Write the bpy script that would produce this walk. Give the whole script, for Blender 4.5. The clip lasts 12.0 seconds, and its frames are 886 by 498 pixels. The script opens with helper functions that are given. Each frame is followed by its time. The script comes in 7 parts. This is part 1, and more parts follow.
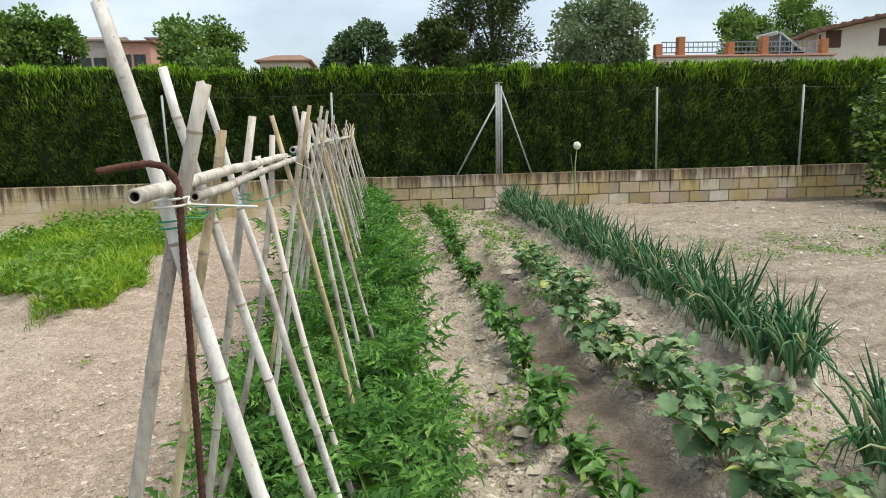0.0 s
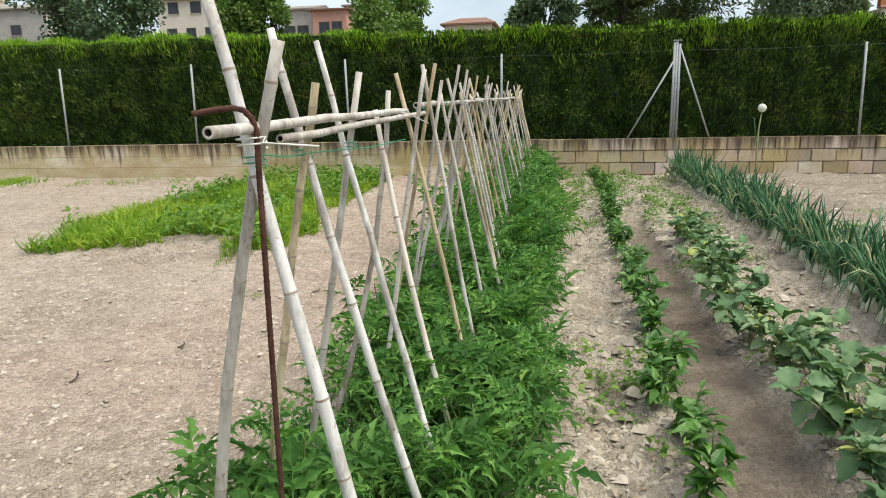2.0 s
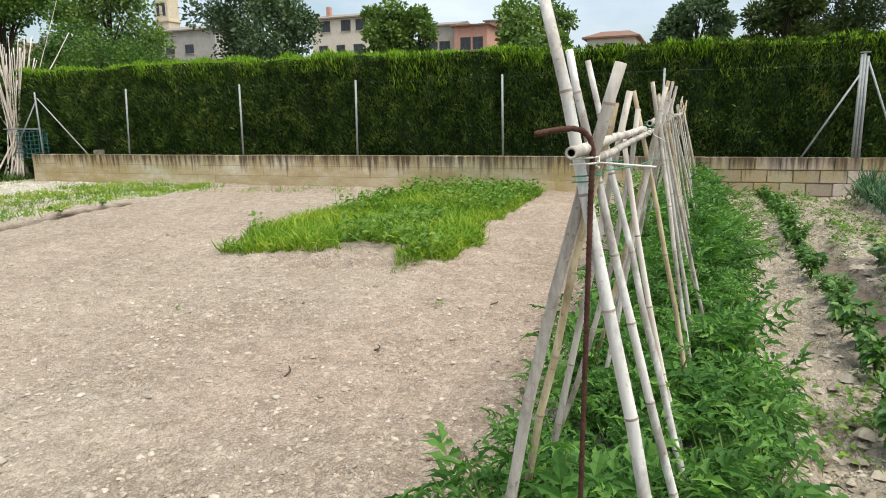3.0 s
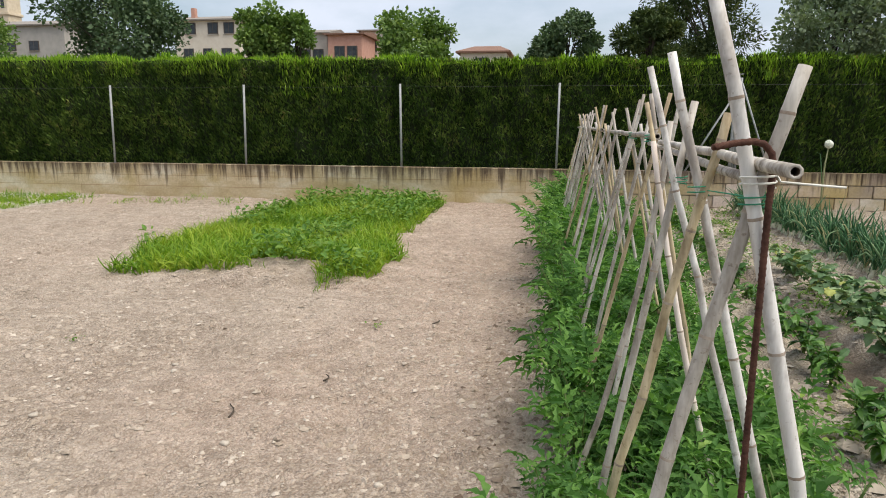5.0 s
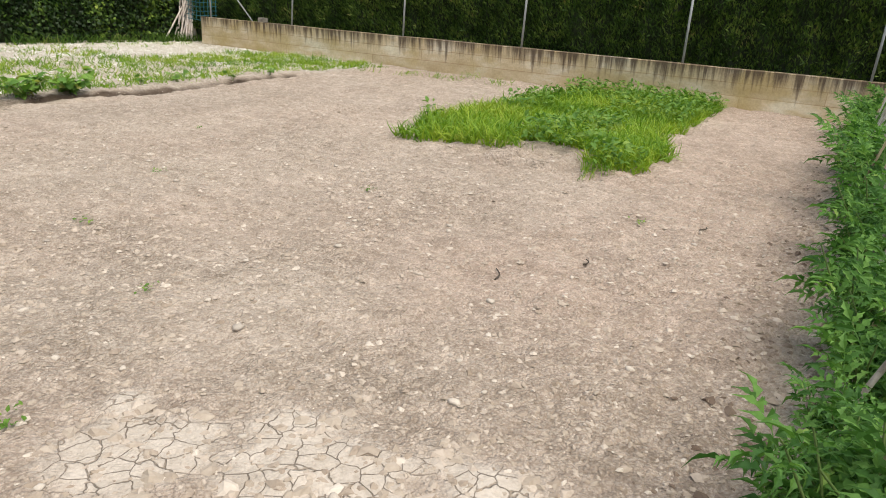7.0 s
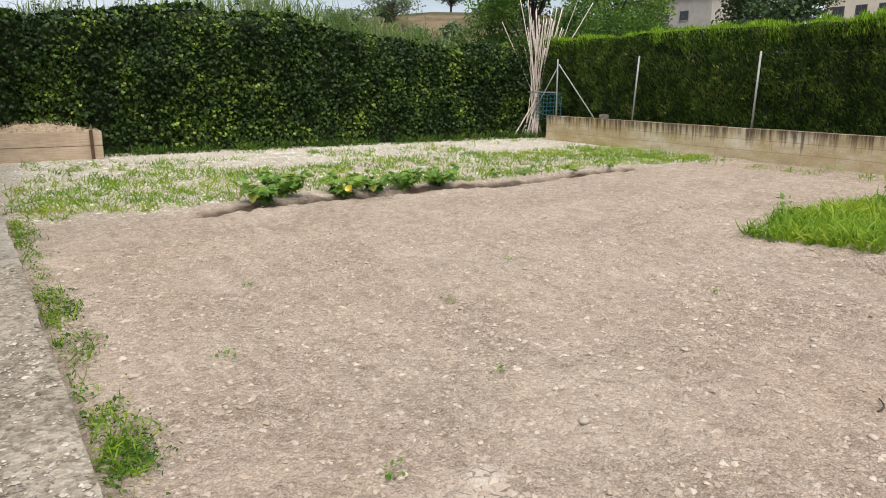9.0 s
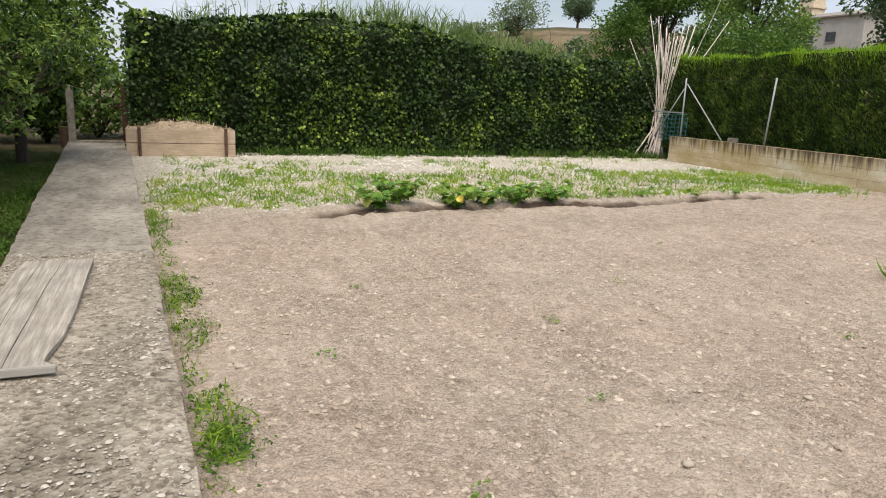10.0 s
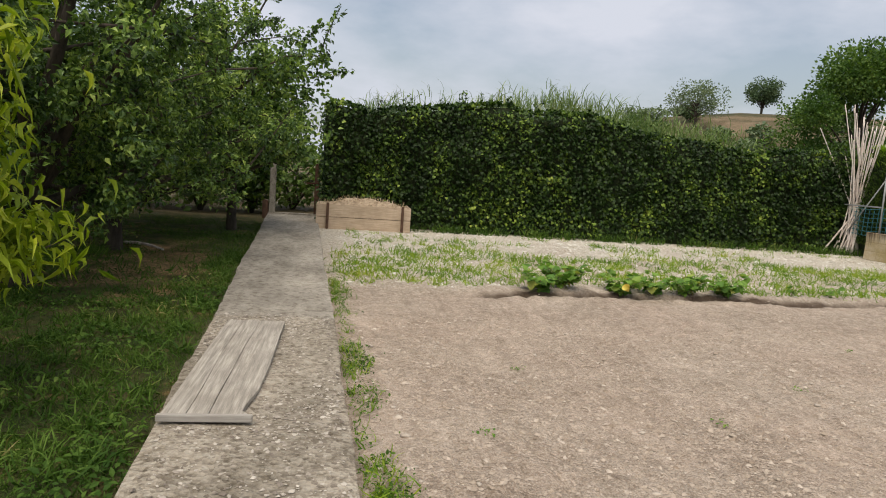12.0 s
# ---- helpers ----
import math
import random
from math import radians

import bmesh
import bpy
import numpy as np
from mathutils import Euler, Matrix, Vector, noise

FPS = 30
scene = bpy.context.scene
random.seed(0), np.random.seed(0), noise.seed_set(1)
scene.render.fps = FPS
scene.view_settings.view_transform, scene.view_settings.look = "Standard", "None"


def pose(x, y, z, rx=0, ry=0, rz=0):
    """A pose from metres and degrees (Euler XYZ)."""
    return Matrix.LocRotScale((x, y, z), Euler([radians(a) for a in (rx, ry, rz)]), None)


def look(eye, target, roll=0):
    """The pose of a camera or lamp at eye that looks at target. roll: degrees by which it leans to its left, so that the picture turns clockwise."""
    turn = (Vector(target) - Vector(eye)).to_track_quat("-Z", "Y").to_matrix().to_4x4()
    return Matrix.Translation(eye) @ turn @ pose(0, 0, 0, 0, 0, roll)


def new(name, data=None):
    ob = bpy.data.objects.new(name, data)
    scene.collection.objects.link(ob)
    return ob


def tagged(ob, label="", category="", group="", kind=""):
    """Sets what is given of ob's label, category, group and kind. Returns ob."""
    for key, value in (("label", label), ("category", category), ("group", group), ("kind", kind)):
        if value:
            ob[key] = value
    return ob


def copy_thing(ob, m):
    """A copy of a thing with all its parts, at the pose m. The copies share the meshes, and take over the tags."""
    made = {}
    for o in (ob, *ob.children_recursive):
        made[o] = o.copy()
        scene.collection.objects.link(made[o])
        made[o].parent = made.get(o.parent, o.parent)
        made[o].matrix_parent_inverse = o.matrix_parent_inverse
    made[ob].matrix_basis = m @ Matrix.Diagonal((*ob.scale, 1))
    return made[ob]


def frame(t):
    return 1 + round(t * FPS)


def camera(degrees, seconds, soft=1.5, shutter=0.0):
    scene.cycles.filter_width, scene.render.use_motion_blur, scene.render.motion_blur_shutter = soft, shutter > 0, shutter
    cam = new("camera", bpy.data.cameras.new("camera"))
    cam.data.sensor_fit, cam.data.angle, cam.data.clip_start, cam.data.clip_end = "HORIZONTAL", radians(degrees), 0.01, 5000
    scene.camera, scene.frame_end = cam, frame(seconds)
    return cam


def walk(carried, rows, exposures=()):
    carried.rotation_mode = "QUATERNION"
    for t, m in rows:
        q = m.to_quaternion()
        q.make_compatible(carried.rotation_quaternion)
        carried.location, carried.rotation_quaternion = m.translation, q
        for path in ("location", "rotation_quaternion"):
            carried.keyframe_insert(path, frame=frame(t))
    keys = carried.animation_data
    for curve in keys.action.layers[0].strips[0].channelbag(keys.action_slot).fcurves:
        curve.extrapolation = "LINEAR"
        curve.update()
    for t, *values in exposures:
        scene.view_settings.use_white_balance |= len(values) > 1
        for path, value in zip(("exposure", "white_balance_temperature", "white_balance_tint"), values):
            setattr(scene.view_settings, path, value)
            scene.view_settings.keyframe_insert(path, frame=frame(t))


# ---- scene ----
cam = camera(66.3, 12.0, 1.0)
PATH = [
    (0, (-1.367, -0.116, 1.518), (-1.168, 1.843, 1.169), -1.3),
    (0.5, (-1.247, -0.225, 1.522), (-1.162, 1.749, 1.207), -2.2),
    (1, (-1.053, -0.22, 1.521), (-1.138, 1.759, 1.245), -2.5),
    (1.5, (-1.032, -0.2, 1.51), (-1.114, 1.776, 1.214), -4.0),
    (2, (-1.102, -0.245, 1.486), (-1.419, 1.68, 1.046), -1.4),
    (2.5, (-1.278, -0.288, 1.502), (-1.822, 1.596, 1.112), -0.6),
    (3, (-1.495, -0.367, 1.509), (-2.174, 1.473, 1.115), -1.1),
    (3.2, (-1.568, -0.379, 1.496), (-2.25, 1.461, 1.11), 0.7),
    (5, (-2.063, -0.212, 1.504), (-2.382, 1.727, 1.136), 0.2),
    (5.5, (-2.151, -0.222, 1.473), (-2.315, 1.711, 0.984), 0.7),
    (6, (-2.217, -0.279, 1.458), (-2.569, 1.593, 0.847), 2.1),
    (6.5, (-2.184, -0.302, 1.438), (-2.86, 1.468, 0.795), 3.5),
    (7, (-2.177, -0.357, 1.459), (-3.117, 1.268, 0.771), 3.7),
    (7.5, (-2.2, -0.394, 1.491), (-3.399, 1.1, 0.919), 2.5),
    (7.7, (-2.218, -0.422, 1.504), (-3.501, 1.023, 0.988), 2.6),
    (9.3, (-2.273, -0.505, 1.516), (-3.999, 0.391, 1.05), 1.6),
    (9.5, (-2.277, -0.491, 1.514), (-4.049, 0.316, 1.058), 2.7),
    (10, (-2.32, -0.462, 1.51), (-4.118, 0.292, 1.065), 2.6),
    (10.5, (-2.315, -0.476, 1.52), (-4.157, 0.179, 1.095), 3.2),
    (11, (-2.292, -0.458, 1.542), (-4.161, 0.169, 1.208), 2.7),
    (11.5, (-2.259, -0.458, 1.558), (-4.179, 0.035, 1.291), 3.6),
    (12, (-2.168, -0.547, 1.582), (-4.131, -0.248, 1.338), 4.0),
]
walk(cam, [(t, look(eye, target, roll)) for t, eye, target, roll in PATH],
     [(0, 0.6, 6350, 3), (2.5, 0.64, 6350, 3), (5, 0.46, 6450, 8), (5.5, 0.44, 6450, 8), (6, 0.57, 6500, 10), (6.5, 0.6, 6500, 10), (7, 0.55, 6450, 8), (7.5, 0.48, 6400, 6), (9.5, 0.48, 6500, 10), (10.5, 0.4, 6600, 10), (12, 0.18, 6750, 10)])

# ---- light ----
sky_world = bpy.data.worlds.new("sky")
scene.world = sky_world
sky_world.use_nodes = True
SUN_EL, SUN_AZ = radians(66), radians(105)      # azimuth from +y towards +x


def build_sky():
    nt = sky_world.node_tree
    nt.nodes.clear()
    out = nt.nodes.new("ShaderNodeOutputWorld")
    bg = nt.nodes.new("ShaderNodeBackground")
    sky = nt.nodes.new("ShaderNodeTexSky")
    sky.sky_type = "NISHITA"
    sky.sun_disc = False
    sky.sun_elevation, sky.sun_rotation = SUN_EL, SUN_AZ
    sky.air_density, sky.dust_density, sky.ozone_density = 1.2, 2.5, 1.5
    coord = nt.nodes.new("ShaderNodeTexCoord")
    stretch = nt.nodes.new("ShaderNodeMapping")
    stretch.inputs["Scale"].default_value = (1.0, 1.0, 2.6)
    cloud = nt.nodes.new("ShaderNodeTexNoise")
    cloud.inputs["Scale"].default_value = 2.2
    cloud.inputs["Detail"].default_value = 7
    cloud.inputs["Roughness"].default_value = 0.55
    ramp = nt.nodes.new("ShaderNodeValToRGB")
    ramp.color_ramp.elements[0].position, ramp.color_ramp.elements[1].position = 0.4, 0.62
    ramp.color_ramp.elements[0].color, ramp.color_ramp.elements[1].color = (0.3, 0.3, 0.3, 1), (1.0, 1.0, 1.0, 1)
    mix = nt.nodes.new("ShaderNodeMix")
    mix.data_type = "RGBA"
    mix.inputs["B"].default_value = (5.9, 6.3, 7.3, 1)
    nt.links.new(coord.outputs["Generated"], stretch.inputs["Vector"])
    nt.links.new(stretch.outputs["Vector"], cloud.inputs["Vector"])
    nt.links.new(cloud.outputs["Fac"], ramp.inputs["Fac"])
    nt.links.new(ramp.outputs["Color"], mix.inputs["Factor"])
    nt.links.new(sky.outputs["Color"], mix.inputs["A"])
    nt.links.new(mix.outputs["Result"], bg.inputs["Color"])
    bg.inputs["Strength"].default_value = 0.1
    nt.links.new(bg.outputs["Background"], out.inputs["Surface"])


build_sky()
sun = new("sun", bpy.data.lights.new("sun", "SUN"))
sun.data.energy, sun.data.angle, sun.data.color = 2.75, radians(60), (1.0, 0.92, 0.79)
sun.matrix_world = look((0, 0, 30), (-math.sin(SUN_AZ) * math.cos(SUN_EL), -math.cos(SUN_AZ) * math.cos(SUN_EL), 30 - math.sin(SUN_EL)))

# ---- materials ----


def nodes_of(name, rough=0.8, metal=0.0, spec=0.3):
    m = bpy.data.materials.new(name)
    m.use_nodes = True
    nt = m.node_tree
    b = nt.nodes["Principled BSDF"]
    b.inputs["Roughness"].default_value = rough
    b.inputs["Metallic"].default_value = metal
    b.inputs["Specular IOR Level"].default_value = spec
    return m, nt, b


def tex_noise(nt, scale, detail=4, rough=0.6, stretch=None, source="Object"):
    c = nt.nodes.new("ShaderNodeTexCoord")
    n = nt.nodes.new("ShaderNodeTexNoise")
    n.inputs["Scale"].default_value, n.inputs["Detail"].default_value, n.inputs["Roughness"].default_value = scale, detail, rough
    if stretch:
        mp = nt.nodes.new("ShaderNodeMapping")
        mp.inputs["Scale"].default_value = stretch
        nt.links.new(c.outputs[source], mp.inputs["Vector"])
        nt.links.new(mp.outputs["Vector"], n.inputs["Vector"])
    else:
        nt.links.new(c.outputs[source], n.inputs["Vector"])
    return n.outputs["Fac"]


def ramp_of(nt, fac, stops):
    r = nt.nodes.new("ShaderNodeValToRGB")
    e = r.color_ramp.elements
    while len(e) < len(stops):
        e.new(0.5)
    for el, (p, col) in zip(e, stops):
        el.position, el.color = p, (*col, 1)
    nt.links.new(fac, r.inputs["Fac"])
    return r.outputs["Color"]


def mix_of(nt, fac, a, b, blend="MIX"):
    mx = nt.nodes.new("ShaderNodeMix")
    mx.data_type, mx.blend_type = "RGBA", blend
    for key, val in (("Factor", fac), ("A", a), ("B", b)):
        if isinstance(val, bpy.types.NodeSocket):
            nt.links.new(val, mx.inputs[key])
        else:
            mx.inputs[key].default_value = val if key == "Factor" else (*val, 1)
    return mx.outputs["Result"]


def bump_of(nt, b, height, strength=0.4, dist=0.01):
    bp = nt.nodes.new("ShaderNodeBump")
    bp.inputs["Strength"].default_value, bp.inputs["Distance"].default_value = strength, dist
    nt.links.new(height, bp.inputs["Height"])
    nt.links.new(bp.outputs["Normal"], b.inputs["Normal"])


def leaf_material(name, stops, rough=0.5, glow=0.25, spec=0.35, patch=0.0):
    """Leaves: each leaf takes its own tone, with light passing through the blade. patch: metres of large patches of other tone."""
    m, nt, b = nodes_of(name, rough, 0, spec)
    geo = nt.nodes.new("ShaderNodeNewGeometry")
    fac = geo.outputs["Random Per Island"]
    if patch:
        big = tex_noise(nt, 1.0 / patch, 3)
        mth = nt.nodes.new("ShaderNodeMath")
        mth.operation = "MULTIPLY_ADD"
        mth.inputs[1].default_value = 0.55
        sub = nt.nodes.new("ShaderNodeMath")
        sub.operation = "MULTIPLY_ADD"
        sub.inputs[1].default_value, sub.inputs[2].default_value = 1.7, -0.62
        nt.links.new(big, sub.inputs[0])
        nt.links.new(fac, mth.inputs[0])
        nt.links.new(sub.outputs[0], mth.inputs[2])
        fac = mth.outputs[0]
    col = ramp_of(nt, fac, stops)
    fine = tex_noise(nt, 60, 2)
    col = mix_of(nt, 0.35, col, ramp_of(nt, fine, [(0.3, (0.45, 0.45, 0.4)), (0.7, (1, 1, 1))]), "MULTIPLY")
    nt.links.new(col, b.inputs["Base Color"])
    bump_of(nt, b, tex_noise(nt, 90, 3, 0.6), 0.5, 0.004)
    tr = nt.nodes.new("ShaderNodeBsdfTranslucent")
    nt.links.new(mix_of(nt, 1.0, col, (1.0, 1.15, 0.55), "MULTIPLY"), tr.inputs["Color"])
    ms = nt.nodes.new("ShaderNodeMixShader")
    ms.inputs["Fac"].default_value = glow
    nt.links.new(b.outputs["BSDF"], ms.inputs[1])
    nt.links.new(tr.outputs["BSDF"], ms.inputs[2])
    nt.links.new(ms.outputs["Shader"], nt.nodes["Material Output"].inputs["Surface"])
    return m


def plain_material(name, c1, c2, scale=8, rough=0.8, metal=0.0, bump=0.3, stretch=None, detail=5, dist=0.004, vary=0.0):
    m, nt, b = nodes_of(name, rough, metal)
    f = tex_noise(nt, scale, detail, 0.65, stretch)
    col = ramp_of(nt, f, [(0.3, c1), (0.7, c2)])
    if vary:
        oi = nt.nodes.new("ShaderNodeObjectInfo")
        lo, hi = 1 - vary, 1.0
        col = mix_of(nt, 1.0, col, ramp_of(nt, oi.outputs["Random"], [(0, (lo, lo, lo)), (1, (hi, hi, hi))]), "MULTIPLY")
    nt.links.new(col, b.inputs["Base Color"])
    if bump:
        bump_of(nt, b, tex_noise(nt, scale * 5, 4, 0.6, stretch), bump, dist)
    return m


def island_material(name, stops, rough=0.85, bump=0.3):
    m, nt, b = nodes_of(name, rough)
    geo = nt.nodes.new("ShaderNodeNewGeometry")
    col = ramp_of(nt, geo.outputs["Random Per Island"], stops)
    col = mix_of(nt, 0.5, col, ramp_of(nt, tex_noise(nt, 45, 4), [(0.25, (0.55, 0.52, 0.5)), (0.75, (1, 1, 1))]), "MULTIPLY")
    nt.links.new(col, b.inputs["Base Color"])
    bump_of(nt, b, tex_noise(nt, 90, 3), bump, 0.003)
    return m


def ground_material():
    m, nt, b = nodes_of("garden_soil", 0.95, 0, 0.15)

    def attr(n):
        a = nt.nodes.new("ShaderNodeAttribute")
        a.attribute_name = n
        return a.outputs["Fac"]
    grain = tex_noise(nt, 38, 6, 0.7)
    mid = tex_noise(nt, 6, 5, 0.6)
    wide = tex_noise(nt, 0.55, 4, 0.55)
    dry = ramp_of(nt, mid, [(0.25, (0.43, 0.36, 0.294)), (0.5, (0.55, 0.47, 0.396)), (0.75, (0.645, 0.558, 0.48))])
    pink = ramp_of(nt, mid, [(0.25, (0.43, 0.35, 0.285)), (0.75, (0.62, 0.51, 0.43))])
    col = mix_of(nt, ramp_of(nt, wide, [(0.4, (0.15, 0.15, 0.15)), (0.62, (0.85, 0.85, 0.85))]), dry, pink)
    col = mix_of(nt, attr("rosy"), col, mix_of(nt, 1.0, pink, (1.06, 0.98, 0.97), "MULTIPLY"))
    bed = ramp_of(nt, mid, [(0.25, (0.42, 0.36, 0.29)), (0.7, (0.62, 0.545, 0.455))])
    col = mix_of(nt, attr("bed"), col, bed)
    litter = ramp_of(nt, tex_noise(nt, 24, 4, 0.75), [(0.34, (0.32, 0.28, 0.19)), (0.48, (0.6, 0.55, 0.46)), (0.6, (0.82, 0.79, 0.72))])
    col = mix_of(nt, attr("litter"), col, litter)
    lawn = ramp_of(nt, tex_noise(nt, 3, 5, 0.7), [(0.4, (0.045, 0.065, 0.02)), (0.58, (0.09, 0.09, 0.035)), (0.7, (0.27, 0.18, 0.085))])
    col = mix_of(nt, attr("lawn"), col, lawn)
    col = mix_of(nt, attr("dry"), col, ramp_of(nt, tex_noise(nt, 14, 5, 0.7), [(0.35, (0.14, 0.11, 0.045)), (0.6, (0.46, 0.3, 0.16))]))
    far = ramp_of(nt, tex_noise(nt, 0.12, 6, 0.7), [(0.35, (0.06, 0.07, 0.035)), (0.5, (0.15, 0.125, 0.075)), (0.66, (0.3, 0.225, 0.15))])
    col = mix_of(nt, attr("far"), col, far)
    rake = ramp_of(nt, tex_noise(nt, 1.0, 5, 0.65, (0.7, 9, 1)), [(0.34, (0.89, 0.88, 0.86)), (0.5, (0.98, 0.97, 0.96)), (0.66, (1.05, 1.05, 1.05))])
    col = mix_of(nt, attr("raked"), col, mix_of(nt, 1.0, col, rake, "MULTIPLY"))
    col = mix_of(nt, attr("tilled"), col, ramp_of(nt, tex_noise(nt, 2.2, 6, 0.65, (1, 2.4, 1)), [(0.3, (0.27, 0.225, 0.175)), (0.5, (0.4, 0.34, 0.275)), (0.7, (0.51, 0.445, 0.37))]))
    # dark brown shared by the wet furrow and the band beside the tomatoes
    wet_dark = ramp_of(nt, mid, [(0.3, (0.165, 0.128, 0.1)), (0.7, (0.275, 0.222, 0.178))])
    col = mix_of(nt, attr("wet_dark"), col, wet_dark)
    c = nt.nodes.new("ShaderNodeTexCoord")
    lumps = []
    for scale in (32, 75):
        v = nt.nodes.new("ShaderNodeTexVoronoi")
        v.inputs["Scale"].default_value = scale
        v.inputs["Randomness"].default_value = 1.0
        warp = mix_of(nt, 0.012, c.outputs["Object"], tex_noise(nt, 25, 2), "ADD")
        nt.links.new(warp, v.inputs["Vector"])
        lumps.append(v)
    tone = ramp_of(nt, lumps[0].outputs["Color"], [(0.1, (0.76, 0.74, 0.71)), (0.5, (0.98, 0.97, 0.95)), (0.9, (1.24, 1.22, 1.19))])
    crumb = ramp_of(nt, tex_noise(nt, 0.9, 5, 0.6), [(0.36, (0.55, 0.55, 0.55)), (0.62, (0.92, 0.92, 0.92))])
    col = mix_of(nt, crumb, mix_of(nt, 1.0, col, (0.95, 0.95, 0.95), "MULTIPLY"), mix_of(nt, 1.0, col, (1.03, 1.03, 1.03), "MULTIPLY"))
    col = mix_of(nt, crumb, col, mix_of(nt, 0.9, col, tone, "MULTIPLY"))
    # shade in the gaps between small lumps, put in as darker colour
    gap_shade = ramp_of(nt, lumps[1].outputs["Distance"], [(0.42, (1.05, 1.05, 1.04)), (0.62, (0.72, 0.67, 0.62))])
    col = mix_of(nt, crumb, col, mix_of(nt, 0.75, col, gap_shade, "MULTIPLY"))
    col = mix_of(nt, 0.5, col, ramp_of(nt, grain, [(0.3, (0.5, 0.45, 0.39)), (0.42, (0.85, 0.84, 0.82)), (0.55, (1.0, 1.0, 1.0))]), "MULTIPLY")
    # dark brown trench soil with the shadow line under the bank painted in
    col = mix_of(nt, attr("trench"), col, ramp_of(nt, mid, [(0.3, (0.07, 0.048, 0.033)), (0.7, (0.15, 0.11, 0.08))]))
    plates = nt.nodes.new("ShaderNodeTexVoronoi")
    plates.feature = "DISTANCE_TO_EDGE"
    plates.inputs["Scale"].default_value = 12
    nt.links.new(mix_of(nt, 0.1, c.outputs["Object"], tex_noise(nt, 6, 3), "ADD"), plates.inputs["Vector"])
    crack = ramp_of(nt, plates.outputs["Distance"], [(0.006, (0.5, 0.46, 0.41)), (0.03, (1, 1, 1))])
    clay = mix_of(nt, 1.0, ramp_of(nt, mid, [(0.3, (0.44, 0.385, 0.325)), (0.7, (0.56, 0.5, 0.43))]), crack, "MULTIPLY")
    clay = mix_of(nt, 0.5, clay, ramp_of(nt, grain, [(0.3, (0.7, 0.67, 0.62)), (0.55, (1, 1, 1))]), "MULTIPLY")
    col = mix_of(nt, attr("crust"), col, clay)
    nt.links.new(col, b.inputs["Base Color"])
    add = nt.nodes.new("ShaderNodeMath")
    nt.links.new(grain, add.inputs[0])
    nt.links.new(tex_noise(nt, 110, 3, 0.7), add.inputs[1])
    h = add.outputs[0]
    for v, k in zip(lumps, (-1.1, -0.8)):
        ma = nt.nodes.new("ShaderNodeMath")
        ma.operation = "MULTIPLY_ADD"
        ma.inputs[1].default_value = k
        nt.links.new(v.outputs["Distance"], ma.inputs[0])
        nt.links.new(h, ma.inputs[2])
        h = ma.outputs[0]
    soft = nt.nodes.new("ShaderNodeMath")
    soft.operation = "MULTIPLY"
    nt.links.new(h, soft.inputs[0])
    nt.links.new(crumb, soft.inputs[1])
    flat = mix_of(nt, attr("crust"), soft.outputs[0], crack)
    bump_of(nt, b, flat, 0.9, 0.027)
    return m


def concrete_material(name, c1, c2, pebble):
    """Weathered concrete: broad stains, and exposed stones where pebble is high."""
    m, nt, b = nodes_of(name, 0.9, 0, 0.2)
    broad = ramp_of(nt, tex_noise(nt, 1.6, 6, 0.65, (0.6, 1.6, 1)), [(0.3, c1), (0.7, c2)])
    c = nt.nodes.new("ShaderNodeTexCoord")
    v = nt.nodes.new("ShaderNodeTexVoronoi")
    v.inputs["Scale"].default_value = 38
    nt.links.new(c.outputs["Object"], v.inputs["Vector"])
    stones = ramp_of(nt, v.outputs["Color"], [(0.1, (0.5, 0.46, 0.42)), (0.5, (0.9, 0.86, 0.8)), (0.9, (1, 0.99, 0.95))])
    col = mix_of(nt, pebble, broad, stones, "MULTIPLY")
    dark = ramp_of(nt, tex_noise(nt, 14, 6, 0.75), [(0.36, (0.4, 0.37, 0.32)), (0.52, (1, 1, 1))])
    col = mix_of(nt, 0.75, col, dark, "MULTIPLY")
    nt.links.new(col, b.inputs["Base Color"])
    add = nt.nodes.new("ShaderNodeMath")
    add.operation = "MULTIPLY_ADD"
    add.inputs[1].default_value = pebble * 1.2
    nt.links.new(v.outputs["Distance"], add.inputs[0])
    nt.links.new(tex_noise(nt, 40, 5, 0.7), add.inputs[2])
    bump_of(nt, b, add.outputs[0], 0.9, 0.014)
    return m


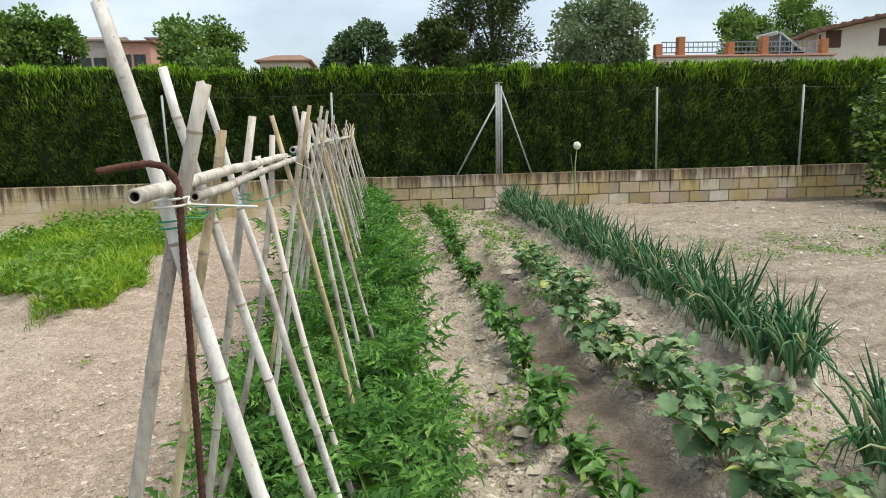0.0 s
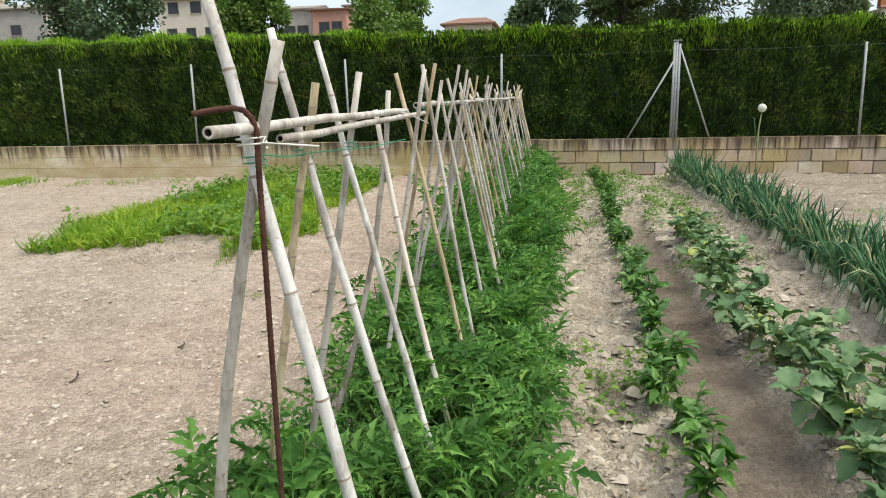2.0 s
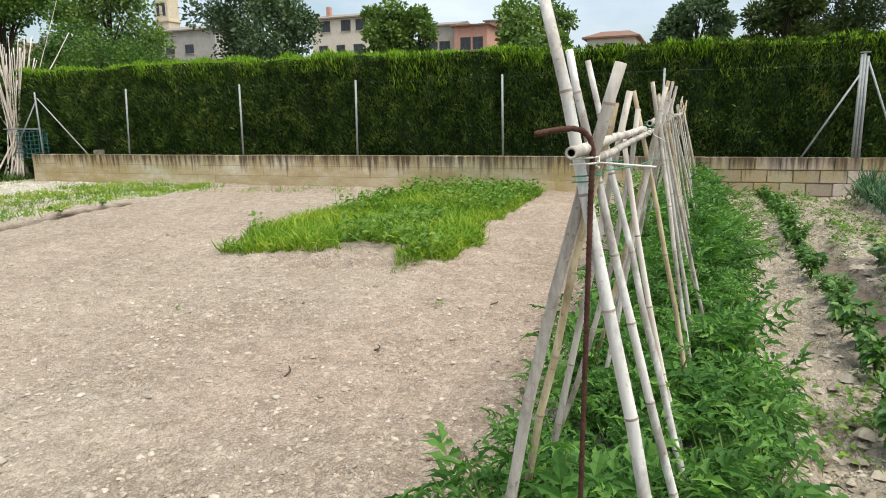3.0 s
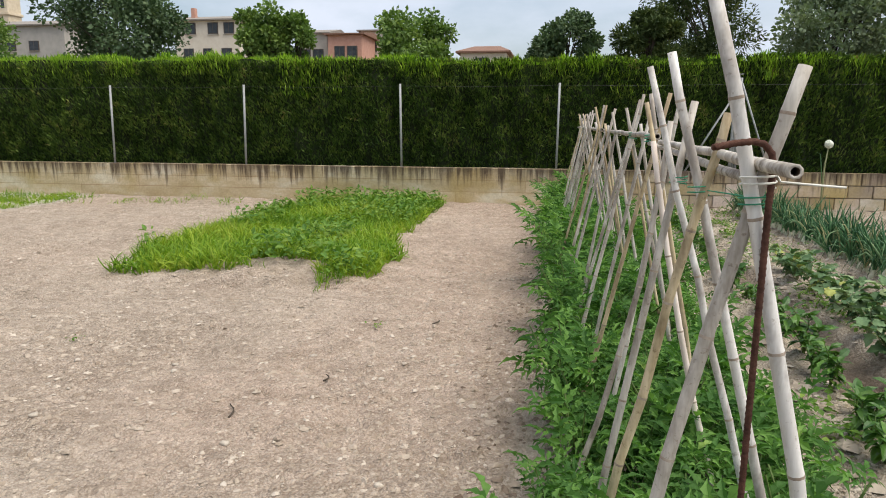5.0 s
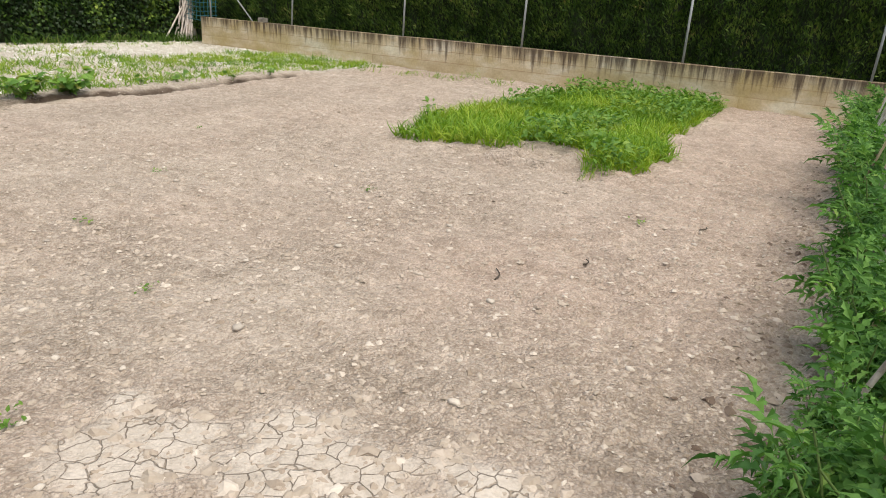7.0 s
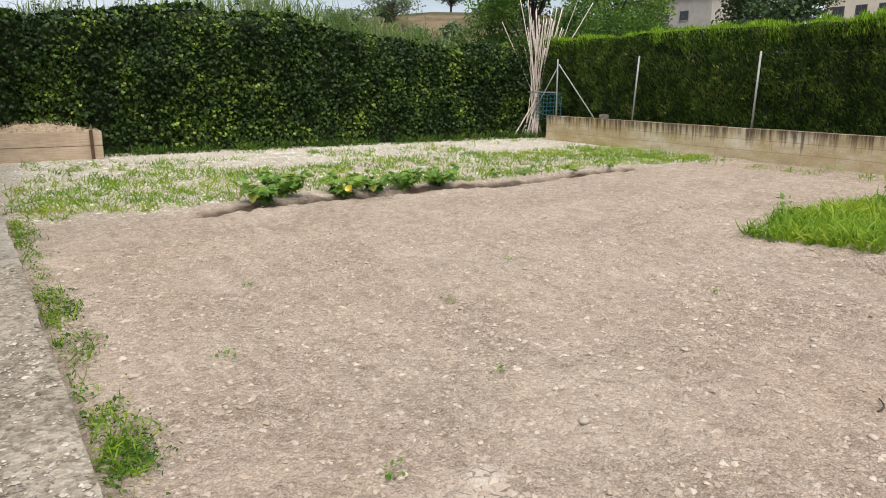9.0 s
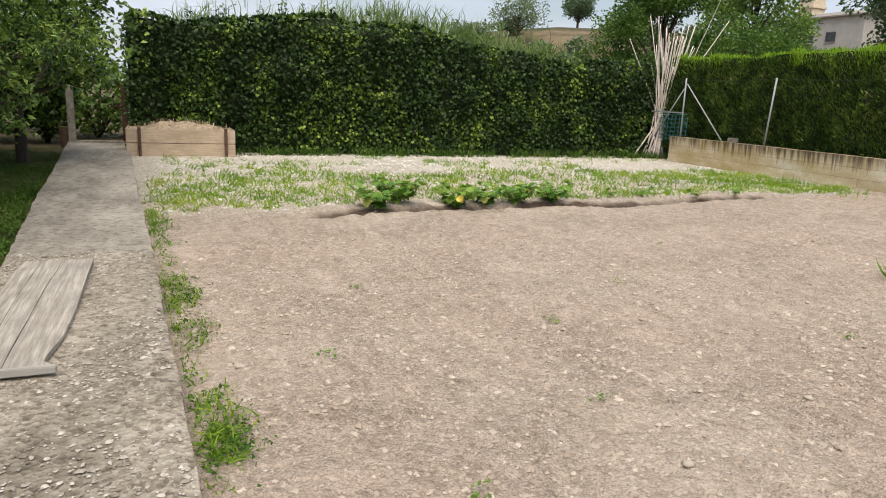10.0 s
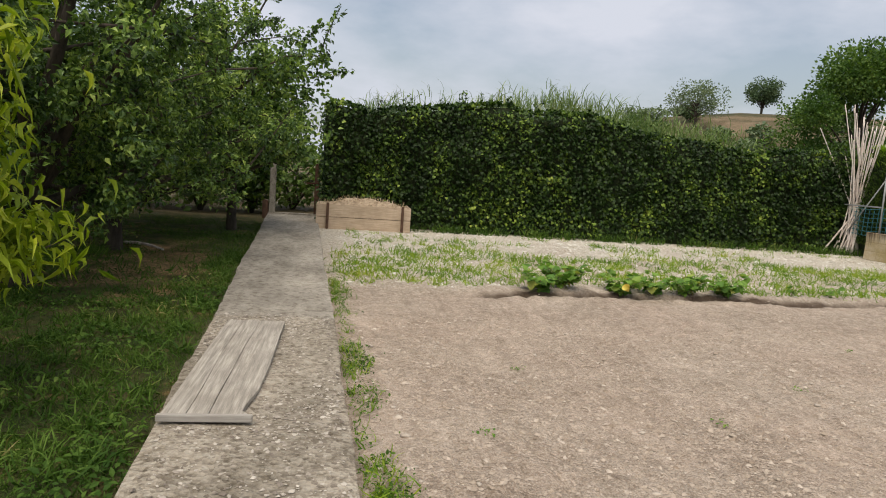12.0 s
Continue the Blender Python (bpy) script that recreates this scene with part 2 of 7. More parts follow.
def stained_material(name, rendered):
    """Masonry, ochre to grey, with dark streaks that ran down from the coping. rendered: one coat instead of single blocks."""
    m, nt, b = nodes_of(name, 0.92, 0, 0.2)
    oi = nt.nodes.new("ShaderNodeObjectInfo")
    base = ramp_of(nt, oi.outputs["Random"], [(0.0, (0.3, 0.24, 0.18)), (0.22, (0.52, 0.43, 0.33)), (0.42, (0.56, 0.43, 0.2)), (0.6, (0.7, 0.65, 0.58)), (0.75, (0.6, 0.45, 0.37)), (0.9, (0.46, 0.38, 0.28)), (1.0, (0.62, 0.55, 0.42))])
    geo = nt.nodes.new("ShaderNodeNewGeometry")

    def world_noise(stretch, detail, rough):
        mp = nt.nodes.new("ShaderNodeMapping")
        mp.inputs["Scale"].default_value = stretch
        n = nt.nodes.new("ShaderNodeTexNoise")
        n.inputs["Scale"].default_value, n.inputs["Detail"].default_value, n.inputs["Roughness"].default_value = 1.0, detail, rough
        nt.links.new(geo.outputs["Position"], mp.inputs["Vector"])
        nt.links.new(mp.outputs["Vector"], n.inputs["Vector"])
        return n.outputs["Fac"]
    if rendered:
        base = ramp_of(nt, world_noise((1.3, 1, 4.0), 5, 0.6), [(0.3, (0.56, 0.45, 0.28)), (0.5, (0.7, 0.59, 0.41)), (0.66, (0.82, 0.76, 0.62))])
        flat = nt.nodes.new("ShaderNodeSeparateXYZ")
        nt.links.new(geo.outputs["Position"], flat.inputs[0])
        face = nt.nodes.new("ShaderNodeCombineXYZ")
        nt.links.new(flat.outputs["X"], face.inputs["X"])
        nt.links.new(flat.outputs["Z"], face.inputs["Y"])
        bond = nt.nodes.new("ShaderNodeTexBrick")
        for key, val in (("Scale", 1.0), ("Brick Width", 2.6), ("Row Height", 0.2175), ("Mortar Size", 0.007), ("Mortar Smooth", 0.4)):
            bond.inputs[key].default_value = val
        for key, val in (("Color1", (1, 0.98, 0.94, 1)), ("Color2", (0.8, 0.77, 0.7, 1)), ("Mortar", (0.6, 0.5, 0.39, 1))):
            bond.inputs[key].default_value = val
        nt.links.new(face.outputs[0], bond.inputs["Vector"])
        base = mix_of(nt, 0.85, base, bond.outputs["Color"], "MULTIPLY")
    col = mix_of(nt, ramp_of(nt, world_noise((1.1, 1, 1.2), 4, 0.6), [(0.45, (0, 0, 0)), (0.65, (0.7, 0.7, 0.7))]), base, (0.47, 0.36, 0.15))
    sep = nt.nodes.new("ShaderNodeSeparateXYZ")
    nt.links.new(geo.outputs["Position"], sep.inputs[0])
    reach = nt.nodes.new("ShaderNodeMath")
    reach.operation = "MULTIPLY_ADD"
    reach.inputs[1].default_value, reach.inputs[2].default_value = 1.7, -0.72
    nt.links.new(sep.outputs["Z"], reach.inputs[0])
    total = nt.nodes.new("ShaderNodeMath")
    nt.links.new(reach.outputs[0], total.inputs[0])
    sharp = nt.nodes.new("ShaderNodeMath")
    sharp.operation = "MULTIPLY_ADD"
    sharp.inputs[1].default_value, sharp.inputs[2].default_value = 2.6, -0.8
    nt.links.new(world_noise((11, 3, 0.45), 6, 0.7), sharp.inputs[0])
    nt.links.new(sharp.outputs[0], total.inputs[1])
    streak = ramp_of(nt, total.outputs[0], [(0.48, (0, 0, 0)), (0.95, (0.9, 0.9, 0.9))])
    col = mix_of(nt, streak, col, (0.1, 0.07, 0.05))
    col = mix_of(nt, 0.6, col, ramp_of(nt, world_noise((30, 30, 30), 5, 0.7), [(0.3, (0.6, 0.58, 0.55)), (0.7, (1, 1, 1))]), "MULTIPLY")
    nt.links.new(col, b.inputs["Base Color"])
    bump_of(nt, b, world_noise((60, 60, 60), 4, 0.7), 0.5, 0.006)
    return m


def wood_material(name, c1, c2, stretch=(1.2, 22, 22)):
    m, nt, b = nodes_of(name, 0.85, 0, 0.2)
    f = tex_noise(nt, 2.2, 7, 0.7, stretch)
    col = ramp_of(nt, f, [(0.28, c1), (0.5, tuple((a + k) / 2 for a, k in zip(c1, c2))), (0.68, c2)])
    col = mix_of(nt, 0.5, col, ramp_of(nt, tex_noise(nt, 3, 5), [(0.35, (0.6, 0.58, 0.55)), (0.65, (1, 1, 1))]), "MULTIPLY")
    nt.links.new(col, b.inputs["Base Color"])
    bump_of(nt, b, f, 0.6, 0.006)
    return m


def cane_material(name, c1, c2, vary=0.25):
    """Dry cane: long streaks, grey weathered blotches and small dark specks."""
    m, nt, b = nodes_of(name, 0.6, 0, 0.3)
    streak = tex_noise(nt, 5, 5, 0.65, (11, 11, 0.9))
    col = ramp_of(nt, streak, [(0.3, c1), (0.7, c2)])
    col = mix_of(nt, 0.85, col, ramp_of(nt, tex_noise(nt, 7, 5, 0.7, (1, 1, 0.5)), [(0.4, (0.45, 0.41, 0.38)), (0.56, (1, 1, 1))]), "MULTIPLY")
    col = mix_of(nt, 0.7, col, ramp_of(nt, tex_noise(nt, 55, 3, 0.7), [(0.3, (0.45, 0.38, 0.32)), (0.4, (1, 1, 1))]), "MULTIPLY")
    oi = nt.nodes.new("ShaderNodeObjectInfo")
    lo = 1 - vary
    col = mix_of(nt, 1.0, col, ramp_of(nt, oi.outputs["Random"], [(0, (lo, lo * 0.97, lo * 0.95)), (1, (1, 1, 1))]), "MULTIPLY")
    nt.links.new(col, b.inputs["Base Color"])
    bump_of(nt, b, streak, 0.45, 0.002)
    return m


GROUND = ground_material()
BLOCK = stained_material("stained_block", False)
RENDER_COAT = stained_material("stained_render", True)
CONCRETE_ROUGH = concrete_material("worn_concrete", (0.25, 0.225, 0.185), (0.52, 0.475, 0.41), 0.95)
CONCRETE_SMOOTH = concrete_material("smooth_concrete", (0.22, 0.2, 0.17), (0.47, 0.43, 0.37), 0.3)
MORTAR = plain_material("mortar", (0.34, 0.28, 0.21), (0.52, 0.45, 0.36), 20)
CANE = cane_material("dry_cane", (0.48, 0.43, 0.37), (0.78, 0.73, 0.66), 0.3)
CANE_WHITE = cane_material("bleached_cane", (0.64, 0.61, 0.57), (0.88, 0.86, 0.83), 0.05)
CANE_YELLOW = cane_material("yellow_cane", (0.5, 0.39, 0.22), (0.76, 0.64, 0.44), 0.2)
CANE_PINK = plain_material("rosy_cane", (0.66, 0.54, 0.46), (0.9, 0.82, 0.74), 5, 0.6, stretch=(2, 2, 1), vary=0.12)
CANE_NODE = plain_material("cane_node", (0.24, 0.17, 0.12), (0.52, 0.44, 0.36), 30, 0.8)
# inside of the cut cane ends: the hole's shade is painted as near-black
HOLLOW_SHADE = plain_material("hollow_shade", (0.06, 0.04, 0.025), (0.12, 0.08, 0.05), 30, 0.9)
RUST = plain_material("rusty_steel", (0.055, 0.025, 0.018), (0.14, 0.065, 0.045), 40, 0.85, 0.3, 0.6)
GALV = plain_material("galvanised_steel", (0.3, 0.31, 0.31), (0.45, 0.46, 0.455), 14, 0.7, 0.2, 0.1)
WIRE = plain_material("fence_wire", (0.12, 0.12, 0.12), (0.2, 0.2, 0.2), 20, 0.5, 0.6, 0)
TWINE_WHITE = plain_material("white_twine", (0.62, 0.6, 0.54), (0.8, 0.78, 0.72), 60, 0.7)
TWINE_GREEN = plain_material("green_twine", (0.03, 0.22, 0.12), (0.06, 0.36, 0.2), 60, 0.6)
BOARD_GREY = wood_material("weathered_board", (0.2, 0.18, 0.155), (0.54, 0.495, 0.43))
BOARD_TAN = wood_material("compost_board", (0.26, 0.19, 0.13), (0.5, 0.4, 0.3))
POST_BROWN = plain_material("brown_stake", (0.07, 0.04, 0.028), (0.15, 0.085, 0.055), 12, 0.9)
BARK = plain_material("bark", (0.03, 0.024, 0.018), (0.1, 0.08, 0.06), 9, 0.95, bump=0.8, stretch=(1, 1, 0.35), dist=0.02)
# for sheets behind hedge and vine leaves: the inner shade is put into this colour
HEDGE_SHADE = plain_material("hedge_shade", (0.012, 0.02, 0.007), (0.035, 0.045, 0.018), 9, 0.95)
CYPRESS = leaf_material("cypress_spray", [(0.0, (0.018, 0.036, 0.008)), (0.4, (0.055, 0.105, 0.02)), (0.7, (0.135, 0.21, 0.04)), (0.9, (0.24, 0.32, 0.07)), (1.0, (0.32, 0.28, 0.1))], 0.7, 0.2, 0.2, 0.35)
CYPRESS_NEW = leaf_material("cypress_new_growth", [(0.0, (0.1, 0.21, 0.016)), (0.5, (0.25, 0.42, 0.03)), (1.0, (0.44, 0.6, 0.07))], 0.6, 0.4, 0.2)
VINE = leaf_material("vine_leaf", [(0.0, (0.009, 0.023, 0.004)), (0.5, (0.024, 0.055, 0.009)), (0.74, (0.075, 0.135, 0.02)), (0.92, (0.23, 0.34, 0.045)), (1.0, (0.38, 0.47, 0.08))], 0.48, 0.22, 0.25, 0.9)
TOMATO = leaf_material("tomato_leaf", [(0.0, (0.026, 0.085, 0.018)), (0.45, (0.095, 0.22, 0.045)), (0.82, (0.22, 0.4, 0.09)), (1.0, (0.43, 0.53, 0.14))], 0.6, 0.35, 0.25, 0.5)
PEPPER = leaf_material("pepper_leaf", [(0.0, (0.04, 0.12, 0.015)), (0.6, (0.09, 0.21, 0.028)), (1.0, (0.16, 0.31, 0.05))], 0.38, 0.28, 0.5)
EGGPLANT = leaf_material("eggplant_leaf", [(0.0, (0.075, 0.15, 0.06)), (0.55, (0.16, 0.26, 0.12)), (0.95, (0.3, 0.39, 0.21)), (1.0, (0.46, 0.48, 0.12))], 0.6, 0.2, 0.25)
ONION = leaf_material("onion_leaf", [(0.0, (0.025, 0.1, 0.036)), (0.45, (0.07, 0.19, 0.072)), (0.85, (0.17, 0.32, 0.14)), (1.0, (0.5, 0.46, 0.24))], 0.42, 0.1, 0.4)
ONION_BULB = plain_material("onion_bulb", (0.46, 0.46, 0.28), (0.78, 0.76, 0.62), 14, 0.5)
GRASS = leaf_material("grass_blade", [(0.0, (0.08, 0.19, 0.015)), (0.4, (0.19, 0.34, 0.025)), (0.8, (0.37, 0.47, 0.045)), (1.0, (0.42, 0.45, 0.09))], 0.5, 0.35, 0.25, 1.2)
WEED = leaf_material("weed_leaf", [(0.0, (0.08, 0.18, 0.025)), (0.6, (0.15, 0.28, 0.04)), (1.0, (0.26, 0.37, 0.07))], 0.55, 0.3, 0.25)
LAWN = leaf_material("lawn_blade", [(0.0, (0.025, 0.065, 0.01)), (0.45, (0.065, 0.13, 0.02)), (0.85, (0.14, 0.23, 0.04)), (1.0, (0.32, 0.27, 0.11))], 0.6, 0.22, 0.12, 0.9)
SQUASH = leaf_material("squash_leaf", [(0.0, (0.1, 0.22, 0.035)), (0.85, (0.24, 0.4, 0.07)), (0.95, (0.34, 0.44, 0.1)), (1.0, (0.52, 0.5, 0.14))], 0.55, 0.3, 0.25)
PEAR = leaf_material("pear_leaf", [(0.0, (0.012, 0.03, 0.007)), (0.42, (0.065, 0.13, 0.028)), (0.72, (0.23, 0.35, 0.068)), (1.0, (0.5, 0.6, 0.14))], 0.42, 0.28, 0.4, 0.45)
PEACH = leaf_material("peach_leaf", [(0.0, (0.13, 0.2, 0.012)), (0.6, (0.34, 0.43, 0.025)), (1.0, (0.54, 0.58, 0.06))], 0.45, 0.4, 0.3)
REED = leaf_material("reed_leaf", [(0.0, (0.1, 0.17, 0.05)), (0.5, (0.2, 0.29, 0.09)), (0.8, (0.33, 0.38, 0.16)), (1.0, (0.52, 0.46, 0.27))], 0.55, 0.25, 0.25, 1.5)
TREE_LIGHT = leaf_material("broadleaf_crown", [(0.0, (0.06, 0.12, 0.028)), (0.6, (0.17, 0.27, 0.06)), (1.0, (0.31, 0.4, 0.1))], 0.55, 0.25, 0.3, 1.5)
TREE_NEAR = leaf_material("bright_crown", [(0.0, (0.03, 0.075, 0.014)), (0.5, (0.085, 0.17, 0.03)), (1.0, (0.2, 0.3, 0.055))], 0.5, 0.3, 0.3, 1.0)
TREE_DARK = leaf_material("dark_crown", [(0.0, (0.04, 0.08, 0.034)), (0.6, (0.1, 0.16, 0.07)), (1.0, (0.18, 0.24, 0.11))], 0.6, 0.15, 0.3, 1.5)
TREE_PINE = leaf_material("pine_crown", [(0.0, (0.03, 0.05, 0.016)), (0.6, (0.07, 0.105, 0.03)), (1.0, (0.15, 0.17, 0.045))], 0.65, 0.12, 0.2, 1.8)
TREE_GREY = leaf_material("grey_green_crown", [(0.0, (0.1, 0.15, 0.08)), (0.6, (0.2, 0.26, 0.15)), (1.0, (0.3, 0.35, 0.22))], 0.6, 0.25, 0.25, 1.5)
STRAW = island_material("dry_leaf_litter", [(0.0, (0.2, 0.14, 0.08)), (0.5, (0.42, 0.33, 0.2)), (1.0, (0.62, 0.54, 0.4))], 0.9, 0.1)
PEBBLE = island_material("pebble", [(0.0, (0.36, 0.29, 0.225)), (0.4, (0.43, 0.36, 0.285)), (0.85, (0.49, 0.41, 0.335)), (0.97, (0.55, 0.47, 0.39)), (1.0, (0.68, 0.6, 0.51))])
CLOD = island_material("soil_clod", [(0.0, (0.34, 0.28, 0.22)), (0.6, (0.5, 0.43, 0.35)), (1.0, (0.63, 0.56, 0.47))], 0.95)
WALL_CREAM = plain_material("cream_render", (0.66, 0.58, 0.47), (0.76, 0.69, 0.58), 1.5, 0.9)
WALL_PINK = plain_material("brick_pink", (0.5, 0.26, 0.19), (0.6, 0.35, 0.27), 2, 0.9)
WALL_GREY = plain_material("grey_render", (0.4, 0.37, 0.33), (0.52, 0.48, 0.43), 1, 0.9)
ROOF_TILE = plain_material("roof_tile", (0.16, 0.085, 0.06), (0.3, 0.18, 0.13), 4, 0.9, stretch=(6, 1, 1))
ROOF_GREY = plain_material("grey_roof", (0.2, 0.18, 0.16), (0.34, 0.3, 0.26), 4, 0.9, stretch=(6, 1, 1))
BRICK_ORANGE = plain_material("orange_brick", (0.38, 0.14, 0.06), (0.52, 0.22, 0.1), 8, 0.9)
GLASS_DARK = plain_material("window_glass", (0.03, 0.035, 0.04), (0.06, 0.07, 0.08), 2, 0.12, 0, 0)
FRAME_DARK = plain_material("dark_frame", (0.06, 0.045, 0.035), (0.12, 0.09, 0.07), 6, 0.6)
RAIL_PAINT = plain_material("grey_rail", (0.16, 0.18, 0.2), (0.26, 0.28, 0.3), 6, 0.5, 0.3, 0)
PANEL_BLUE = plain_material("solar_glass", (0.02, 0.03, 0.06), (0.04, 0.05, 0.09), 3, 0.15, 0, 0)
NET_BLUE = plain_material("blue_green_mesh", (0.03, 0.16, 0.2), (0.08, 0.27, 0.3), 14, 0.7)
UMBEL = plain_material("onion_flower", (0.55, 0.58, 0.45), (0.8, 0.8, 0.7), 30, 0.8)
COMPOST = plain_material("compost", (0.26, 0.19, 0.13), (0.54, 0.43, 0.31), 14, 0.95, bump=0.8, dist=0.02)

# ---- mesh helpers ----
rng = np.random.default_rng(7)


def lattice(seed):
    return np.random.default_rng(seed).random((128, 128))


LATTICES = [lattice(100 + i) for i in range(6)]


def vnoise(x, y, freq, k=0):
    """Smooth value noise between -1 and 1."""
    g = LATTICES[k]
    x, y = np.asarray(x) * freq + 500.3 * (k + 1), np.asarray(y) * freq + 300.7
    xi, yi = np.floor(x).astype(int), np.floor(y).astype(int)
    u, v = x - xi, y - yi
    u, v = u * u * (3 - 2 * u), v * v * (3 - 2 * v)
    a, b_ = g[xi % 128, yi % 128], g[(xi + 1) % 128, yi % 128]
    c, d = g[xi % 128, (yi + 1) % 128], g[(xi + 1) % 128, (yi + 1) % 128]
    return ((a * (1 - u) + b_ * u) * (1 - v) + (c * (1 - u) + d * u) * v) * 2 - 1


def step(a, b_, x):
    t = np.clip((np.asarray(x, float) - a) / (b_ - a), 0, 1)
    return t * t * (3 - 2 * t)


def raw_mesh(name, v, f, smooth=False):
    """A mesh from an array of corners and one of faces, all with as many corners."""
    me = bpy.data.meshes.new(name)
    v, f = np.asarray(v, np.float32), np.asarray(f, np.int32)
    me.vertices.add(len(v))
    me.vertices.foreach_set("co", v.ravel())
    n, k = f.shape
    me.loops.add(n * k)
    me.loops.foreach_set("vertex_index", f.ravel())
    me.polygons.add(n)
    me.polygons.foreach_set("loop_start", np.arange(n, dtype=np.int32) * k)
    me.polygons.foreach_set("use_smooth", np.full(n, smooth))
    me.update(calc_edges=True)
    me.validate()
    return me


def tag_child(ob, material, parent, label):
    if material and not ob.data.materials:
        ob.data.materials.append(material)
    if parent:
        ob.parent = parent
    if label:
        ob["label"] = label
    return ob


def mesh_part(name, me, material, parent=None, label=""):
    return tag_child(new(name, me), material, parent, label)


def part(name, bm, material, parent=None, label="", smooth=False):
    me = bpy.data.meshes.new(name)
    bm.to_mesh(me)
    bm.free()
    if smooth:
        me.polygons.foreach_set("use_smooth", [True] * len(me.polygons))
    return mesh_part(name, me, material, parent, label)


def empty(name, at=(0, 0, 0)):
    ob = new(name)
    ob.location = at
    ob.empty_display_size = 0.1
    return ob


def box_bm(x0, y0, z0, x1, y1, z1, bevel=0.0, bm=None):
    bm = bm or bmesh.new()
    r = bmesh.ops.create_cube(bm, size=1, matrix=Matrix.LocRotScale(((x0 + x1) / 2, (y0 + y1) / 2, (z0 + z1) / 2), None, (abs(x1 - x0), abs(y1 - y0), abs(z1 - z0))))
    if bevel:
        es = list({e for v in r["verts"] for e in v.link_edges})
        bmesh.ops.bevel(bm, geom=es, offset=bevel, segments=2, affect="EDGES")
    return bm


def tube_arrays(points, radii, sides=8):
    """Rings round a line of points; returns corners and four-sided faces, open at both ends."""
    pts = np.asarray(points, float)
    n = len(pts)
    tan = np.gradient(pts, axis=0)
    tan /= np.linalg.norm(tan, axis=1, keepdims=True) + 1e-9
    ref = np.array([0.31, 0.17, 0.93]) if abs(tan[:, 2]).mean() < 0.7 else np.array([0.9, 0.4, 0.1])
    a = np.cross(tan, ref)
    a /= np.linalg.norm(a, axis=1, keepdims=True) + 1e-9
    b_ = np.cross(tan, a)
    ang = np.linspace(0, 2 * np.pi, sides, endpoint=False)
    r = np.broadcast_to(np.asarray(radii, float), (n,))
    v = pts[:, None] + r[:, None, None] * (np.cos(ang)[None, :, None] * a[:, None] + np.sin(ang)[None, :, None] * b_[:, None])
    i, j = np.meshgrid(np.arange(n - 1), np.arange(sides), indexing="ij")
    f = np.stack([i * sides + j, i * sides + (j + 1) % sides, (i + 1) * sides + (j + 1) % sides, (i + 1) * sides + j], -1).reshape(-1, 4)
    return v.reshape(-1, 3), f


def tube(name, points, radii, material, parent=None, label="", sides=8):
    pts = np.asarray(points, float)
    v, f = tube_arrays(pts, radii, sides)
    n = len(v) // sides
    v = np.concatenate([v, [pts[0], pts[-1]]])
    k = np.arange(sides)
    caps = np.concatenate([np.stack([np.full(sides, len(v) - 2), (k + 1) % sides, k, k], -1)[:, :3],
                           np.stack([np.full(sides, len(v) - 1), (n - 1) * sides + k, (n - 1) * sides + (k + 1) % sides], -1)])
    me = bpy.data.meshes.new(name)
    me.from_pydata(v.tolist(), [], f.tolist() + caps.tolist())
    me.polygons.foreach_set("use_smooth", [True] * len(me.polygons))
    return mesh_part(name, me, material, parent, label)


def join_arrays(parts_):
    vs, fs, off = [], [], 0
    for v, f in parts_:
        vs.append(v)
        fs.append(np.asarray(f) + off)
        off += len(v)
    return np.concatenate(vs), np.concatenate(fs)


# leaf templates: base at the origin, one unit long along y, z is the upper side
LEAF_V = np.array([[0, 0, 0], [-0.27, 0.36, 0.07], [0, 0.4, 0], [0.27, 0.36, 0.07], [-0.19, 0.72, 0.0], [0, 0.75, -0.06], [0.19, 0.72, 0.0], [0, 1.0, -0.2]])
LEAF_F = np.array([[0, 2, 1], [0, 3, 2], [1, 2, 5], [1, 5, 4], [2, 3, 6], [2, 6, 5], [4, 5, 7], [5, 6, 7]])
DIAMOND_V = np.array([[0, 0, 0], [-0.3, 0.5, 0.06], [0.3, 0.5, 0.06], [0, 1, -0.08]])
DIAMOND_F = np.array([[0, 2, 1], [1, 2, 3]])
BLADE_V = np.array([[-0.5, 0, 0], [0.5, 0, 0], [-0.42, 0.4, 0.05], [0.42, 0.4, 0.05], [-0.28, 0.75, -0.02], [0.28, 0.75, -0.02], [0, 1, -0.16]]) * (0.07, 1, 1)
BLADE_F = np.array([[0, 1, 3], [0, 3, 2], [2, 3, 5], [2, 5, 4], [4, 5, 6]])
HEART_V = np.array([[0, 0.1, 0.02], [-0.3, -0.06, 0.0], [-0.5, 0.25, -0.03], [-0.3, 0.62, -0.02], [0, 1, -0.1], [0.3, 0.62, -0.02], [0.5, 0.25, -0.03], [0.3, -0.06, 0.0], [0, 0.5, 0.05]])
HEART_F = np.array([[8, k, (k + 1)] for k in range(7)] + [[8, 7, 0]])[:, [0, 2, 1]]
FOLD_V = np.array([[0, 0, 0], [-0.36, 0.48, 0.1], [0, 0.5, 0], [0.36, 0.48, 0.1], [0, 1, -0.15]])
FOLD_F = np.array([[0, 2, 1], [0, 3, 2], [1, 2, 4], [2, 3, 4]])
LONG_V = LEAF_V * (0.42, 1, 1.9)


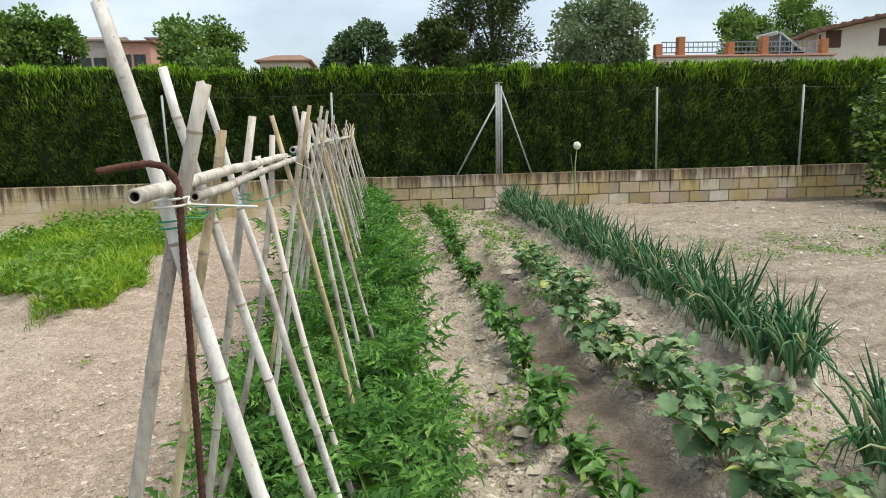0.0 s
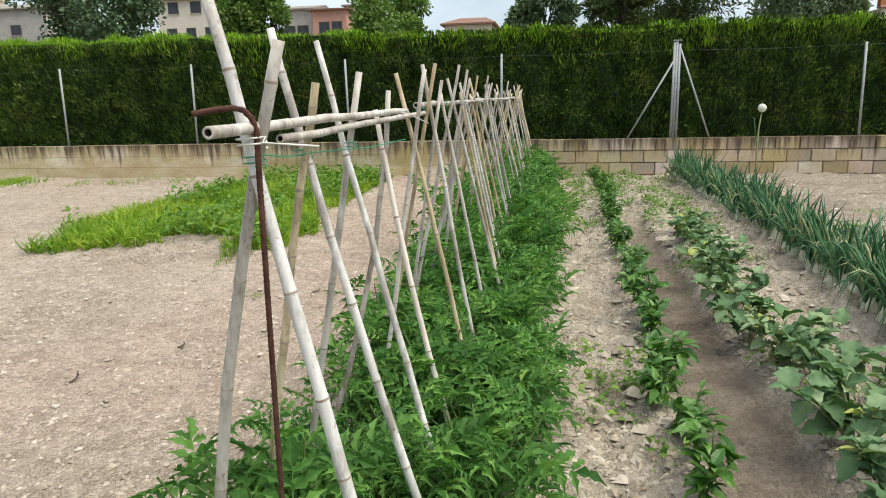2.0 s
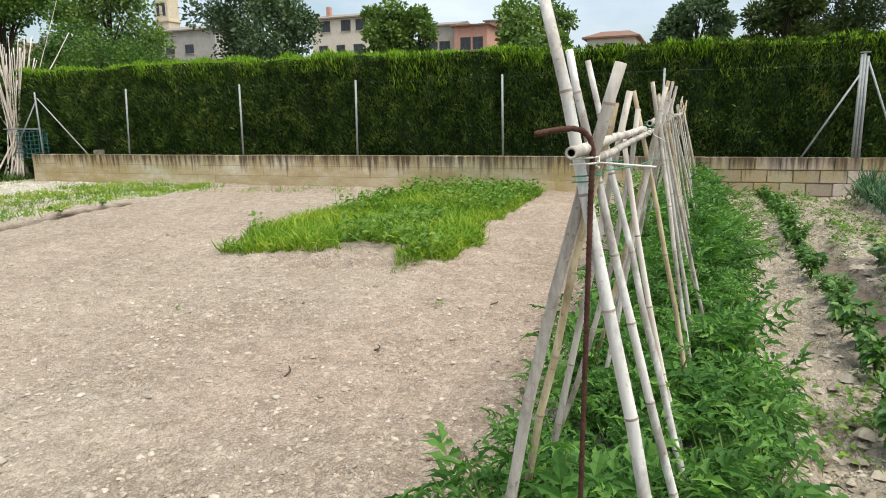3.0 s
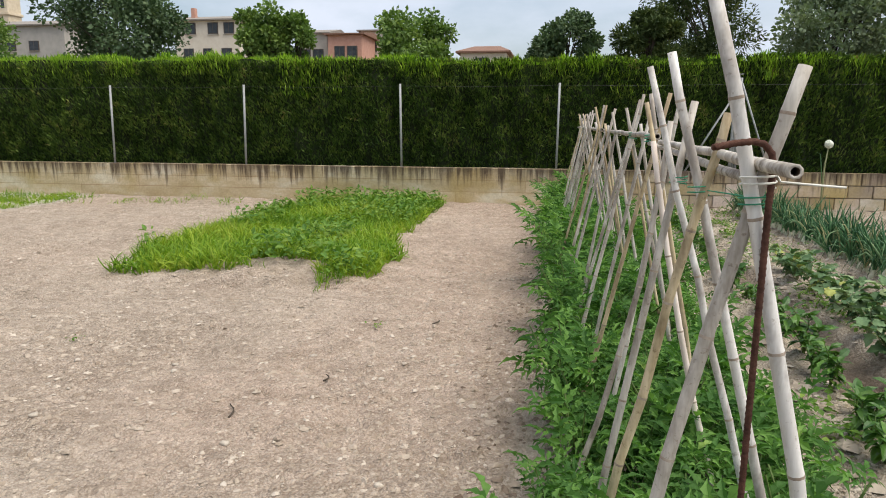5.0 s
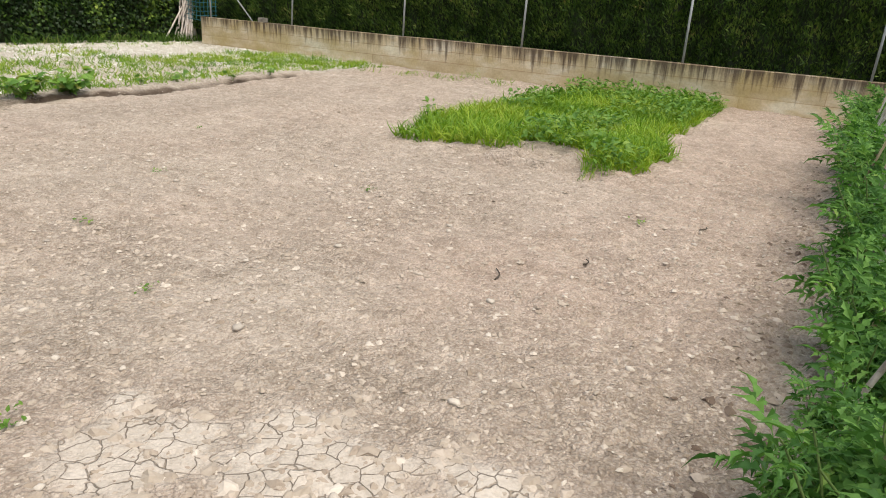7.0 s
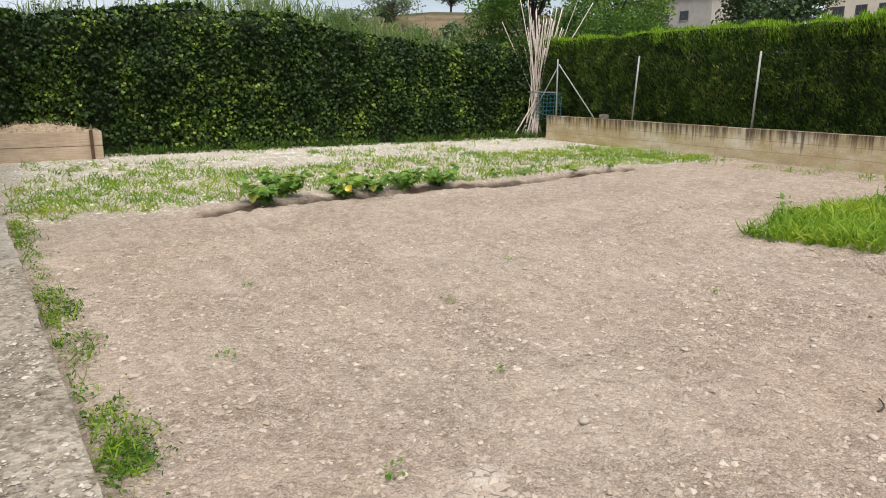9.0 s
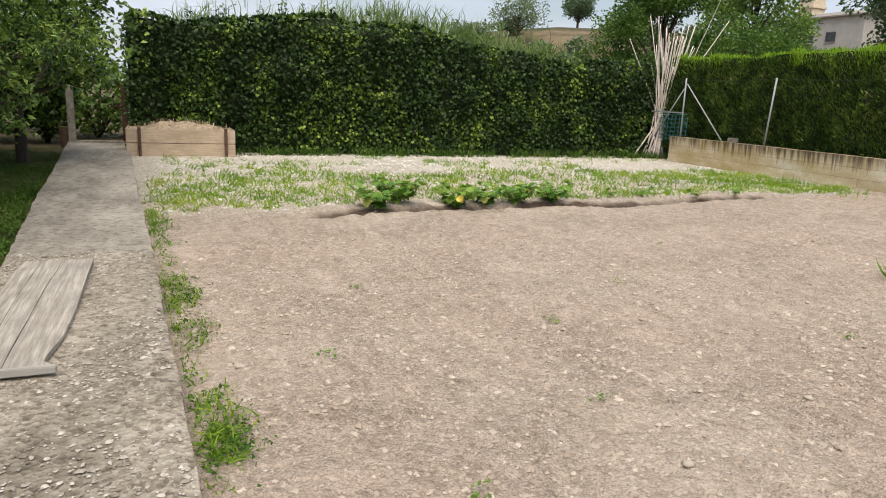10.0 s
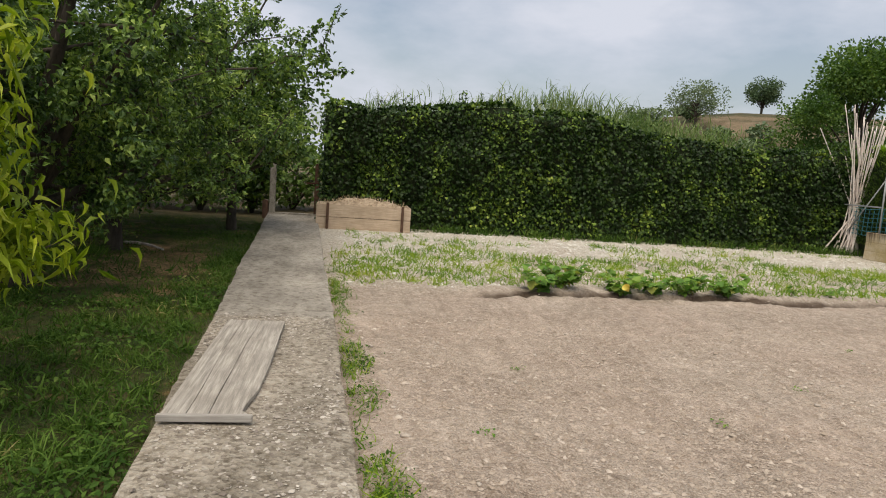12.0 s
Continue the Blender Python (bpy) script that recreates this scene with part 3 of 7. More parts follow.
def broad_leaf():
    """A wide lobed leaf with a sunken midrib and a wavy, drooping edge, for squash and eggplant."""
    nu, nv = 8, 5
    u = np.linspace(0, 1, nu)
    half = 0.42 * np.sin(np.pi * u ** 0.72) ** 0.8 * (1 + 0.24 * np.sin(u * 19)) + 0.004
    side = np.linspace(-1, 1, nv)
    gu, gs = np.meshgrid(u, side, indexing="ij")
    x = half[:, None] * gs
    z = 0.10 * np.abs(gs) ** 1.2 * np.sin(np.pi * gu) + 0.035 * np.sin(gu * 15 + gs * 2) * np.abs(gs) - 0.24 * gu ** 2.2
    v = np.stack([x, gu, z], -1).reshape(-1, 3)
    i, j = np.meshgrid(np.arange(nu - 1), np.arange(nv - 1), indexing="ij")
    a = (i * nv + j).ravel()
    f = np.concatenate([np.stack([a, a + nv + 1, a + nv], -1), np.stack([a, a + 1, a + nv + 1], -1)])
    return v, f[:, [0, 2, 1]]


BROAD_V, BROAD_F = broad_leaf()


# a deeply cut leaflet
CUT_V = np.array([[0, 0, 0], [0, 0.42, 0], [0, 0.74, -0.05], [0, 1, -0.16]] + [[s * x, y, z] for s in (-1, 1) for x, y, z in ((0.22, 0.28, 0.06), (0.1, 0.43, 0.03), (0.2, 0.6, 0.02), (0.07, 0.75, -0.03))])
CUT_F = np.array([[0, 4, 1], [4, 5, 1], [1, 5, 6], [1, 6, 2], [2, 6, 7], [2, 7, 3]])[:, [0, 2, 1]]
CUT_F = np.concatenate([CUT_F, np.where(CUT_F[:, [0, 2, 1]] > 3, CUT_F[:, [0, 2, 1]] + 4, CUT_F[:, [0, 2, 1]])])


def compound_leaf():
    """Tomato leaf: a rachis with three pairs of leaflets and one at the end."""
    ps = []
    for y, side, ln in [(0.2, 1, 0.24), (0.24, -1, 0.26), (0.38, 1, 0.38), (0.43, -1, 0.38), (0.6, 1, 0.38), (0.64, -1, 0.37), (0.79, 1, 0.29), (0.81, -1, 0.29), (0.84, 0, 0.42)]:
        ang = -side * 1.05
        c, s = math.cos(ang), math.sin(ang)
        v = CUT_V * (0.92, 1.05, 2.6) * ln
        v = np.stack([v[:, 0] * c - v[:, 1] * s, v[:, 0] * s + v[:, 1] * c, v[:, 2]], -1)
        v += (0, y, 0.06 - 0.28 * y * y)
        ps.append((v, CUT_F))
    st = np.array([[-0.012, 0, 0], [0.012, 0, 0], [-0.01, 0.45, 0.0], [0.01, 0.45, 0.0], [0, 0.9, -0.17]])
    ps.append((st, np.array([[0, 1, 3], [0, 3, 2], [2, 3, 4]])))
    return join_arrays(ps)


COMPOUND_V, COMPOUND_F = compound_leaf()


def turns(direction, roll=None, r=None):
    """Matrices whose y lies along the directions; x is level but for the roll."""
    d = np.asarray(direction, float)
    d = d / (np.linalg.norm(d, axis=1, keepdims=True) + 1e-9)
    x = np.cross(d, np.array([0.001, 0.002, 1.0]))
    x /= np.linalg.norm(x, axis=1, keepdims=True) + 1e-9
    z = np.cross(x, d)
    if roll is not None:
        c, s = np.cos(roll)[:, None], np.sin(roll)[:, None]
        x, z = x * c + z * s, z * c - x * s
    return np.stack([x, d, z], -1)


def scatter(tv, tf, at, direction, size, roll=None, wide=None):
    """Copies of a template as one soup of corners and faces."""
    m = turns(direction, roll)
    size = np.broadcast_to(np.asarray(size, float), (len(at),))
    loc = np.broadcast_to(tv, (len(at), *tv.shape)) * size[:, None, None]
    if wide is not None:
        loc = loc * np.stack([np.broadcast_to(wide, (len(at),)), np.ones(len(at)), np.ones(len(at))], -1)[:, None]
    v = np.einsum("nij,nkj->nki", m, loc) + np.asarray(at)[:, None]
    f = tf[None] + (np.arange(len(at)) * len(tv))[:, None, None]
    return v.reshape(-1, 3), f.reshape(-1, tf.shape[1])


def unit_dirs(n, r, up=0.0):
    d = r.normal(size=(n, 3))
    d[:, 2] += up
    return d / np.linalg.norm(d, axis=1, keepdims=True)

# ---- ground ----
def path_right(x):
    return -0.40 - 0.0535 * (-5.0 - np.asarray(x))


def path_left(x):
    return -1.42 - 0.066 * (-5.0 - np.asarray(x))


def strip_edge(y):
    return -10.55 - 0.06 * (np.asarray(y) - 3.0) + 0.1 * np.sin(np.asarray(y) * 1.3)


PATCH = [(-6.35, 5.8), (-5.5, 5.7), (-4.7, 5.95), (-4.3, 5.95), (-4.05, 5.35), (-3.75, 6.0), (-3.75, 6.9), (-4.1, 8.4), (-4.1, 10.4), (-4.0, 12.2), (-5.4, 12.25), (-6.75, 12.2), (-6.6, 9.9), (-6.75, 8.3), (-6.65, 6.8)]


def inside(px, py, poly):
    px, py = np.asarray(px), np.asarray(py)
    hit = np.zeros(px.shape, bool)
    for (x0, y0), (x1, y1) in zip(poly, poly[1:] + poly[:1]):
        hit ^= ((y0 > py) != (y1 > py)) & (px < (x1 - x0) * (py - y0) / (y1 - y0 + 1e-9) + x0)
    return hit


def bed_mask(x, y):
    return step(-2.35, -2.05, x) * (1 - step(1.35, 1.7, x)) * step(1.0, 1.5, y) * (1 - step(12.2, 12.4, y))


def furrow_mask(x, y):
    c = -0.26 + 0.05 * (y - 2.5) / 3
    w = 0.25 - 0.022 * (np.clip(y, 1, 9) - 2.5)
    return (1 - step(w * 0.65, w * 1.1, np.abs(x - c))) * step(0.8, 1.4, y) * (1 - step(7.0, 8.5, y))


def crust_mask(x, y):
    """Silt that dried and cracked in shallow hollows beside the path."""
    m = np.zeros(np.shape(x))
    for cx, cy, rx, ry in ((-3.95, 0.8, 0.42, 0.28), (-3.3, 1.05, 0.62, 0.36), (-2.85, 1.28, 0.38, 0.22)):
        d = np.hypot((x - cx) / rx, (y - cy) / ry) + 0.45 * vnoise(x, y, 5.5, 3) + 0.2 * vnoise(x, y, 14, 1)
        m = np.maximum(m, 1 - step(0.55, 1.1, d))
    return 0.75 * m


def ground_z(x, y):
    x, y = np.asarray(x, float), np.asarray(y, float)
    near = (1 - step(9, 14, x)) * (1 - step(12.5, 14, y)) * step(-19, -16, x)
    lawn = 1 - step(-0.1, 0.1, y - path_left(x))
    rough = 1 - 0.7 * lawn
    z = 0.022 * vnoise(x, y, 0.9, 0) + rough * (0.012 * vnoise(x, y, 3.1, 1) + 0.012 * vnoise(x, y, 7.5, 2) + 0.010 * vnoise(x, y, 13, 3) + 0.009 * vnoise(x, y, 23, 4))
    b = bed_mask(x, y)
    fw = furrow_mask(x, y)
    ridge = 0.05 * np.exp(-((x + 1.6) / 0.35) ** 2) + 0.06 * np.exp(-((x + 0.52) / 0.16) ** 2) + 0.06 * np.exp(-((x - 0.15) / 0.2) ** 2) + 0.06 * np.exp(-((x - 0.95) / 0.28) ** 2)
    z = z + b * (ridge + (1 - fw) * (0.03 * vnoise(x, y, 5.3, 4) + 0.028 * vnoise(x, y, 10, 5) + 0.016 * vnoise(x, y, 21, 2))) - 0.075 * fw * b
    z = z * (1 - 0.6 * fw * b) - 0.02 * fw * b
    e = x - strip_edge(y)
    tr = np.exp(-(e / 0.07) ** 2) * step(0.7, 1.2, y) * (1 - step(9.0, 10.5, y))
    bank = (1 - step(-0.07, 0.03, e + 0.05 * vnoise(x, y, 3.5, 2))) * step(-1.8, -0.3, e) * step(1.0, 1.6, y) * (1 - step(8.5, 10, y))
    z = z + 0.03 * bank
    z = z - 0.07 * tr * (0.7 + 0.5 * vnoise(x, y, 2.5, 3)) + 0.025 * np.exp(-((e + 0.3) / 0.2) ** 2) * step(0.7, 1.2, y) * (1 - step(9, 10.5, y))
    z = z + 0.10 * np.exp(-((x + 5.0) / 0.95) ** 2) * step(5.42, 5.62, y + 0.1 * vnoise(x, y, 4, 1)) * (1 - step(6.0, 7.5, y)) * (1 + 0.4 * vnoise(x, y, 6, 1))
    z = z + (0.04 * np.sin(y * 2.1 + 0.5 * x) + 0.03 * vnoise(x, y, 1.6, 3) + 0.025 * vnoise(x, y, 4.5, 2)) * step(1.8, 2.6, x) * (1 - step(9, 11, x))
    rake = np.abs(np.sin((y - 0.08 * x + 0.25 * vnoise(x, y, 0.5, 2)) * 7.5)) * (0.5 + 0.5 * vnoise(x, y, 0.7, 5))
    fine = np.abs(np.sin((y - 0.04 * x + 0.12 * vnoise(x, y, 0.8, 4)) * 14.0)) * (0.55 + 0.45 * vnoise(x, y, 0.9, 1))
    z = z * (1 - 0.7 * crust_mask(x, y)) + 0.011 * fine * step(-12.2, -11.2, x) * (1 - step(-2.6, -2.3, x)) * step(0.4, 1.2, y) * (1 - crust_mask(x, y))
    z = z + 0.016 * rake * step(-12.2, -11.2, x) * (1 - step(-3.0, -2.4, x)) * step(0.6, 1.6, y)
    z = z * near
    hill = 9.5 * step(-24, -85, x) * step(12, 42, y) * (0.9 + 0.2 * vnoise(x, y, 0.03, 2)) + 3.0 * step(20, 80, y)
    return z + hill


def build_ground():
    def axis(a, b_, s, far):
        mid = np.arange(a, b_ + s / 2, s)
        out, d = [], s
        p = b_
        while p < far:
            d *= 1.22
            p += d
            out.append(p)
        lo, d, p = [], s, a
        while p > -far:
            d *= 1.22
            p -= d
            lo.append(p)
        return np.array(lo[::-1] + list(mid) + out)
    xs = axis(-12.5, 2.6, 0.045, 900)
    xs = np.concatenate([xs[xs < -7.0], np.arange(-7.0, 1.6, 0.037), xs[xs > 1.62]])
    ys = axis(-2.6, 12.6, 0.05, 900)
    ys = np.concatenate([ys[ys < -0.6], np.arange(-0.6, 5.6, 0.04), ys[ys > 5.62]])
    gx, gy = np.meshgrid(xs, ys, indexing="ij")
    gz = ground_z(gx, gy)
    nx, ny = gx.shape
    i, j = np.meshgrid(np.arange(nx - 1), np.arange(ny - 1), indexing="ij")
    f = np.stack([i * ny + j, (i + 1) * ny + j, (i + 1) * ny + j + 1, i * ny + j + 1], -1).reshape(-1, 4)
    me = raw_mesh("ground", np.stack([gx, gy, gz], -1).reshape(-1, 3), f, True)
    x, y = gx.ravel(), gy.ravel()
    edge = x - strip_edge(y)
    n1, n2 = vnoise(x, y, 1.1, 1), vnoise(x, y, 4.0, 2)
    lawn = 1 - step(-0.06, 0.06, y - path_left(x) + 0.02)
    gravel = (1 - step(-0.5, 0.1, edge + 0.25 * n1)) * step(-19.5, -18.5, x) * (1 - lawn)
    masks = {
        "bed": bed_mask(x, y) + step(1.6, 2.2, x) * (1 - step(12.3, 12.5, y)) * (0.8 + 0.3 * n1),
        # wet furrow floor, plus a slightly darker band along the tomato row
        "wet_dark": furrow_mask(x, y) * bed_mask(x, y) * (0.85 + 0.15 * n2) + 0.3 * np.exp(-((x + 2.3) / 0.22) ** 2) * step(0.8, 1.5, y) * (1 - step(12, 12.3, y)),
        "litter": gravel * np.clip(0.55 + 0.45 * n1 + 0.6 * step(-13.5, -15.5, x), 0, 1),
        "lawn": lawn * (1 - step(10, 13, x)),
        "dry": np.clip(1.05 - ((x + 11.4) / 2.6) ** 2 - ((y + 3.1) / 0.9) ** 2 + 0.7 * n2 + 0.4 * n1, 0, 1) * lawn,
        "raked": step(-12.0, -11.0, x) * (1 - step(-2.6, -2.2, x)) * (1 - lawn),
        "tilled": step(1.35, 1.9, x) * (1 - step(12.3, 12.5, y)) * (1 - step(11, 13, x)) * (0.9 + 0.1 * n2) * (1 - lawn),
        # where the bank's shadow line is put into the trench soil colour
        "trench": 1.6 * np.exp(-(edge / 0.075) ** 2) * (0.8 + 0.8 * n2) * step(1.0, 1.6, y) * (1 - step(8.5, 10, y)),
        "rosy": 0.4 * step(-4.6, -3.4, x + 0.5 * n1) * (1 - step(-2.3, -2.1, x)) * step(1.6, 3.0, y) * (1 - lawn),
        "crust": crust_mask(x, y),
        "far": np.maximum.reduce([step(13.0, 15, y), step(-18.5, -20.5, x), step(10, 14, x), 1 - step(-14, -9, y)]),
    }
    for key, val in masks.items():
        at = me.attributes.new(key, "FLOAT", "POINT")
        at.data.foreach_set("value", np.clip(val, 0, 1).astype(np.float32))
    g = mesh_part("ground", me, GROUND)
    tagged(g, "dry stony garden soil with furrows, lawn and far slopes", "ground", kind="structure")


build_ground()


def stones(name, n, area, size, material, label, seed, keep=None, parent=None, lift=None):
    """Small angular stones pressed into the soil."""
    r = np.random.default_rng(seed)
    x0, y0, x1, y1 = area
    x, y = r.uniform(x0, x1, n), r.uniform(y0, y1, n)
    if keep is not None:
        k = keep(x, y, r)
        x, y = x[k], y[k]
    n = len(x)
    s = size[0] * (1 - r.random(n)) ** -0.45
    s = np.minimum(s, size[1])
    base = np.array([[1, 0, 0], [0.5, 0.87, 0.1], [-0.5, 0.87, -0.1], [-1, 0, 0.1], [-0.5, -0.87, 0], [0.5, -0.87, -0.1], [0.35, 0.3, 0.6], [-0.4, 0.25, 0.65], [0.05, -0.45, 0.6]])
    tf = np.array([[0, 1, 6], [1, 2, 7], [1, 7, 6], [2, 3, 7], [3, 4, 8], [3, 8, 7], [4, 5, 8], [5, 0, 6], [5, 6, 8], [6, 7, 8]])
    v = base[None] * (1 + 0.3 * r.normal(size=(n, 9, 3))) * (s[:, None] * np.stack([np.ones(n), r.uniform(0.55, 1, n), r.uniform(0.35, 0.8, n)], -1))[:, None]
    a = r.uniform(0, 6.28, n)
    c, sn = np.cos(a)[:, None], np.sin(a)[:, None]
    v = np.stack([v[..., 0] * c - v[..., 1] * sn, v[..., 0] * sn + v[..., 1] * c, v[..., 2]], -1)
    v += np.stack([x, y, (ground_z(x, y) if lift is None else np.full(n, lift)) - 0.1 * s], -1)[:, None]
    f = tf[None] + (np.arange(n) * 9)[:, None, None]
    ob = mesh_part(name, raw_mesh(name, v.reshape(-1, 3), f.reshape(-1, 3)), material, parent)
    return tagged(ob, label, "stones", kind="stuff")


def open_field(x, y, r):
    return (y > path_right(x) + 0.12) & ~inside(x, y, PATCH) & (bed_mask(x, y) < 0.2) & (x > strip_edge(y) - 0.5)


stones("pebbles", 30000, (-9.0, -0.4, -2.0, 6.5), (0.005, 0.02), PEBBLE, "pale pebbles scattered over dry garden soil", 3, lambda x, y, r: open_field(x, y, r) & (r.random(len(x)) > 0.9 * crust_mask(x, y)))
stones("soil_crumbs", 34000, (-9.0, -0.4, -2.1, 7.5), (0.006, 0.026), island_material("field_crumb", [(0.0, (0.3, 0.235, 0.175)), (0.35, (0.42, 0.345, 0.27)), (0.75, (0.52, 0.435, 0.355)), (1.0, (0.63, 0.55, 0.46))], 0.95), "brown crumbs of dry soil over the bare field", 18, lambda x, y, r: open_field(x, y, r) & (r.random(len(x)) > 0.9 * crust_mask(x, y)) & (r.random(len(x)) < 0.6 + 0.6 * vnoise(x, y, 1.3, 0)))
stones("damp_clods", 2600, (-2.6, 0.9, -2.05, 12.0), (0.01, 0.035), island_material("damp_clod", [(0.0, (0.13, 0.09, 0.065)), (0.6, (0.32, 0.25, 0.19)), (1.0, (0.46, 0.385, 0.31))], 0.95), "damp brown clods along the foot of the tomatoes", 19,
       lambda x, y, r: r.random(len(x)) < step(-2.6, -2.2, x))
stones("pebbles", 18000, (-13.5, -0.6, -2.0, 12.3), (0.008, 0.024), PEBBLE, "pale pebbles scattered over dry garden soil", 4, open_field)
stones("white_gravel", 14000, (-18.0, -0.6, -10.6, 12.3), (0.015, 0.035), island_material("white_gravel", [(0.0, (0.62, 0.57, 0.48)), (1.0, (0.9, 0.88, 0.82))]), "white gravel and dry petals along the vine fence", 5,
       lambda x, y, r: (y > path_right(x) + 0.3) & (x < strip_edge(y) - 0.3) & (r.random(len(x)) < 0.35 + 0.6 * step(-13.5, -15.5, x) + 0.3 * vnoise(x, y, 1.1, 1)))
stones("soil_clods", 21000, (-1.2, 1.2, 1.6, 12.2), (0.009, 0.034), CLOD, "crumbled dry clods between the vegetable rows", 6,
       lambda x, y, r: (furrow_mask(x, y) < 0.3) & (r.random(len(x)) < 0.55 + 0.5 * vnoise(x, y, 2.0, 0)))
stones("soil_crusts", 2600, (-1.15, 1.4, 0.75, 9.5), (0.022, 0.06), CLOD, "broken flakes of dried soil between the vegetable rows", 16,
       lambda x, y, r: (furrow_mask(x, y) < 0.1) & (vnoise(x, y, 1.7, 2) + 0.6 * r.random(len(x)) > 0.25))
stones("soil_crusts", 420, (-4.2, 0.5, -2.5, 1.6), (0.016, 0.04), PEBBLE, "curled flakes at the rim of the dried silt", 17,
       lambda x, y, r: (crust_mask(x, y) > 0.1) & (crust_mask(x, y) < 0.9))
stones("soil_clods", 6000, (1.5, 1.0, 9.5, 12.2), (0.014, 0.05), CLOD, "crumbled dry clods on the tilled plot", 8)

# ---- concrete path with a weathered board ----


def slab(name, x0, x1, material, label, seed, step_m=0.12):
    """A cast strip with a crumbled edge."""
    r = np.random.default_rng(seed)
    xs = np.linspace(x0, x1, round((x1 - x0) / step_m) + 1)
    k = np.linspace(0, 1, 13)
    ya, yb = path_left(xs), path_right(xs)
    top = np.zeros((len(xs), 13, 3))
    top[..., 0] = xs[:, None]
    top[..., 1] = ya[:, None] + (yb - ya)[:, None] * k
    top[..., 2] = 0.125 + 0.006 * vnoise(top[..., 0], top[..., 1], 2.0, 1) + 0.003 * vnoise(top[..., 0], top[..., 1], 8, 2)
    jit = r.normal(size=(len(xs), 2)) * 0.003 + 0.012 * vnoise(xs, xs * 0, 1.3, 4)[:, None]
    top[:, 0, 1] += jit[:, 0] * 1.6
    top[:, -1, 1] += jit[:, 1]
    top[:, [0, -1], 2] -= 0.010
    low = top[:, [0, -1]].copy()
    low[..., 2] = -0.12
    low[:, 0, 1] -= 0.02
    low[:, 1, 1] += 0.02
    rows = np.concatenate([low[:, :1], top, low[:, 1:]], 1)
    n, m_ = rows.shape[:2]
    i, j = np.meshgrid(np.arange(n - 1), np.arange(m_ - 1), indexing="ij")
    f = np.stack([i * m_ + j, (i + 1) * m_ + j, (i + 1) * m_ + j + 1, i * m_ + j + 1], -1).reshape(-1, 4).tolist()
    f += [[k_ for k_ in range(m_)], [(n - 1) * m_ + k_ for k_ in range(m_)][::-1]]
    me = bpy.data.meshes.new(name)
    me.from_pydata(rows.reshape(-1, 3).tolist(), [], f)
    return tagged(mesh_part(name, me, material), label, "path", kind="structure")


slab("path", -8.32, 5.0, CONCRETE_ROUGH, "worn concrete path with exposed pebbles", 1)
slab("path", -19.4, -8.32, CONCRETE_SMOOTH, "grey weathered concrete path beside the lawn", 2)
stones("path_pebbles", 15000, (-8.4, -1.6, -2.0, -0.3), (0.005, 0.017), island_material("aggregate", [(0.0, (0.2, 0.165, 0.135)), (0.5, (0.4, 0.355, 0.3)), (1.0, (0.62, 0.57, 0.5))]), "small pebbles worn out of the concrete path", 14,
       lambda x, y, r: (y > path_left(x) + 0.04) & (y < path_right(x) - 0.03) & ~((x > -8.0) & (x < -5.75) & (y > -1.47) & (y < -0.96)) & (r.random(len(x)) < 0.6 + 0.5 * vnoise(x, y, 1.5, 2)), lift=0.129)


def build_board():
    board = empty("wooden_board", (-6.87, -1.21, 0.135))
    tagged(board, "weathered grey wooden board lying on the concrete path", "board")
    r = np.random.default_rng(5)
    edges = [-0.245, -0.11, 0.015, 0.235]
    for y0, y1 in zip(edges, edges[1:]):
        n = 30
        xs = np.linspace(-1.11, 1.06, n)
        gap = 0.0004 + 0.007 * np.clip(vnoise(xs, xs * 0 + y0 * 9, 1.4, 2) - 0.1, 0, 1) * (abs(y0 + 0.02) < 0.01 or r.random() < 0.6)
        wob = [0.016 * vnoise(xs, xs * 0 + e * 40, 1.1, 3) * (abs(e) < 0.2) for e in (y0, y1)]
        a = y0 + wob[0] + gap + 0.0006 * r.normal(size=n)
        b_ = y1 + wob[1] - gap * 0.5 + 0.0006 * r.normal(size=n)
        if y1 == edges[-1]:
            b_ = b_ - 0.05 * step(0.55, 1.0, xs) * (1 - step(1.0, 1.05, xs)) - 0.015 * np.abs(vnoise(xs, xs * 0, 2.5, 1))
        zt = 0.03 + 0.003 * vnoise(xs, xs * 0 + y0 * 5, 3, 3)
        rows = np.stack([np.stack([xs, a, zt * 0 + 0.004], -1), np.stack([xs, a + 0.0015, zt], -1), np.stack([xs, (a + b_) / 2, zt + 0.003], -1), np.stack([xs, b_ - 0.0015, zt], -1), np.stack([xs, b_, zt * 0 + 0.004], -1)], 1)
        i, j = np.meshgrid(np.arange(n - 1), np.arange(5), indexing="ij")
        f = np.stack([i * 5 + j, (i + 1) * 5 + j, (i + 1) * 5 + (j + 1) % 5, i * 5 + (j + 1) % 5], -1).reshape(-1, 4).tolist()
        f += [[4, 3, 2, 1, 0], [(n - 1) * 5 + q for q in range(5)]]
        me = bpy.data.meshes.new("plank")
        me.from_pydata(rows.reshape(-1, 3).tolist(), [], f)
        mesh_part("plank", me, BOARD_GREY, board)
    part("end_strip", box_bm(1.065, -0.255, 0.006, 1.105, 0.24, 0.042, 0.004), wood_material("pale_strip", (0.27, 0.25, 0.22), (0.46, 0.43, 0.39), (22, 1.2, 22)), board, "pale wooden end strip")


build_board()

# ---- block wall with fence ----
WALL_Y0, WALL_Y1, WALL_TOP = 12.38, 12.58, 0.665


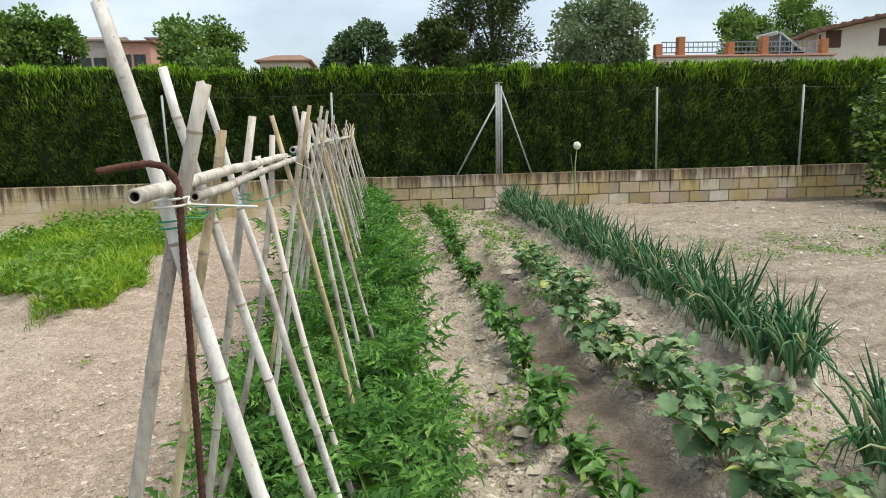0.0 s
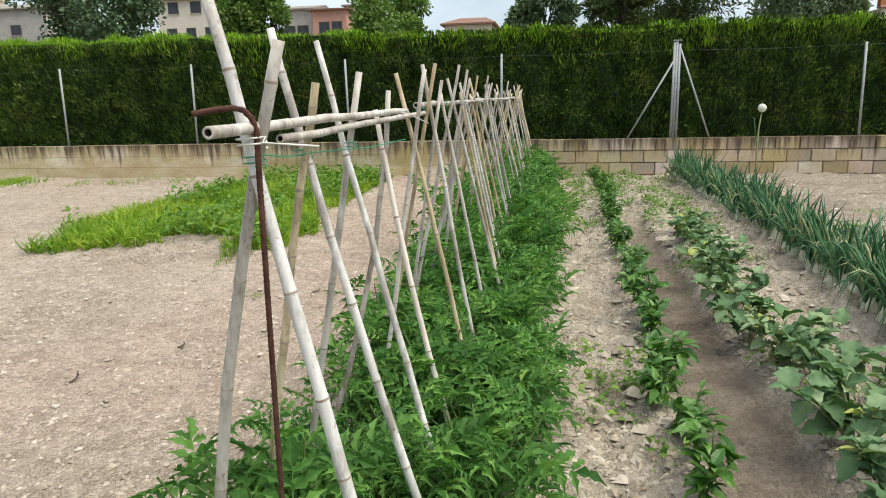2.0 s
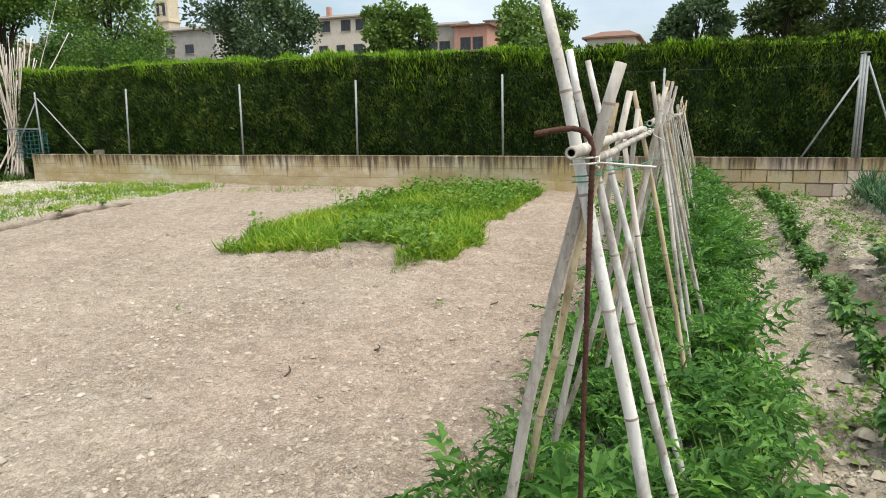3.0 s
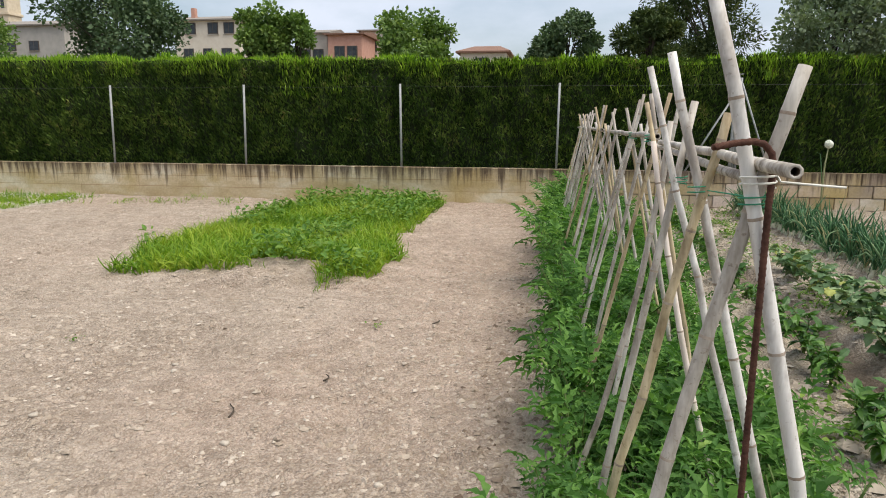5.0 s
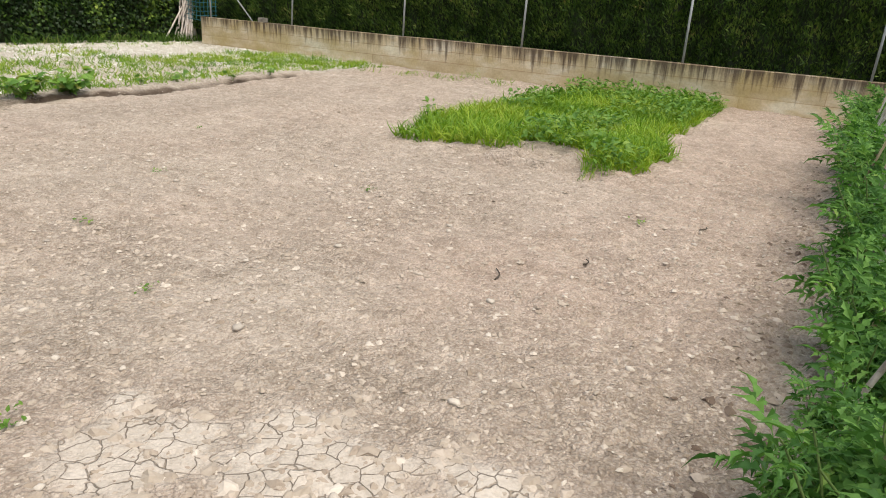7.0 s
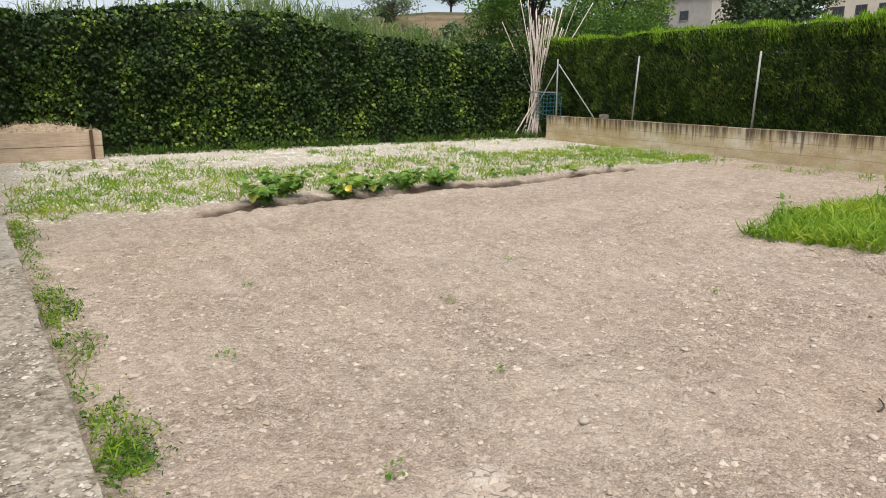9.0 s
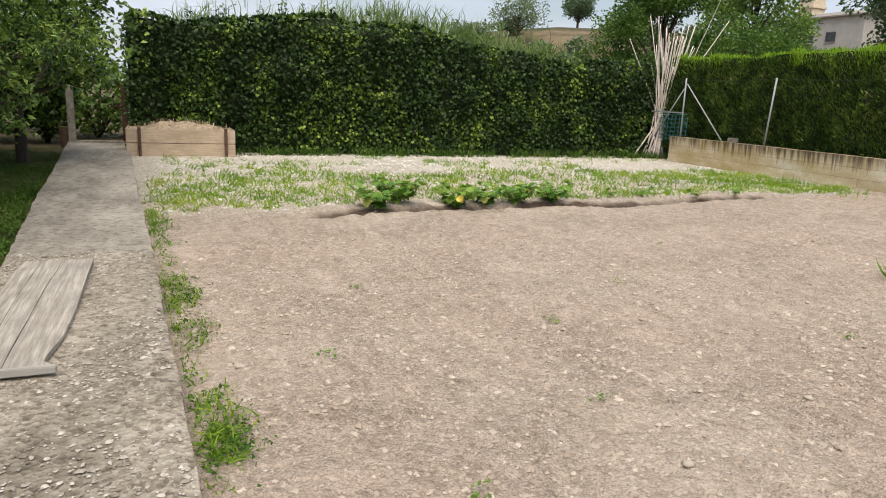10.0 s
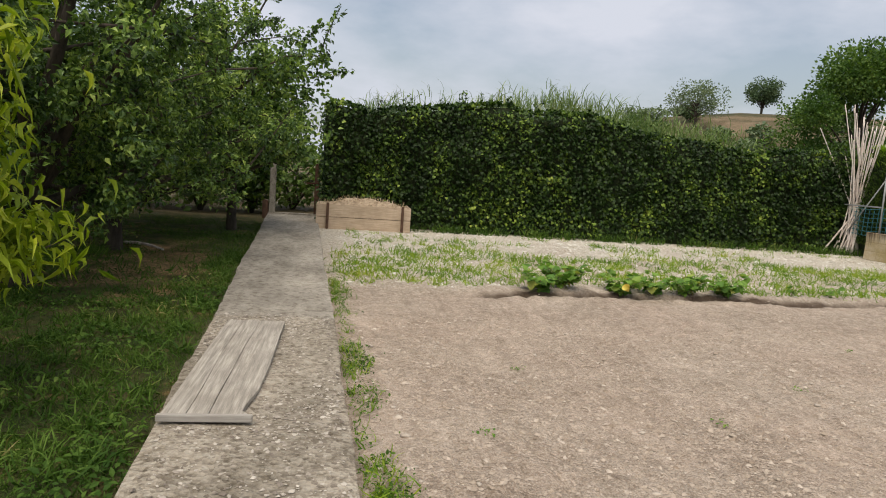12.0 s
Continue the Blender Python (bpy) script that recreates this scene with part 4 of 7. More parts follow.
def block_wall():
    wall = part("wall_north", box_bm(-17.25, WALL_Y0 + 0.04, -0.2, 12.0, WALL_Y1 - 0.012, WALL_TOP - 0.012), MORTAR)
    tagged(wall, "low stained concrete block wall under the fence", "wall", kind="structure")
    xs = np.arange(-17.3, -1.28, 0.2)
    zs = np.array([-0.2, 0.0, 0.215, 0.225, 0.43, 0.44, WALL_TOP - 0.008, WALL_TOP])
    gx, gz = np.meshgrid(xs, zs, indexing="ij")
    gy = WALL_Y0 - 0.008 + 0.006 * vnoise(gx, gz, 1.5, 1) + np.where((np.abs(gz - 0.22) < 0.007) | (np.abs(gz - 0.435) < 0.007), 0.016, 0.0)
    gy[:, -1] += 0.01
    gz = gz + 0.008 * vnoise(gx, gz * 0, 1.0, 3) * (gz > 0.6)
    front = np.stack([gx, gy, gz], -1)
    back = front[:, -1:].copy()
    back[..., 1] = WALL_Y1
    low = back.copy()
    low[..., 2] = -0.2
    g = np.concatenate([front, back, low], 1)
    n, m_ = g.shape[:2]
    i, j = np.meshgrid(np.arange(n - 1), np.arange(m_ - 1), indexing="ij")
    f = np.stack([i * m_ + j, (i + 1) * m_ + j, (i + 1) * m_ + j + 1, i * m_ + j + 1], -1).reshape(-1, 4).tolist() + [[k for k in range(m_)][::-1]]
    me = bpy.data.meshes.new("render_coat")
    me.from_pydata(g.reshape(-1, 3).tolist(), [], f)
    mesh_part("render_coat", me, RENDER_COAT, wall, "ochre render coat with dark run-down stains")
    L, Hh = 0.4, 0.215
    shapes = {}
    for w in (L, L / 2):
        for s in range(3):
            bm = box_bm(-w / 2 + 0.005, -0.1, -Hh / 2 + 0.005, w / 2 - 0.005, 0.1, Hh / 2 - 0.005, 0.008)
            rr = np.random.default_rng(40 + s)
            for v in bm.verts:
                v.co += Vector(rr.normal(size=3) * 0.002)
            me = bpy.data.meshes.new("block")
            bm.to_mesh(me)
            bm.free()
            me.materials.append(BLOCK)
            shapes[w, s] = me
    r = np.random.default_rng(9)
    for c in range(3):
        x = -1.3
        z = WALL_TOP - Hh * (c + 0.5)
        first = c % 2 == 1
        while x < 11.9:
            w = L / 2 if first else L
            first = False
            ob = new("block", shapes[w, int(r.integers(3))])
            ob.parent = wall
            ob.location = (x + w / 2, (WALL_Y0 + WALL_Y1) / 2 + r.normal() * 0.004, z)
            ob.rotation_euler = (0, 0, r.normal() * 0.004)
            x += w


def steel_fence():
    fence = empty("wire_fence", (1.0, 12.48, WALL_TOP))
    tagged(fence, "galvanised steel post and wire fence on the block wall", "fence")
    o = np.array([1.0, 12.48, WALL_TOP])

    def bar(name, a, b_, rad, mat=GALV, n=8):
        tube(name, np.array([a, b_]) - o, rad, mat, fence, sides=n)
    xs = [-17.0, -14.17, -10.94, -8.09, -4.95, -2.05, 4.05, 6.95, 9.95]
    r = np.random.default_rng(2)
    for x in xs:
        bar("post", (x + r.normal() * 0.01, 12.46, WALL_TOP - 0.05), (x + r.normal() * 0.025, 12.46 + r.normal() * 0.02, 2.2), 0.021)
    for dx, top in ((-0.045, 2.30), (0.0, 2.33), (0.05, 2.27)):
        bar("post", (1.0 + dx, 12.46, WALL_TOP - 0.05), (1.0 + dx * 0.9, 12.46, top), 0.022)
    part("post_cap", box_bm(-0.07, -0.05, 1.655, 0.075, 0.01, 1.672, 0.003), GALV, fence)
    for a, b_ in (((0.21, 12.45, WALL_TOP), (0.95, 12.45, 1.98)), ((1.61, 12.45, WALL_TOP), (1.06, 12.45, 2.18)), ((-15.5, 12.45, WALL_TOP + 0.01), (-16.95, 12.45, 2.05)), ((-18.1, 12.5, 0.62), (-17.04, 12.46, 1.95))):
        bar("brace", a, b_, 0.016)
    for z in (2.16,):
        pts = []
        stops = sorted(xs + [1.0])
        for a, b_ in zip(stops, stops[1:]):
            for k in (0, 0.5):
                pts.append((a + (b_ - a) * k, 12.44, z - 0.02 * (k > 0)))
        pts.append((stops[-1], 12.44, z))
        tube("wire", np.array(pts) - o, 0.0014, WIRE, fence, sides=4)
    part("rail", box_bm(-19.3, -0.02, 0.62, -18.0, 0.01, 0.655, 0.006), GALV, fence)


block_wall()
steel_fence()
tagged(part("concrete_block", box_bm(-15.27, 12.4, WALL_TOP, -15.06, 12.56, WALL_TOP + 0.11, 0.012), CONCRETE_SMOOTH), "small grey concrete block lying on the wall", "block")


def green_netting():
    """A slack net of blue-green cords beside the corner post."""
    ps = []
    for k in range(9):
        x = -18.2 + k * 0.15
        ps.append(tube_arrays([(x, 12.62, 0.55), (x + 0.03, 12.6, 0.95), (x + 0.02, 12.62, 1.3 - 0.05 * (k % 3))], 0.008, 4))
    for k in range(7):
        z = 0.6 + k * 0.11
        ps.append(tube_arrays([(-18.25, 12.62, z), (-17.6, 12.6, z - 0.04), (-16.95, 12.62, z + 0.01)], 0.007, 4))
    v, f = join_arrays(ps)
    tagged(mesh_part("plastic_netting", raw_mesh("plastic_netting", v, f), NET_BLUE), "blue-green plastic netting beside the corner fence post", "netting")


green_netting()

# ---- clipped cypress hedge ----


def hedge():
    hd = empty("cypress_hedge", (-2.5, 13.3, 0))
    tagged(hd, "tall clipped cypress hedge with bright new growth on top", "hedge")
    x0, x1 = -18.2, 14.0
    o = np.array([-2.5, 13.3, 0])
    r = np.random.default_rng(21)

    def front(x, z):
        return 12.83 + 0.10 * vnoise(x, z * 0.4, 1.1, 0) + 0.10 * vnoise(x, z * 0.35, 3.6, 1) + 0.055 * vnoise(x, z * 0.45, 6.5, 5) + 0.10 * step(1.2, 2.7, z) * 0.6

    def top(x):
        return 2.62 + 0.05 * vnoise(x, x * 0, 0.7, 2) + 0.04 * vnoise(x, x * 0, 2.6, 3) + 0.018 * np.clip(-x - 2, 0, 8)
    xs = np.arange(x0, x1, 0.11)
    rows = []
    for k, z in enumerate(np.linspace(0, 1, 15)):
        zz = 0.02 + z * (top(xs) - 0.06)
        rows.append(np.stack([xs, front(xs, zz) + 0.05 + 0.03 * r.random(len(xs)), zz], -1))
    for d in (0.3, 0.8, 1.15):
        rows.append(np.stack([xs, front(xs, top(xs)) + d, top(xs) - 0.06 + 0.04 * r.random(len(xs))], -1))
    rows.append(np.stack([xs, front(xs, xs * 0) + 1.2, xs * 0], -1))
    g = np.stack(rows, 0)
    n, m_ = g.shape[:2]
    i, j = np.meshgrid(np.arange(n - 1), np.arange(m_ - 1), indexing="ij")
    f = np.stack([i * m_ + j, i * m_ + j + 1, (i + 1) * m_ + j + 1, (i + 1) * m_ + j], -1).reshape(-1, 4)
    # dark sheet that paints the shade seen between the sprays
    mesh_part("inner_growth", raw_mesh("inner_growth", g.reshape(-1, 3) - o, f), HEDGE_SHADE, hd, "near-black sheet standing in for the shade inside the hedge")
    n = 135000
    x, z = r.uniform(x0, x1, n), r.uniform(0.3, 2.66, n)
    keep = r.random(n) < 0.9 + 0.35 * vnoise(x, z * 0.3, 4.5, 4)
    x, z = x[keep], z[keep]
    z = np.minimum(z, top(x))
    n = len(x)
    at = np.stack([x, front(x, z) + r.normal(size=n) * 0.025 + 0.03, z], -1)
    d = np.stack([r.normal(size=n) * 0.5, -0.55 - 0.4 * r.random(n), 1.0 + 0.4 * r.normal(size=n)], -1)
    v, f = scatter(DIAMOND_V, DIAMOND_F, at - o, d, r.uniform(0.06, 0.14, n), r.uniform(-1.2, 1.2, n), 0.42)
    mesh_part("sprays", raw_mesh("sprays", v, f), CYPRESS, hd, "dark green scaly sprays")
    n = 54000
    x = r.uniform(x0, x1, n)
    dep = r.random(n) ** 1.6 * 1.0
    zt = top(x)
    low = r.random(n) ** 2.0 * (0.3 + 0.55 * np.clip(vnoise(x, x * 0, 1.6, 4), 0, 1)) * (dep < 0.3)
    at = np.stack([x, front(x, zt) + dep - 0.02 - 0.04 * (low > 0.02), zt - 0.05 - low], -1)
    lump = 0.55 + 0.65 * np.clip(vnoise(x, dep, 3.4, 5), -0.6, 1)
    d = np.stack([r.normal(size=n) * 0.28, -0.18 + 0.3 * r.normal(size=n), np.ones(n)], -1)
    v, f = scatter(DIAMOND_V, DIAMOND_F, at - o, d, r.uniform(0.08, 0.24, n) * lump, r.uniform(-1.5, 1.5, n), 0.2)
    mesh_part("new_growth", raw_mesh("new_growth", v, f), CYPRESS_NEW, hd, "bright yellow-green feathery tips")


hedge()

# ---- vine-covered fence ----


def vine_fence():
    vf = empty("vine_fence", (-18.6, 6.0, 0))
    tagged(vf, "fence wholly covered with glossy dark green vine leaves", "vine fence")
    o = np.array([-18.6, 6.0, 0])
    r = np.random.default_rng(31)
    y0, y1 = -1.05, 13.0

    def top(y):
        return 2.62 + 0.16 * vnoise(y, y * 0, 0.45, 1) + 0.17 * vnoise(y, y * 0, 1.3, 2) + 0.2 * np.exp(-((y - 4.0) / 2.5) ** 2) + 0.12 - 0.26 * step(3.5, 12, y)

    def front(y, z):
        return -18.45 + 0.12 * vnoise(y, z, 0.8, 3) + 0.07 * vnoise(y, z, 2.2, 4) - 0.1 * step(1.8, 2.7, z) + 0.12 * (1 - step(0.0, 0.9, z))
    ys = np.arange(y0, y1, 0.2)
    rows = [np.stack([front(ys, t * top(ys)) - 0.12, ys, t * top(ys) - 0.05], -1) for t in np.linspace(0, 1, 10)]
    rows.append(np.stack([ys * 0 - 19.0, ys, top(ys) - 0.1], -1))
    rows.append(np.stack([ys * 0 - 19.0, ys, ys * 0], -1))
    g = np.stack(rows, 0)
    n, m_ = g.shape[:2]
    i, j = np.meshgrid(np.arange(n - 1), np.arange(m_ - 1), indexing="ij")
    f = np.stack([i * m_ + j, i * m_ + j + 1, (i + 1) * m_ + j + 1, (i + 1) * m_ + j], -1).reshape(-1, 4)
    # dark sheet that paints the shade seen between the vine leaves
    mesh_part("inner_growth", raw_mesh("inner_growth", g.reshape(-1, 3) - o, f), HEDGE_SHADE, vf, "near-black sheet standing in for the shade behind the vine leaves")
    n = 26000
    y, z = r.uniform(y0 - 0.1, y1 + 0.1, n), r.uniform(0.12, 3.0, n)
    k = z < top(y) + 0.08 * r.normal(size=n)
    y, z = y[k], z[k]
    n = len(y)
    at = np.stack([front(y, z) + r.normal(size=n) * 0.09 + 0.01, y, z], -1)
    d = np.stack([0.5 + 0.5 * r.random(n), 0.6 * r.normal(size=n), -0.85 + 0.45 * r.normal(size=n)], -1)
    v, f = scatter(HEART_V, HEART_F, at - o, d, r.uniform(0.055, 0.095, n), r.normal(size=n) * 0.9)
    n = 2600
    y = r.uniform(y0, y1, n)
    at = np.stack([-18.55 - 0.4 * r.random(n), y, top(y) - 0.02 + 0.1 * r.random(n)], -1)
    top_s = scatter(HEART_V, HEART_F, at - o, unit_dirs(n, r, 0.4), r.uniform(0.06, 0.12, n), r.normal(size=n))
    v, f = join_arrays([(v, f), top_s])
    mesh_part("leaves", raw_mesh("leaves", v, f), VINE, vf)
    # loose shoots over the top
    for q in range(26):
        y = r.uniform(y0 + 0.2, y1 - 0.2)
        h = r.uniform(0.12, 0.35)
        p = np.array([[-18.7, y, float(top(y)) - 0.1], [-18.65, y + r.normal() * 0.05, float(top(y)) + h * 0.6], [-18.6, y + r.normal() * 0.12, float(top(y)) + h]])
        pv, pf = tube_arrays(p - o, 0.006, 4)
        at = np.repeat(p, 5, 0)[3:] + r.normal(size=(12, 3)) * 0.03
        lv, lf = scatter(HEART_V, HEART_F, at - o, unit_dirs(12, r), r.uniform(0.05, 0.09, 12))
        tri = np.concatenate([pf[:, [0, 1, 2]], pf[:, [0, 2, 3]]])
        v, f = join_arrays([(pv, tri), (lv, lf)])
        mesh_part("shoot", raw_mesh("shoot", v, f), VINE, vf)


vine_fence()


def blades(name, x, y, height, material, label, seed, lean=0.45, wide=1.0, z=None, parent=None, kind="stuff", category="grass"):
    r = np.random.default_rng(seed)
    n = len(x)
    at = np.stack([x, y, (ground_z(x, y) if z is None else z) - 0.01], -1)
    d = np.stack([r.normal(size=n) * lean, r.normal(size=n) * lean, np.ones(n)], -1)
    v, f = scatter(BLADE_V * (1, 1, 3.2), BLADE_F, at, d, height, r.uniform(-3.1, 3.1, n), wide)
    ob = mesh_part(name, raw_mesh(name, v, f), material, parent)
    return tagged(ob, label, category, kind=kind)


def tuft_points(x, y, spread, per, r):
    x, y = np.repeat(x, per), np.repeat(y, per)
    return x + r.normal(size=len(x)) * spread, y + r.normal(size=len(x)) * spread


def ground_leaves(name, x, y, zup, size, material, label, seed, template=None, category="weeds"):
    r = np.random.default_rng(seed)
    n = len(x)
    tv, tf = template or (LEAF_V, LEAF_F)
    at = np.stack([x, y, ground_z(x, y) + zup], -1)
    d = np.stack([r.normal(size=n), r.normal(size=n), 0.25 + 0.4 * r.normal(size=n)], -1)
    v, f = scatter(tv, tf, at, d, size, r.normal(size=n) * 0.4)
    return tagged(mesh_part(name, raw_mesh(name, v, f), material), label, category, kind="stuff")


def grass_patch():
    r = np.random.default_rng(51)
    n = 52000
    x, y = r.uniform(-7.3, -3.6, n), r.uniform(5.2, 12.3, n)
    wob = 0.13 * vnoise(x, y, 3.3, 2)
    k = inside(x + wob, y + wob, PATCH) & (r.random(n) < 0.7 + 0.6 * vnoise(x, y, 1.7, 3)) & ~(((x + 4.85) / 0.6) ** 2 + ((y - 6.1) / 0.25) ** 2 < 1)
    x, y = x[k], y[k]
    h = np.clip(0.16 + 0.07 * vnoise(x, y, 1.2, 4) + 0.04 * r.normal(size=len(x)), 0.05, 0.34)
    blades("grass_patch", x, y, h, GRASS, "patch of lush bright green grass in the bare field", 52, 0.5, 1.15)
    n = 9000
    x, y = r.uniform(-7.3, -3.6, n), r.uniform(5.4, 12.3, n)
    k = inside(x, y, PATCH) & (vnoise(x, y, 1.4, 5) + 0.35 * step(9.5, 11.5, y) > -0.02)
    x, y = x[k], y[k]
    ground_leaves("broadleaf_weeds", x, y, r.uniform(0.06, 0.27, len(x)), r.uniform(0.05, 0.11, len(x)), WEED, "broad-leaved weeds among the grass", 53)


grass_patch()


def green_here(x, y, r):
    """Outside the dry patch under the pear trees."""
    return (((x + 11.4) / 2.4) ** 2 + ((y + 3.1) / 0.85) ** 2 > r.uniform(0.6, 1.4, len(x))) | (r.random(len(x)) < 0.14)


def lawn():
    r = np.random.default_rng(61)
    n = 95000
    x = -2.0 - 16.5 * r.random(n) ** 1.35
    y = path_left(x) - 0.02 - 5.5 * r.random(n) ** 1.2
    k = r.random(n) < 0.5 + 1.0 * vnoise(x, y, 0.9, 1) + 0.9 * vnoise(x, y, 2.6, 2)
    k &= green_here(x, y, r)
    x, y = x[k], y[k]
    blades("lawn_grass", x, y, r.uniform(0.03, 0.1, len(x)), LAWN, "dark green unmown lawn grass under the fruit trees", 62, 0.9, 0.95)
    tx = r.uniform(-13, -3.5, 520)
    ty = path_left(tx) - 0.05 - 2.8 * r.random(520)
    gx, gy = tuft_points(tx, ty, 0.07, 40, r)
    k = (gy < path_left(gx) - 0.02) & green_here(gx, gy, r)
    blades("lawn_tufts", gx[k], gy[k], r.uniform(0.06, 0.16, k.sum()), LAWN, "long grass tufts in the lawn", 63, 0.9, 1.3)
    n = 15000
    x = -3.0 - 12 * r.random(n) ** 1.3
    y = path_left(x) - 0.03 - 4.0 * r.random(n) ** 1.2
    k = (vnoise(x, y, 1.6, 3) + 0.5 * vnoise(x, y, 5, 4) > 0.05) & green_here(x, y, r)
    ground_leaves("lawn_clover", x[k], y[k], r.uniform(0.02, 0.09, k.sum()), r.uniform(0.03, 0.06, k.sum()), LAWN, "clover and low weeds in the lawn", 64)


lawn()


def path_side_weeds():
    r = np.random.default_rng(71)
    tx = np.concatenate([r.uniform(-12, -3.0, 40), r.uniform(-5.6, -4.9, 20), r.uniform(-7.8, -6.6, 14), r.uniform(-11.0, -9.6, 12)])
    ty = path_right(tx) + 0.06 + 0.15 * r.random(len(tx)) ** 1.4
    gx, gy = tuft_points(tx, ty, 0.045, 17, r)
    k = gy > path_right(gx) + 0.03
    blades("path_side_grass", gx[k], gy[k], r.uniform(0.04, 0.11, k.sum()), GRASS, "short grass tufts along the path edge", 72, 0.8, 1.3)
    gx, gy = tuft_points(tx, ty, 0.07, 18, r)
    k = gy > path_right(gx) + 0.03
    ground_leaves("path_side_weeds", gx[k], gy[k], r.uniform(0.01, 0.06, k.sum()), r.uniform(0.015, 0.035, k.sum()), LAWN, "low weeds along the path edge", 73)


path_side_weeds()


def strip_weeds():
    r = np.random.default_rng(81)
    n = 3400
    tx, ty = r.uniform(-17.6, -10.9, n), r.uniform(-0.6, 12.2, n)
    k = (tx < strip_edge(ty) - 0.3) & (ty > path_right(tx) + 0.15) & (r.random(n) < 0.8 * (1 - 0.9 * step(-13.6, -15.4, tx)) + 0.5 * vnoise(tx, ty, 0.8, 2))
    gx, gy = tuft_points(tx[k], ty[k], 0.07, 12, r)
    blades("strip_grass", gx, gy, r.uniform(0.045, 0.14, len(gx)), GRASS, "sparse green grass on the gravelly strip", 82, 0.8, 1.7)
    n = 110
    ty = r.uniform(-0.8, 12.9, n)
    gx, gy = tuft_points(-18.1 + 0.25 * r.random(n), ty, 0.1, 22, r)
    blades("fence_foot_grass", gx, gy, r.uniform(0.08, 0.26, len(gx)), LAWN, "taller grass at the foot of the vine fence", 83, 0.5, 1.2)
    tx, ty = r.uniform(-15, -8, 26), r.uniform(10.8, 12.2, 26)
    gx, gy = tuft_points(tx, ty, 0.12, 30, r)
    blades("wall_foot_grass", gx, gy, r.uniform(0.05, 0.16, len(gx)), GRASS, "green tufts near the foot of the wall", 84, 0.7, 1.3)
    px = np.array([-4.97, -3.3, -6.2, -5.3, -7.3, -4.4, -6.9, -8.2, -5.9])
    py = np.array([1.57, 4.4, 2.0, 3.8, 0.9, 0.6, 3.1, 4.6, 0.35])
    gx, gy = tuft_points(px, py, 0.03, 16, r)
    ground_leaves("field_seedlings", gx, gy, r.uniform(0.01, 0.03, len(gx)), r.uniform(0.015, 0.035, len(gx)), WEED, "tiny seedlings in the bare field", 85)


strip_weeds()

# ---- cane trellis ----


def cane_mesh(p0, p1, r0, r1, seed, bend=0.0018, sag=(0, 0)):
    """A dry cane from foot to tip in its own space: swollen nodes, small kinks and hollow cut ends."""
    r = np.random.default_rng(seed)
    p0, p1 = np.array(p0, float), np.array(p1, float)
    ln = np.linalg.norm(p1 - p0)
    stops = [0.0]
    while stops[-1] < ln:
        stops.append(stops[-1] + r.uniform(0.17, 0.27))
    stops[-1] = ln
    if len(stops) > 2 and stops[-1] - stops[-2] < 0.05:
        stops.pop(-2)
    ax = (p1 - p0) / ln
    s1 = np.cross(ax, (0.3, 0.5, 0.8))
    s1 /= np.linalg.norm(s1)
    s2 = np.cross(ax, s1)
    rings, rad, node = [], [], []
    for k, s in enumerate(stops):
        off = (s1 * r.normal() + s2 * r.normal()) * bend * (0 < k < len(stops) - 1)
        rr = r0 + (r1 - r0) * s / ln
        c = ax * s + off + np.array([*sag, 0.0]) * 4 * (s / ln) * (1 - s / ln)
        if 0 < k < len(stops) - 1:
            for ds, mul in ((-0.010, 1.0), (-0.003, 1.08), (0.003, 1.07), (0.011, 0.98)):
                rings.append(c + ax * ds)
                rad.append(rr * mul)
                node.append(int(ds == -0.003 or ds == 0.003))
        else:
            rings.append(c)
            rad.append(rr)
            node.append(0)
    sides = 9
    v, f = tube_arrays(np.array(rings), np.array(rad), sides)
    n = len(rings)
    verts, faces = v.tolist(), f.tolist()
    mats = [1 if node[i // sides] and node[min(i // sides + 1, n - 1)] else 0 for i in range(len(faces))]
    for end, c, a in ((0, rings[0], ax), (n - 1, rings[-1], -ax)):
        ring = [end * sides + k for k in range(sides)]
        base = len(verts)
        for mul, deep in ((0.58, 0.0), (0.5, 0.03)):
            for k in ring:
                verts.append((np.array(v[k]) * mul + np.array(c) * (1 - mul) + a * deep).tolist())
        for lvl in range(2):
            src = ring if lvl == 0 else [base + k for k in range(sides)]
            dst = [base + lvl * sides + k for k in range(sides)]
            for k in range(sides):
                q = [src[k], dst[k], dst[(k + 1) % sides], src[(k + 1) % sides]]
                faces.append(q if end == 0 else q[::-1])
                mats.append(0 if lvl == 0 else 2)
        q = [base + sides + k for k in range(sides)]
        faces.append(q)
        mats.append(2)
    me = bpy.data.meshes.new("cane")
    me.from_pydata(verts, [], faces)
    me.polygons.foreach_set("material_index", mats)
    me.polygons.foreach_set("use_smooth", [True] * len(faces))
    return me


def add_cane(name, p0, p1, r0, r1, seed, parent, skin=None, label="", sag=(0, 0)):
    me = cane_mesh(p0, p1, r0, r1, seed, sag=sag)
    for m in (skin or CANE, CANE_NODE, HOLLOW_SHADE):
        me.materials.append(m)
    ob = new(name, me)
    ob.parent = parent
    ob.location = Vector(p0) - parent.location
    if label:
        ob["label"] = label
    return ob


